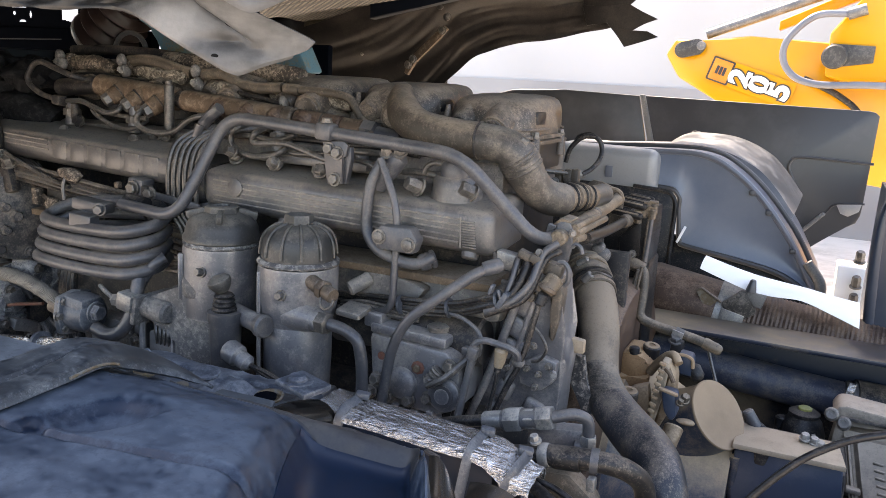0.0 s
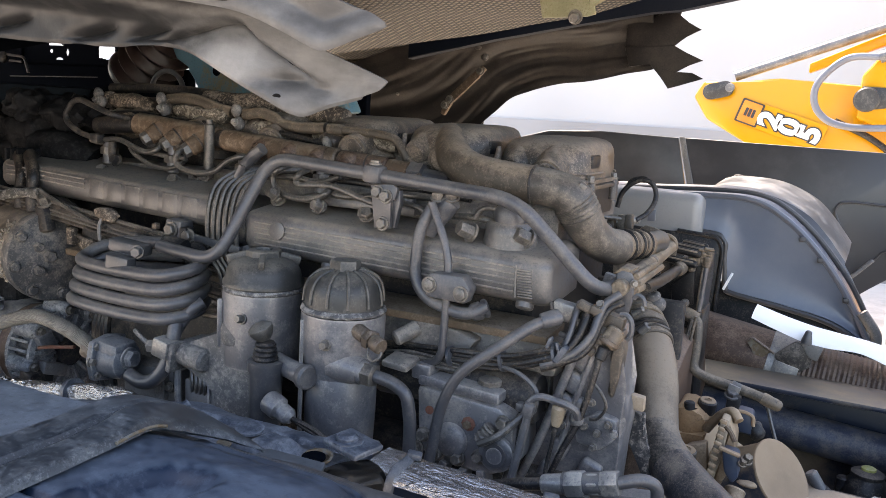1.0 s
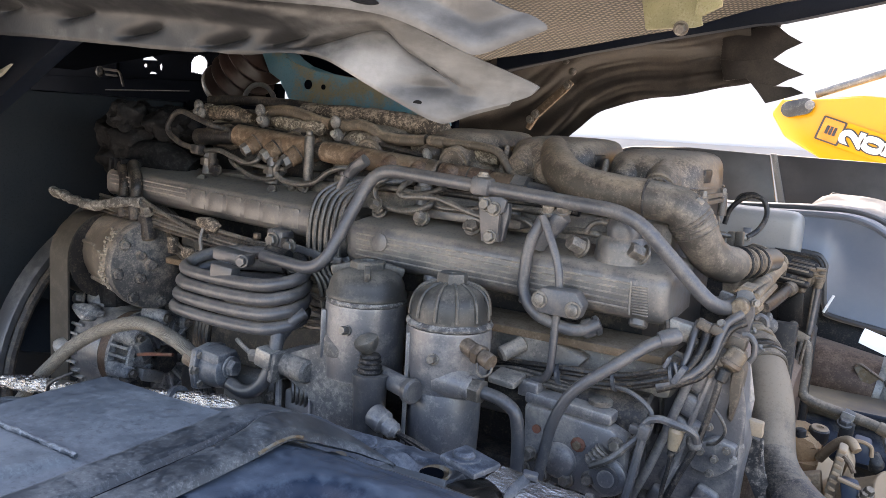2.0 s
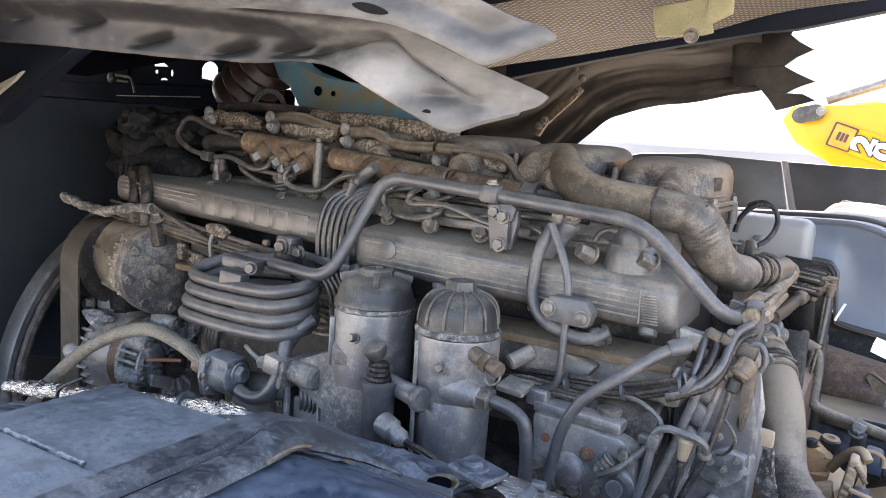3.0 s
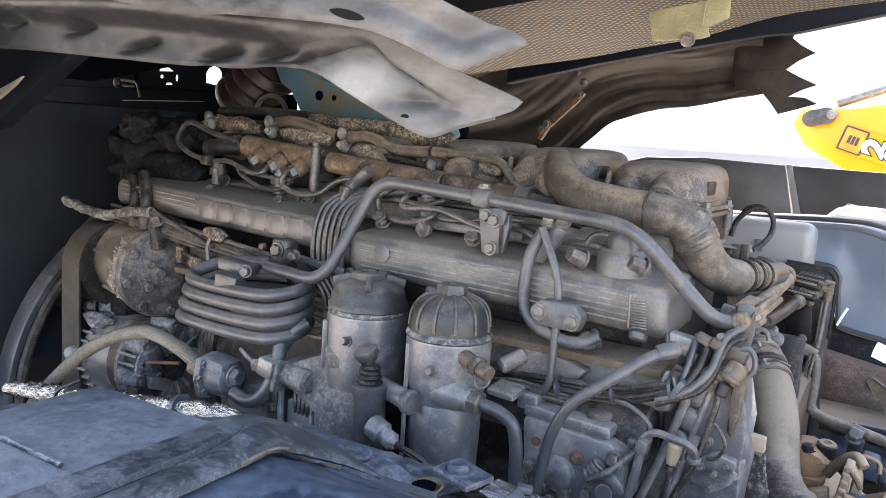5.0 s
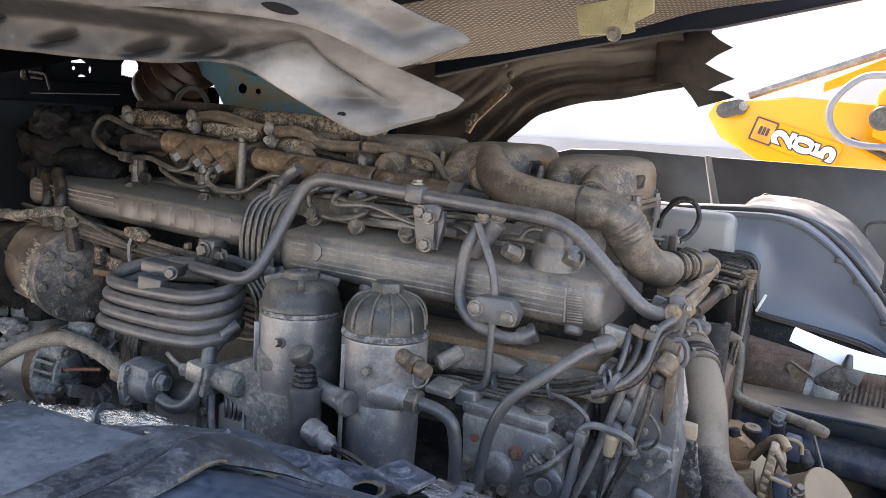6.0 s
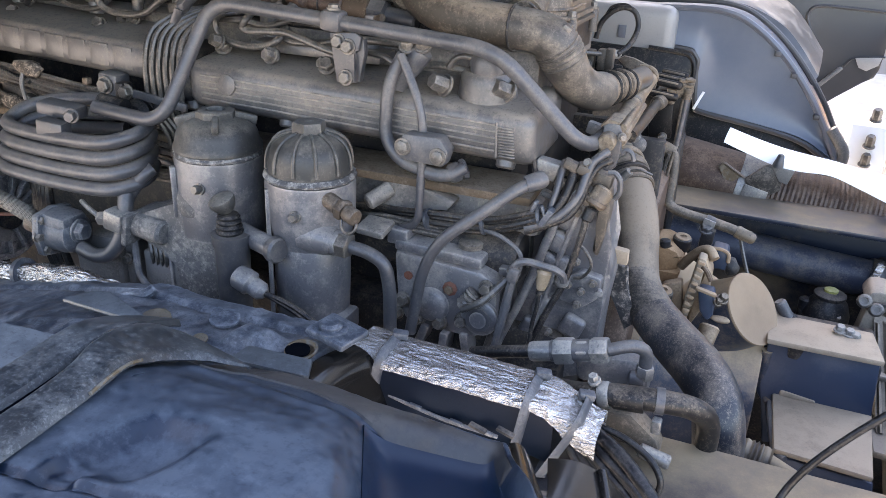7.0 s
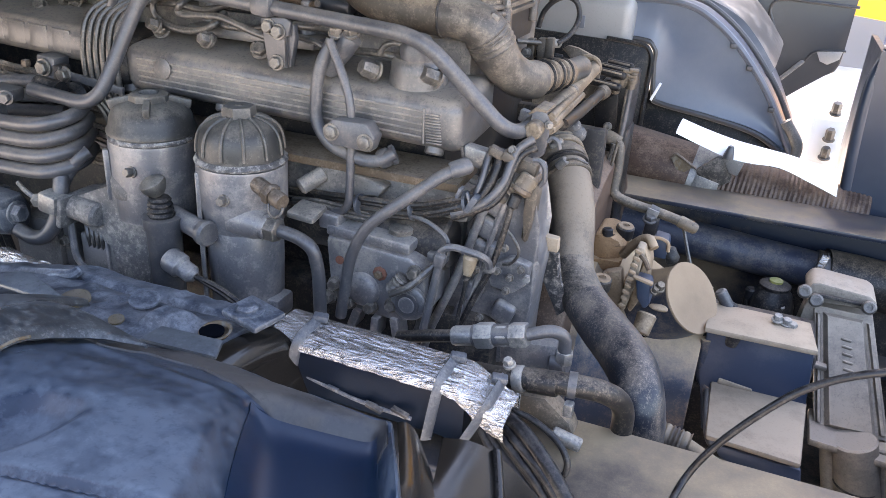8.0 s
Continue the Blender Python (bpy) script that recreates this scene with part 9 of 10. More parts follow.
def side_pipe():
    p = thing("heater_pipe", (0.45, 1.4, 1.25), "brown dusty steel pipe bending along the gearbox", "pipe")
    part("neck", tube([(0.3116, 1.4400, 1.3908), (0.3376, 1.4500, 1.3883), (0.3657, 1.4500, 1.3857), (0.3845, 1.4500, 1.3777)], 0.0125, seg=16), DUSTHOSE, p)
    part("pipe", tube([(0.3657, 1.4500, 1.3857), (0.3867, 1.4500, 1.3760), (0.3906, 1.4400, 1.3283), (0.3871, 1.4300, 1.2900), (0.4262, 1.4300, 1.2797), (0.4738, 1.4300, 1.2733), (0.5312, 1.4300, 1.2599)], 0.0088, bend=0.022, seg=16), DUSTHOSE, p)
    part("pipe_end", rev([(0.0100, 0), (0.0108, 0.004), (0.0095, 0.03), (0.006, 0.034)], (0.5075, 1.4300, 1.2655), (0.9, 0.0, -0.30), 16), SLEEVEM, p)
    cl = part("clamp", rev([(0.0105, 0), (0.0105, 0.016)], (0.4560, 1.4300, 1.2761), (0.95, 0, -0.3), 18), STEEL, p)
    part("clamp_leg", box((0.4638, 1.4200, 1.2485), (0.022, 0.018, 0.036), (0, 5, 0), 0.003), DARKCAST, cl)
    part("clamp_nut", hexbolt((0.4601, 1.4150, 1.2644), (0.1, -0.4, 1), 0.0095, 0.008), STEEL, cl)
    part("clamp_tongue", box((0.4630, 1.4150, 1.2765), (0.020, 0.004, 0.012), (0, 14, 0), 0.001), PALEDUST, cl)
    part("thin_line", tube([(0.3781, 1.4300, 1.3810), (0.3718, 1.4250, 1.3357), (0.3699, 1.4200, 1.2848), (0.3716, 1.4100, 1.2438)], 0.0038, seg=8), THINSTEEL, p)
    part("thin_line", tube([(0.3865, 1.4200, 1.3899), (0.3805, 1.4150, 1.3300), (0.3807, 1.4100, 1.2797), (0.3827, 1.4050, 1.2436)], 0.0026, seg=8), DUSTHOSE, p)


side_pipe()


# ---- near side: foil duct, fittings, bracket, cables ----
def foil_duct():
    d = thing("foil_wrapped_duct", (0.3, 0.78, 1.22), "black cable duct under crumpled aluminium foil with grey cable ties", "cable duct")
    path = smooth_path([V(p) for p in ((0.1543, 0.7520, 1.3100), (0.1812, 0.7550, 1.3049), (0.2451, 0.7600, 1.2999), (0.3139, 0.7640, 1.2948), (0.3489, 0.7660, 1.2927), (0.3818, 0.7640, 1.2857), (0.4189, 0.7580, 1.2731))], 14)
    rings = []
    for q in path[:int(len(path) * 0.80)]:
        rings.append([q + V(0, b, c) for b, c in ((-0.026, -0.052), (-0.030, -0.046), (-0.030, 0.004), (-0.020, 0.014), (0.020, 0.014), (0.028, 0.004), (0.028, -0.046), (0.022, -0.052))])
    part("duct", ring_skin(bmesh.new(), rings), CLEANP, d, "black plastic duct")

    def skin(u, v):
        w = u * (len(path) - 1)
        i = min(int(w), len(path) - 2)
        q = path[i].lerp(path[i + 1], w - i)
        end = max(0, u - 0.74) / 0.26
        a = radians(-18 + (181 + 125 * end) * v - 40 * end)
        cx, cz = math.cos(a), math.sin(a)
        flat = (abs(cx) ** 4 + abs(cz) ** 4) ** -0.25
        p = q + V(0, 0.0315 * cx * flat, 0.0165 * cz * flat) * (1 - 0.10 * end)
        ragged = 0.0016 * noise.noise(V(u * 26, 0, 3)) if v > 0.9 else 0
        k = 0.0016 * noise.noise(V(p.x * 14, p.y * 110, p.z * 150)) + 0.0010 * noise.noise(V(p.x * 45, p.y * 260, p.z * 260)) + (0.15 + end) * (0.0045 * noise.noise(p * 60) + 0.0025 * noise.noise(p * 150)) + ragged
        return p + (p - q).normalized() * (k + 0.0012)
    part("foil", sheet(skin, 190, 64, 0.0008), FOIL, d, "crumpled aluminium foil")
    for x, tilt in ((0.185, 0.30), (0.345, 0.25), (0.392, 0.75)):
        q = min(path, key=lambda w: abs(w.x - x))
        hoop = [q + V(tilt * c * 0.6, b, c) for b, c in ((-0.034, -0.056), (-0.0345, -0.03), (-0.0345, 0.006), (-0.026, 0.0185), (0.0, 0.0195), (0.026, 0.0185), (0.0345, 0.004), (0.034, -0.05), (0.0, -0.058), (-0.034, -0.056))]
        tie = part("cable_tie", sweep(bent_path(hoop, 0.008, 4), 0.0065, 10, flat=0.22), TIE, d, "grey cable tie")
        part("tie_head", box(q + V(0.005, 0.014, 0.0225), (0.017, 0.012, 0.008), (0, 8, 20), 0.002), TIE, tie)
    part("base_strip", tube([(0.196, 0.728, 1.276), (0.225, 0.728, 1.270), (0.262, 0.728, 1.264), (0.320, 0.728, 1.261)], 0.0022, n=6, seg=8), VALVEM, d)
    for x, z in ((0.228, 1.2715), (0.274, 1.2655), (0.308, 1.2635)):
        part("base_clip", box((x, 0.7265, z), (0.014, 0.005, 0.004), (0, 9, 0), 0.001), VALVEM, d)
    for pts, r in (([(0.3976, 0.7550, 1.2681), (0.4247, 0.7350, 1.2571), (0.4587, 0.7150, 1.2420), (0.4885, 0.7000, 1.2163)], 0.0042), ([(0.4040, 0.7570, 1.2718), (0.4325, 0.7370, 1.2619), (0.4659, 0.7170, 1.2502), (0.4991, 0.7000, 1.2206)], 0.0048), ([(0.4120, 0.7600, 1.2745), (0.4383, 0.7450, 1.2688), (0.4657, 0.7250, 1.2579), (0.4920, 0.7100, 1.2362), (0.5079, 0.7000, 1.2171)], 0.0082), ([(0.3888, 0.7530, 1.2623), (0.4170, 0.7330, 1.2487), (0.4517, 0.7120, 1.2346), (0.4776, 0.7000, 1.2119)], 0.0042), ([(0.3811, 0.7520, 1.2697), (0.4041, 0.7350, 1.2499), (0.4390, 0.7150, 1.2346), (0.4663, 0.7000, 1.2109)], 0.0040)):
        part("cable", tube(pts, r, n=8, seg=12), GLOSSCABLE, d, "black cable")
    part("outer_cable", tube([(0.4160, 0.7650, 1.2796), (0.4420, 0.7600, 1.2773), (0.4689, 0.7520, 1.2674), (0.4829, 0.7450, 1.2527), (0.4836, 0.7420, 1.2388), (0.4762, 0.7400, 1.2319)], 0.0036, n=8, seg=10), GLOSSCABLE, d)
    # foil sleeve further forward along the bracket

    def skin2(u, v):
        x = -0.80 + 0.955 * u
        g = radians(-30 + 260 * v)
        r = 0.0145 + 0.004 * noise.noise(V(x * 12, 0, 0))
        p = V(x, 0.758 + r * math.cos(g), 1.326 - 0.165 * max(0, -x - 0.13) - 0.040 / (1 + math.exp(-(x + 0.20) / 0.03)) + r * 0.8 * math.sin(g))
        return p + V(0, math.cos(g), math.sin(g)) * (0.005 * noise.noise(p * 75) + 0.003 * noise.noise(p * 170))
    e = thing("foil_sleeve", (-0.2, 0.75, 1.3), "long crumpled foil sleeve beside the bracket", "foil sleeve")
    part("foil", sheet(skin2, 150, 18, 0.0012), FOIL, e)
    part("core", cyl((-0.80, 0.758, 1.215), (-0.30, 0.758, 1.298), 0.012, 12), PLASTIC, e)
    part("tie", rev([(0.020, 0), (0.020, 0.007)], (-0.36, 0.758, 1.287), (1, 0, 0.16), 16), TIE, e)
    part("wire", tube([(-0.62, 0.730, 1.23), (-0.60, 0.72, 1.265), (-0.57, 0.74, 1.285)], 0.003, seg=6), PLASTIC, e)


foil_duct()


def fittings():
    f = thing("hydraulic_fitting", (0.37, 0.86, 1.25), "grey steel hydraulic fitting with hex nuts and a bent pipe", "pipe fitting")
    o = V(0.313, 0.862, 1.288)
    ax = Vector((0.96, 0.0, 0.30)).normalized()
    ax = Vector((0.085, 0.0, 0.024)).normalized()
    part("sleeve", rev([(0.0106, 0), (0.0118, 0.003), (0.0118, 0.026), (0.0099, 0.029)], o, ax, 20), ZINC, f)
    part("nut", rev([(0.0152, 0), (0.0160, 0.002), (0.0160, 0.020), (0.0144, 0.022)], o + ax * 0.030, ax, 6), ZINC, f)
    part("nut", rev([(0.0129, 0), (0.0137, 0.002), (0.0137, 0.012), (0.0122, 0.014)], o + ax * 0.056, ax, 6), ZINC, f)
    part("nut", rev([(0.0144, 0), (0.0152, 0.002), (0.0152, 0.018), (0.0137, 0.020)], o + ax * 0.072, ax, 6), ZINC, f)
    part("thread", cyl(o + ax * 0.026, o + ax * 0.09, 0.013, 14), STEEL, f)
    part("pipe", tube([o + ax * 0.09, V(0.425, 0.872, 1.320), V(0.440, 0.882, 1.312), V(0.441, 0.885, 1.288)], 0.0075, bend=0.02, seg=14), STEEL, f)
    part("pipe_nut", rev([(0.010, 0), (0.0108, 0.002), (0.0108, 0.014), (0.009, 0.016)], (0.441, 0.885, 1.290), (0, 0, -1), 6), ZINC, f)
    part("stem", tube([(0.313, 0.862, 1.288), (0.285, 0.862, 1.28), (0.24, 0.87, 1.262)], 0.008, seg=10), RUBBER, f)
    part("stop_block", box((0.40, 0.898, 1.272), (0.075, 0.03, 0.036), (0, -8, 0), 0.008), CAST, f)
    part("stop_end", cyl((0.425, 0.89, 1.27), (0.447, 0.888, 1.272), 0.014, 14, ch=0.003), STEEL, f)
    h = thing("radiator_hose", (0.43, 0.81, 1.2), "black rubber hose with two metal hose clamps", "hose")
    part("hose", tube([(0.350, 0.845, 1.258), (0.385, 0.815, 1.280), (0.42, 0.812, 1.290), (0.465, 0.815, 1.294), (0.500, 0.832, 1.284), (0.518, 0.855, 1.255), (0.520, 0.865, 1.20), (0.52, 0.87, 1.1)], 0.0125, n=8, seg=20), RUBBER, h)
    c1 = part("clamp", rev([(0.0139, 0), (0.0147, 0.002), (0.0147, 0.010), (0.0139, 0.012)], (0.404, 0.812, 1.286), (0.96, 0.0, 0.22), 24), ZINC, h, "worm-drive clamp")
    part("clamp_screw", hexbolt((0.398, 0.808, 1.304), (-0.3, -0.3, 1), 0.0055, 0.007), ZINC, c1)
    part("sleeve", rev([(0.0133, 0), (0.0139, 0.002), (0.0139, 0.03), (0.0133, 0.032)], (0.42, 0.812, 1.289), (0.98, 0.0, 0.1), 22), RUBBER, h)
    c2 = part("clamp", rev([(0.0144, 0), (0.0144, 0.009)], (0.462, 0.815, 1.294), (0.98, 0.15, 0.0), 24), STEEL, h)
    part("clamp_lug", box((0.468, 0.803, 1.272), (0.010, 0.012, 0.016), bevel=0.002), ZINC, c2)
    b = thing("rail_bracket", (0.45, 0.82, 1.2), "beige dusty casting with a bolt on the rail", "bracket")
    part("plate", slab([(0.405, 1.268), (0.440, 1.272), (0.470, 1.248), (0.478, 1.232), (0.405, 1.232)], (0, 0.84, 0), (1, 0, 0), (0, 0, 1), 0.03, 0.006), DUSTHOSE, b)
    part("bolt", cyl((0.455, 0.795, 1.243), (0.488, 0.795, 1.236), 0.008, 12, ch=0.002), ZINC, b)


fittings()


def near_bracket():
    b = thing("cab_mount_casting", (-0.05, 0.68, 1.1), "grimy dark casting with bolts and rusty holes", "bracket")

    def top(u, v):
        x = -0.75 + 0.915 * u
        y = 0.585 + 0.165 * v
        z = 1.348 - 0.006 * (1 - v) - 0.020 * v * v - 0.20 * max(0, -x - 0.12) + 0.0035 * noise.noise(V(x * 14, y * 20, 0)) + 0.0022 * noise.noise(V(x * 70, y * 70, 2)) + 0.0012 * noise.noise(V(x * 170, y * 170, 5))
        z += 0.016 * math.exp(-(((x - 0.072) / 0.026) ** 4 + ((y - 0.668) / 0.018) ** 4)) - 0.010 * math.exp(-(((y - 0.716) / 0.006) ** 2))
        z -= 0.05 * max(0, u - 0.975) / 0.025
        return V(x, y, z)
    part("deck", sheet(top, 220, 46, 0.02), BED, b)
    def flank(u, v):
        g = radians(100) * min(1, u / 0.6)
        drop = max(0, u - 0.6) / 0.4
        x = 0.146 + 0.026 * math.sin(g) + 0.030 * drop + 0.010 * v
        return V(x, 0.592 + 0.128 * v + 0.010 * u, 1.3475 - 0.026 * (1 - math.cos(g)) - 0.085 * drop - 0.016 * v * v + 0.004 * math.sin(3 * v))
    part("flank", sheet(flank, 30, 20, 0.004), FLANGEP, b, "smooth glossy black end")
    part("body", box((0.0, 0.675, 1.245), (0.30, 0.12, 0.15), bevel=0.02), BED, b)
    part("arm", box((-0.45, 0.675, 1.17), (0.66, 0.11, 0.13), (0, -9, 0), 0.02), BED, b)
    pl = part("bolt_plate", box((0.148, 0.704, 1.3535), (0.050, 0.044, 0.008), (0, 6, -12), 0.003), BED, b)
    part("bolt", rev([(0.012, 0), (0.012, 0.004), (0.009, 0.007), (0.004, 0.0075)], (0.142, 0.702, 1.358), (0, 0, 1), 20), BED, pl)
    part("washer", rev([(0.018, 0), (0.018, 0.002)], (0.142, 0.702, 1.3565), (0, 0, 1), 24), BED, pl)
    hole = part("rusty_hole", rev([(0.0155, 0), (0.017, 0.0025), (0.0145, 0.003), (0.013, 0.0)], (0.130, 0.664, 1.3475), (0, -0.15, 1), 24), STAIN, b, "rust-rimmed hole")
    part("hole_dark", cyl((0.127, 0.662, 1.3478), (0.127, 0.662, 1.3505), 0.0125, 20), DEEP, hole)
    part("yellow_disc", rough_up(rev([(0.0155, 0), (0.0155, 0.003), (0.012, 0.0045), (0.006, 0.0035)], (-0.040, 0.653, 1.3475), (0.1, -0.15, 1), 26), 0.0008, 90), OLIVEDULL, b, "yellowed plug")
    part("small_disc", rev([(0.008, 0), (0.008, 0.002)], (0.026, 0.640, 1.3465), (0.1, -0.15, 1), 18), OLIVEDULL, b)
    part("faint_disc", rev([(0.016, 0), (0.016, 0.0025), (0.010, 0.003)], (0.024, 0.684, 1.3475), (0.1, -0.1, 1), 22), BED, b)
    part("wedge", slab([(0.088, 0.636), (0.158, 0.640), (0.170, 0.612), (0.085, 0.606)], (0, 0, 1.354), (1, 0, 0), (0, 1, 0), 0.006, 0.003), PANELTOP, b, "grey plastic wedge")
    part("slat", slab([(-0.125, 0.655), (-0.105, 0.660), (-0.034, 0.634), (-0.040, 0.622), (-0.14, 0.625)], (0, 0, 1.356), (1, 0, 0), (0, 1, 0), 0.006, 0.003), PANELTOP, b)
    part("loop", tube([(-0.1414, 0.7000, 1.3221), (-0.1274, 0.7050, 1.3321), (-0.1065, 0.7100, 1.3348), (-0.1031, 0.7200, 1.3386)], 0.006, seg=8), BED, b)


near_bracket()


def near_cover():
    c = thing("wheel_arch_cover", (0.0, 0.4, 1.1), "weathered blue-black plastic wheel-arch cover with two rubber strips", "cover")

    def soft(x, w):
        return 1 / (1 + math.exp(-max(-60, min(60, x / w))))

    def grid(fn, nu, nv, keep=None):
        """A sheet of which keep(u, v) picks the cells."""
        bm = bmesh.new()
        pts = {}

        def vert(i, j):
            if (i, j) not in pts:
                pts[i, j] = bm.verts.new(fn(i / nu, j / nv))
            return pts[i, j]
        for i in range(nu):
            for j in range(nv):
                if keep is None or keep((i + 0.5) / nu, (j + 0.5) / nv):
                    bm.faces.new((vert(i, j), vert(i + 1, j), vert(i + 1, j + 1), vert(i, j + 1)))
        bmesh.ops.recalc_face_normals(bm, faces=bm.faces)
        bmesh.ops.solidify(bm, geom=bm.faces[:], thickness=0.0015)
        return bm

    # flat front panel with a stepped pad; its far corner is cut square
    def panel(u, v):
        x = -0.112 + 0.175 * u
        far = 0.456 + 0.10 * max(0, x + 0.02)
        y = 0.08 + (far - 0.08) * min(1, v / 0.95)
        roll = max(0, v - 0.95) / 0.05
        pad = soft(0.036 - 0.30 * (0.326 - y) - x, 0.002) * soft(0.326 - y, 0.002)
        z = 1.450 + 0.006 * pad + 0.0016 * noise.noise(V(x * 9, y * 9, 1)) + 0.0003 * noise.noise(V(x * 90, y * 90, 1))
        left = max(0, 0.03 - u) / 0.03
        return V(x, y + 0.006 * roll, z - 0.022 * roll ** 1.6 - 0.014 * left ** 2)
    part("front_panel", grid(panel, 110, 150), PANELTOP, c, "flat front panel with a stepped pad")
    part("pad_edge", rough_up(tube([(-0.105, 0.3285, 1.4535), (-0.04, 0.3280, 1.4540), (0.034, 0.3285, 1.4535)], 0.0022, n=24, seg=8), 0.0016, 160), SCUFF, c, "scuffed pad edge")

    EDGE = ((0.10, 0.560), (0.134, 0.566), (0.165, 0.586), (0.22, 0.592), (0.26, 0.578), (0.298, 0.570), (0.356, 0.562), (0.40, 0.560), (0.47, 0.560))

    def edge(x):
        return float(np.interp(x, [p[0] for p in EDGE], [p[1] for p in EDGE]))

    def right(y):
        return 0.378 + 0.50 * (0.562 - y)

    def hollow_at(x, y):
        inner = soft(x - 0.284 - 0.50 * (0.505 - y), 0.0075) * soft(0.518 + 0.25 * (x - 0.289) - y, 0.0045) * soft(right(y) - 0.016 - x, 0.0030)
        return inner

    def shell(u, v):
        y_far = 0.565
        y = 0.08 + (y_far - 0.08) * v
        x = 0.118 + (right(y) - 0.118) * u
        y = 0.08 + (edge(min(x, 0.46)) - 0.08) * v
        k = y - 0.440
        z = 1.452 - 0.5 * (0.012 * math.log(1 + math.exp(max(-40, min(40, k / 0.012)))))
        d = max(0.0, 0.518 + 0.25 * (x - 0.289) - y)
        z -= hollow_at(x, y) * (0.030 + 0.42 * d)
        z -= 0.016 * math.exp(-(((x - 0.192 - 0.4 * (y - 0.385)) / 0.026) ** 4 + ((y - 0.385) / 0.030) ** 4))
        z -= 0.010 * math.exp(-(((x - 0.166) / 0.012) ** 4 + ((y - 0.345) / 0.012) ** 4))
        z -= 0.005 * math.exp(-(((y - 0.3525 - 0.16 * (x - 0.264)) / 0.0035) ** 2))
        z += 0.003 * math.exp(-(((y - 0.500 + 0.12 * (x - 0.2)) / 0.009) ** 2)) * soft(0.285 - x, 0.01)
        z += 0.0035 * noise.noise(V(x * 16, y * 26, 4)) * (1 - hollow_at(x, y)) + 0.0007 * noise.noise(V(x * 80, y * 80, 6)) * (1 - hollow_at(x, y))
        z -= 0.012 * (max(0, v - 0.975) / 0.025) ** 2 + 0.020 * (max(0, u - 0.985) / 0.015) ** 2
        return V(x, y, z)

    part("rear_shell", grid(shell, 190, 230), COVERP, c, "mottled weathered rear shell")

    def on_shell(x, y):
        """The shell's point above x, y."""
        v = (y - 0.08) / (edge(min(x, 0.46)) - 0.08)
        return shell((x - 0.118) / (right(0.08 + 0.485 * v) - 0.118), v)

    def hollow(u, v):
        y = 0.08 + 0.447 * v
        for _ in range(4):
            x = 0.282 + 0.50 * (0.505 - y) + (right(y) - 0.0165 - 0.282 - 0.50 * (0.505 - y)) * u
            y = 0.08 + (0.437 + 0.25 * (x - 0.289)) * v
        return on_shell(x, y) + V(0, 0, 0.0022)
    part("hollow", skin_over(hollow, 90, 150), HOLLOWP, c, "clean smooth navy hollow")
    part("ledge", skin_over(lambda u, v: shell(0.05 + 0.925 * u, 0.885 + 0.085 * v + 0.010 * (1 - v) * noise.noise(V(u * 12, 0, 2))) + V(0, 0, 0.0020), 170, 22), LEDGEP, c, "scuffed grey-brown ledge")

    # two rubber strips over the joint; the second lifts and curls at its far end
    def ribbon(line, width, high, nu=10):
        path = smooth_path([V(p) for p in line], 12)

        def f(u, v):
            i = min(int(round(v * (len(path) - 1))), len(path) - 1)
            q = path[i]
            d = path[min(i + 1, len(path) - 1)] - path[max(i - 1, 0)]
            side = V(d.y, -d.x, 0).normalized()
            w = width * (1 - 0.62 * max(0, v - 0.72) / 0.28)
            crown = min(1, math.sin(math.pi * u) * 2.4) ** 0.6
            return q + side * (w * (u - 0.5)) + V(0, 0, high * crown + 0.0006 * noise.noise(q * 120 + V(u, 0, 0)))
        return sheet(f, nu, len(path) - 1, 0.003)
    part("rubber_strip", ribbon([(0.078, 0.08, 1.451), (0.076, 0.25, 1.452), (0.072, 0.40, 1.452), (0.066, 0.475, 1.450), (0.058, 0.53, 1.428), (0.050, 0.58, 1.400)], 0.038, 0.007), RIBP, c, "dark rubber strip")
    # Near-black ribbon paints the shade in the gap between the strips.
    part("groove_strip", ribbon([(0.101, 0.08, 1.450), (0.099, 0.25, 1.451), (0.095, 0.40, 1.451), (0.090, 0.475, 1.447), (0.082, 0.54, 1.42)], 0.010, 0.003, 6), DEEP, c, "dark groove between the strips")
    inner = smooth_path([V(p) for p in ((0.137, 0.08, 1.452), (0.136, 0.25, 1.453), (0.133, 0.40, 1.455), (0.128, 0.440, 1.454), (0.126, 0.465, 1.446), (0.130, 0.492, 1.434), (0.142, 0.512, 1.425), (0.165, 0.5325, 1.413))], 10)
    outer = smooth_path([V(p) for p in ((0.103, 0.08, 1.452), (0.102, 0.25, 1.453), (0.098, 0.40, 1.455), (0.088, 0.450, 1.457), (0.078, 0.490, 1.448), (0.080, 0.520, 1.437), (0.108, 0.533, 1.427), (0.166, 0.534, 1.413))], 10)

    def curled(u, v):
        q = int(round(v * (len(inner) - 1)))
        crown = min(1, math.sin(math.pi * u) * 2.4) ** 0.6
        return outer[q].lerp(inner[q], u) + V(0, 0, 0.007 * crown * (1 - 0.8 * v ** 6) + 0.0006 * noise.noise(outer[q] * 90 + V(u * 3, 0, 0)))
    part("rubber_strip", sheet(curled, 12, len(inner) - 1, 0.003), RIBP, c, "dark rubber strip with a rusty edge and a curled pointed end")
    part("rust_stain", tube([(0.1325, 0.405, 1.4575), (0.1300, 0.425, 1.4580), (0.1275, 0.445, 1.4560), (0.1260, 0.460, 1.4510)], 0.0013, n=6, seg=8), STAIN, c, "rust stain on the strip edge")
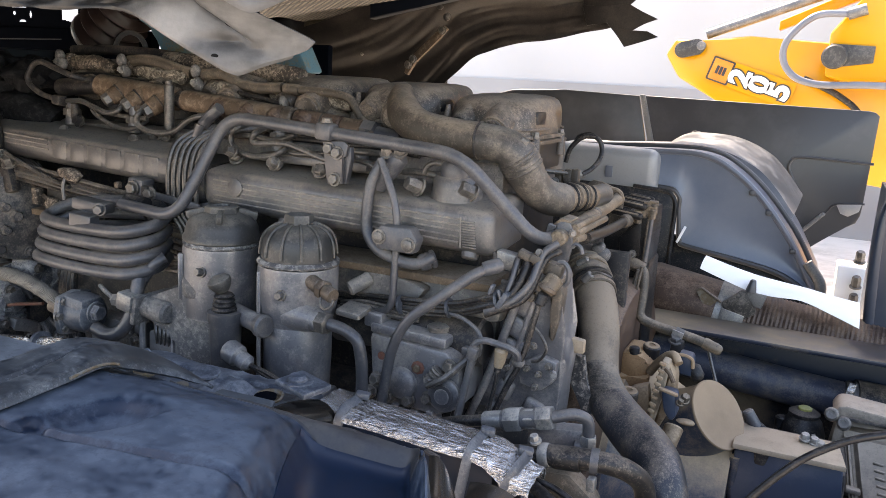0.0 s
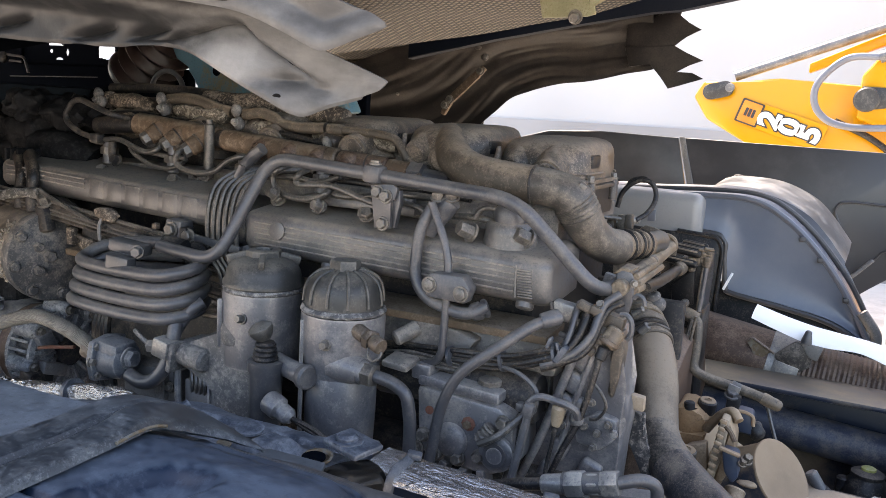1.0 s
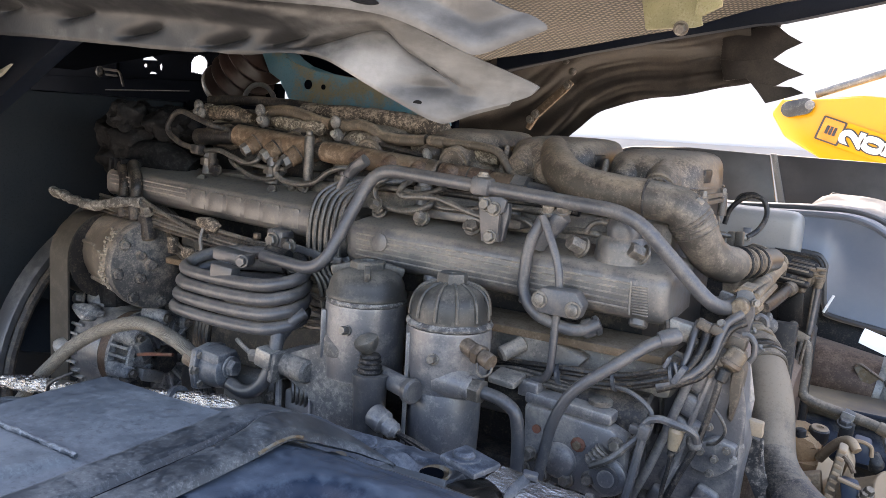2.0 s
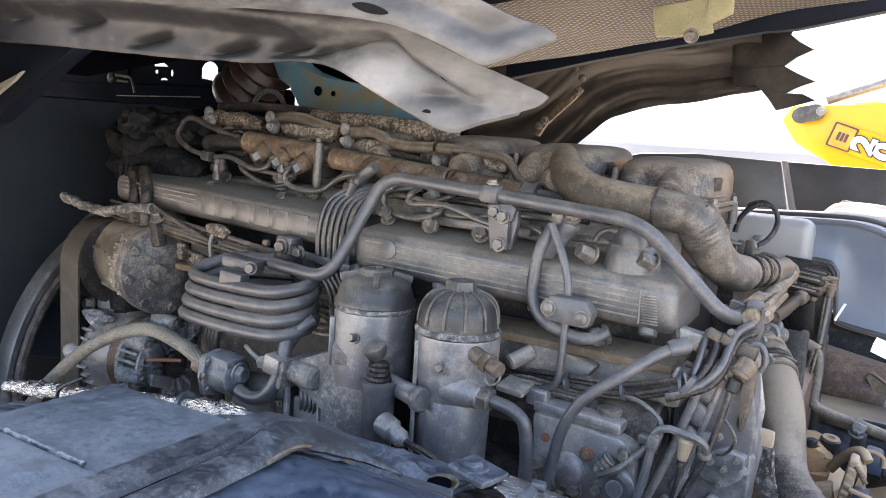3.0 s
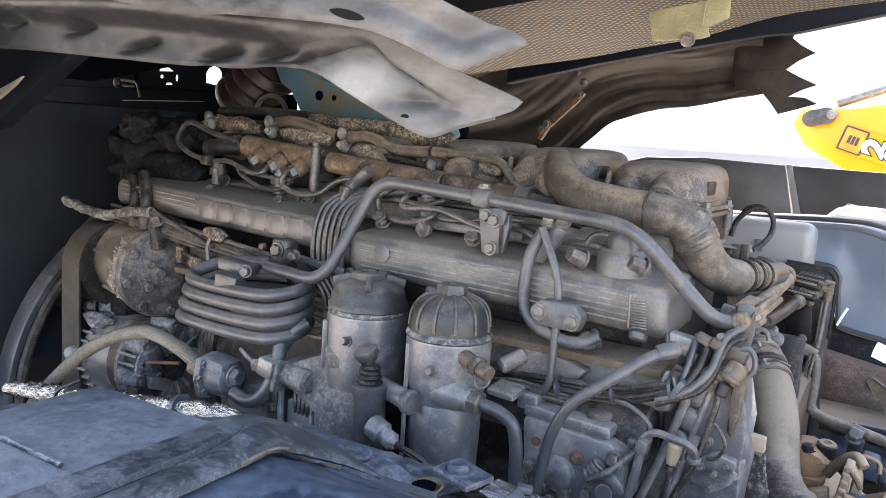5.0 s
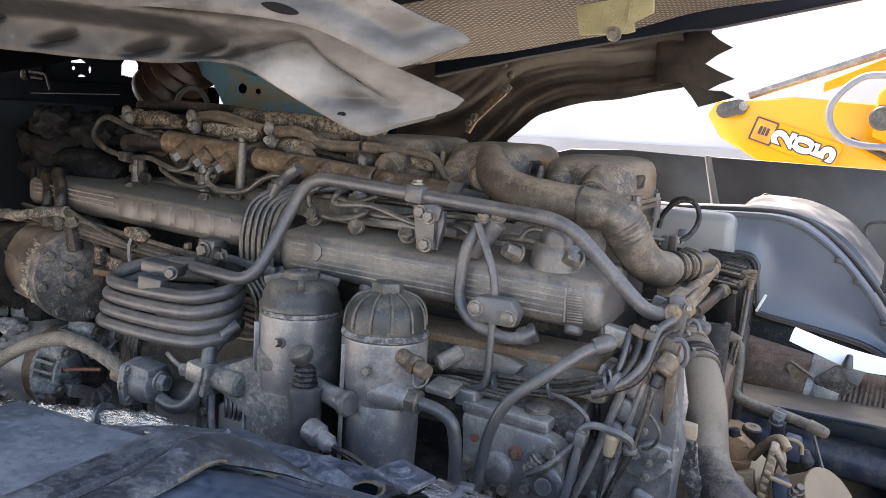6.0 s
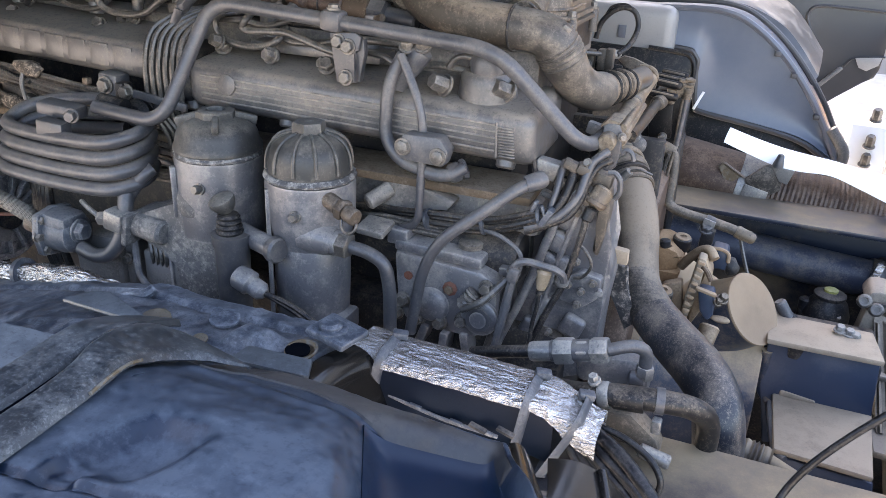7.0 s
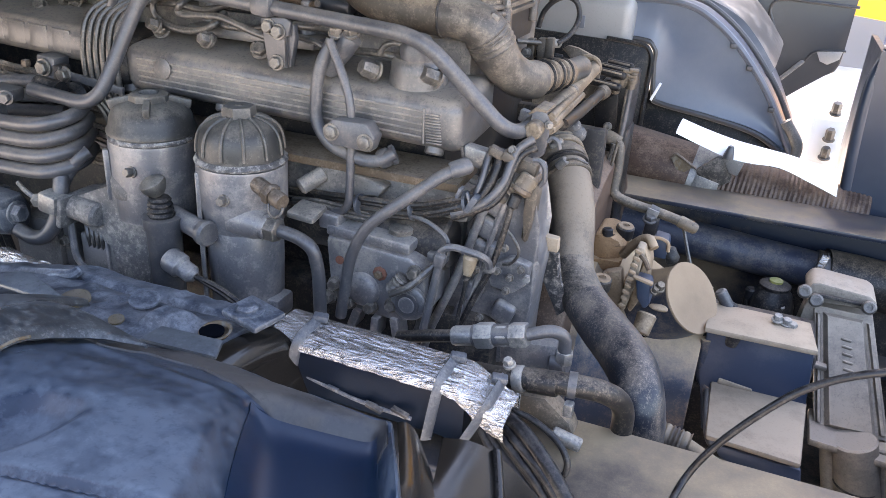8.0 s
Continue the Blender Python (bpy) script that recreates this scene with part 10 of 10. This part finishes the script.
    part("joint_web", grid(lambda u, v: V(0.055 + 0.075 * u - 0.03 * max(0, v - 0.8), 0.08 + 0.46 * v, 1.447 - 0.045 * max(0, v - 0.80) / 0.2), 6, 30), COVERP, c)
    part("inner_liner", box((-0.62, 0.55, 1.10), (0.90, 0.55, 0.02), bevel=0.004), BAYM, c)
    part("skirt", box((0.05, 0.36, 1.24), (0.34, 0.30, 0.30), bevel=0.02), PLASTIC, c)

    # curled glossy rear flanges that fall away from the hollow's edge
    def flank(u, v):
        y = 0.566 - 0.27 * v
        x = right(y) + 0.040 * u + 0.030 * u * math.sin(3.0 * v)
        return V(x, y + 0.030 * u, 1.385 + 0.5 * max(0, 0.5 - y) * 0.5 - 0.050 * u - 0.055 * u * u + 0.010 * math.sin(6 * u + 3 * v) - 0.015 * v)
    part("rear_flange", sheet(flank, 24, 36, 0.003), FLANGEP, c, "shiny curled rear flange")

    def guard(u, v):
        x = 0.398 + 0.115 * u + 0.05 * v
        y = 0.612 - 0.19 * v + 0.06 * u
        return V(x, y, 1.345 - 0.085 * u - 0.030 * v + 0.014 * math.sin(5.5 * u + 2.5 * v))
    part("splash_guard", sheet(guard, 34, 26, 0.003), FLANGEP, c, "glossy dark splash guard")
    part("guard_lip", sweep([guard(0.36 + 0.10 * math.sin(2.6 * k / 24), k / 24) + V(0, 0, 0.002) for k in range(25)], 0.005, 10), FLANGEP, c)
    for at, w in (((0.3392, 0.6000, 1.3648), 0.02), ((0.3632, 0.6000, 1.3680), 0.02)):
        part("edge_tab", box(at, (w * 0.8, 0.006, 0.003), (0, 12, -6), 0.001), DARKCAST, c)


near_cover()


def loose_cable():
    c = thing("loose_cable", (0.62, 0.65, 1.2), "loose black cable looping in front of the gearbox", "cable")
    part("cable", tube([(0.580, 0.69, 1.05), (0.582, 0.70, 1.20), (0.585, 0.725, 1.230), (0.592, 0.775, 1.236), (0.612, 0.79, 1.276), (0.650, 0.795, 1.332), (0.687, 0.80, 1.370), (0.740, 0.80, 1.401), (0.85, 0.82, 1.425), (1.0, 0.85, 1.40)], 0.0038, n=8, seg=12), GLOSSCABLE, c)
    l = thing("rail_harness", (0.63, 0.92, 1.1), "dark corrugated connector and cable below the hose", "cable")
    part("connector", sweep(smooth_path([V(0.545, 0.95, 1.172), V(0.595, 0.945, 1.165)], 20), lambda t: 0.016 + 0.002 * math.sin(70 * t), 16), RAILM, l)
    part("cable", tube([(0.59, 0.945, 1.165), (0.63, 0.925, 1.160), (0.70, 0.90, 1.145), (0.78, 0.88, 1.11)], 0.011, seg=12), RAILM, l)
    for x, y, z in ((0.655, 0.905, 1.172), (0.69, 0.892, 1.160)):
        part("clip", box((x, y, z), (0.03, 0.014, 0.014), (0, 24, 0), 0.003), STEEL, l)


loose_cable()


# ---- small things crowding the engine ----
def injectors():
    first = thing("injector", (0.165, 1.055, 1.57), "dusty injector body with a hex collar", "injector", "injectors along the head")
    part("body", cyl((0.165, 1.055, 1.565), (0.165, 1.06, 1.612), 0.011, 14, ch=0.002), CAST, first)
    part("collar", rev([(0.015, 0), (0.016, 0.002), (0.016, 0.012), (0.014, 0.014)], (0.165, 1.057, 1.582), (0, 0.1, 1), 6), BOLT, first)
    part("return_nipple", cyl((0.165, 1.058, 1.606), (0.185, 1.048, 1.612), 0.005, 10), BRASS, first)
    for k in range(1, 6):
        copy_thing(first, pose(0.165 - 0.158 * k, 1.055, 1.572 + 0.003 * k))


injectors()


def low_lines():
    g = thing("lower_wiring", (-0.45, 0.96, 1.36), "tangle of brown wiring and thin pipes below the manifold", "wiring")
    rnd = random.Random(4)
    mats = (DARKCAST, RUBBER, STEEL, DARKCAST, RUBBER)
    for k in range(8):
        y, z = 0.965 + 0.004 * (k % 4), 1.475 - 0.0095 * k
        pts = [V(-0.70 + 0.05 * rnd.random(), y + 0.02, z + 0.05 + 0.02 * rnd.random())]
        for i in range(1, 5):
            pts.append(V(-0.70 + 0.12 * i, y + rnd.uniform(-0.008, 0.008), z + 0.04 - 0.016 * i + rnd.uniform(-0.008, 0.008)))
        part("line", tube(pts, rnd.choice((0.003, 0.004, 0.0055)), n=5, seg=7), mats[k % 5], g)
    for k in range(5):
        x = -0.60 + 0.075 * k
        part("clip", box((x, 0.955, 1.462 - 0.01 * k), (0.014, 0.016, 0.03), (0, rnd.uniform(-20, 20), 0), 0.003), STEEL if k % 2 else GRIT, g)
    part("plate", box((-0.47, 1.0, 1.42), (0.30, 0.03, 0.12), (0, 3, 0), 0.008), BLOCK, g)
    part("brown_sleeve", tube([(-0.56, 0.95, 1.455), (-0.50, 0.945, 1.445), (-0.45, 0.945, 1.448)], 0.012, seg=12), GRIT, g)
    for k in range(6):
        x = -0.215 + 0.004 * k
        part("drop_line", tube([(x, 0.945, 1.46), (x - 0.012 + 0.003 * k, 0.935, 1.42), (x - 0.018 + 0.004 * k, 0.93, 1.37), (x - 0.012, 0.925, 1.29)], 0.0035, n=5, seg=7), (BROWN, THINSTEEL, RUBBER)[k % 3], g)


low_lines()


def rear_wiring():
    g = thing("rear_wiring", (0.33, 1.0, 1.4), "crowded cables and clips at the rear of the engine", "wiring")
    for k, (pts, r, m) in enumerate((
            ([(0.3037, 0.9850, 1.4824), (0.3020, 0.9720, 1.4694), (0.3001, 0.9620, 1.4470), (0.2941, 0.9550, 1.4249), (0.2800, 0.9500, 1.4121), (0.2547, 0.9500, 1.3996)], 0.0046, STEEL),
            ([(0.3152, 0.9850, 1.4815), (0.3164, 0.9720, 1.4684), (0.3117, 0.9620, 1.4456), (0.3013, 0.9550, 1.4263), (0.2872, 0.9500, 1.4150), (0.2582, 0.9500, 1.4048)], 0.0060, RUBBER),
            ([(0.3521, 0.9900, 1.5003), (0.3375, 0.9800, 1.4880), (0.3318, 0.9720, 1.4710), (0.3272, 0.9620, 1.4484), (0.3154, 0.9550, 1.4305), (0.2994, 0.9500, 1.4174), (0.2703, 0.9480, 1.4020)], 0.0052, STEEL),
            ([(0.3567, 0.9900, 1.4899), (0.3424, 0.9820, 1.4813), (0.3346, 0.9740, 1.4639), (0.3290, 0.9650, 1.4406), (0.3182, 0.9570, 1.4231), (0.3012, 0.9520, 1.4127), (0.2706, 0.9480, 1.3975)], 0.0046, RUBBER),
            ([(0.2835, 0.9750, 1.4399), (0.2997, 0.9650, 1.4387), (0.3007, 0.9600, 1.4296), (0.2910, 0.9600, 1.4226)], 0.0038, STEEL))):
        part("cable", tube(pts, r, n=7, seg=10), m, g)
    for at, w in (((0.3129, 0.9750, 1.4810), 0.02), ((0.3019, 0.9750, 1.4578), 0.016), ((0.3274, 0.9750, 1.4779), 0.016), ((0.3342, 0.9750, 1.4420), 0.014), ((0.3249, 0.9750, 1.4256), 0.012)):
        part("clip", box(at, (w, 0.014, 0.012), (0, 24, 10), 0.003), DUSTHOSE, g)
    tie = part("tie", box((0.2965, 0.9450, 1.4230), (0.008, 0.016, 0.024), (0, 30, 0), 0.002), TIE, g, "pale cable tie")
    part("tie_tail", box((0.2927, 0.9400, 1.4312), (0.003, 0.006, 0.014), (0, -20, 0), 0.001), TIE, tie)
    part("clamp_loop", tube([(0.3625, 1.0200, 1.4905), (0.3670, 1.0200, 1.4970), (0.3752, 1.0200, 1.4930), (0.3776, 1.0200, 1.4836)], 0.003, bend=0.008, seg=8), STEEL, g)
    for at, x in (((0.3384, 1.2800, 1.4381), 1372), ((0.3442, 1.2800, 1.4303), 1378), ((0.3285, 1.2800, 1.4255), 1358)):
        part("knurled_joint", lump(at, (0.012, 0.012, 0.014), 0.5, 60, 3, seed=x), GRITGREY, g)


rear_wiring()
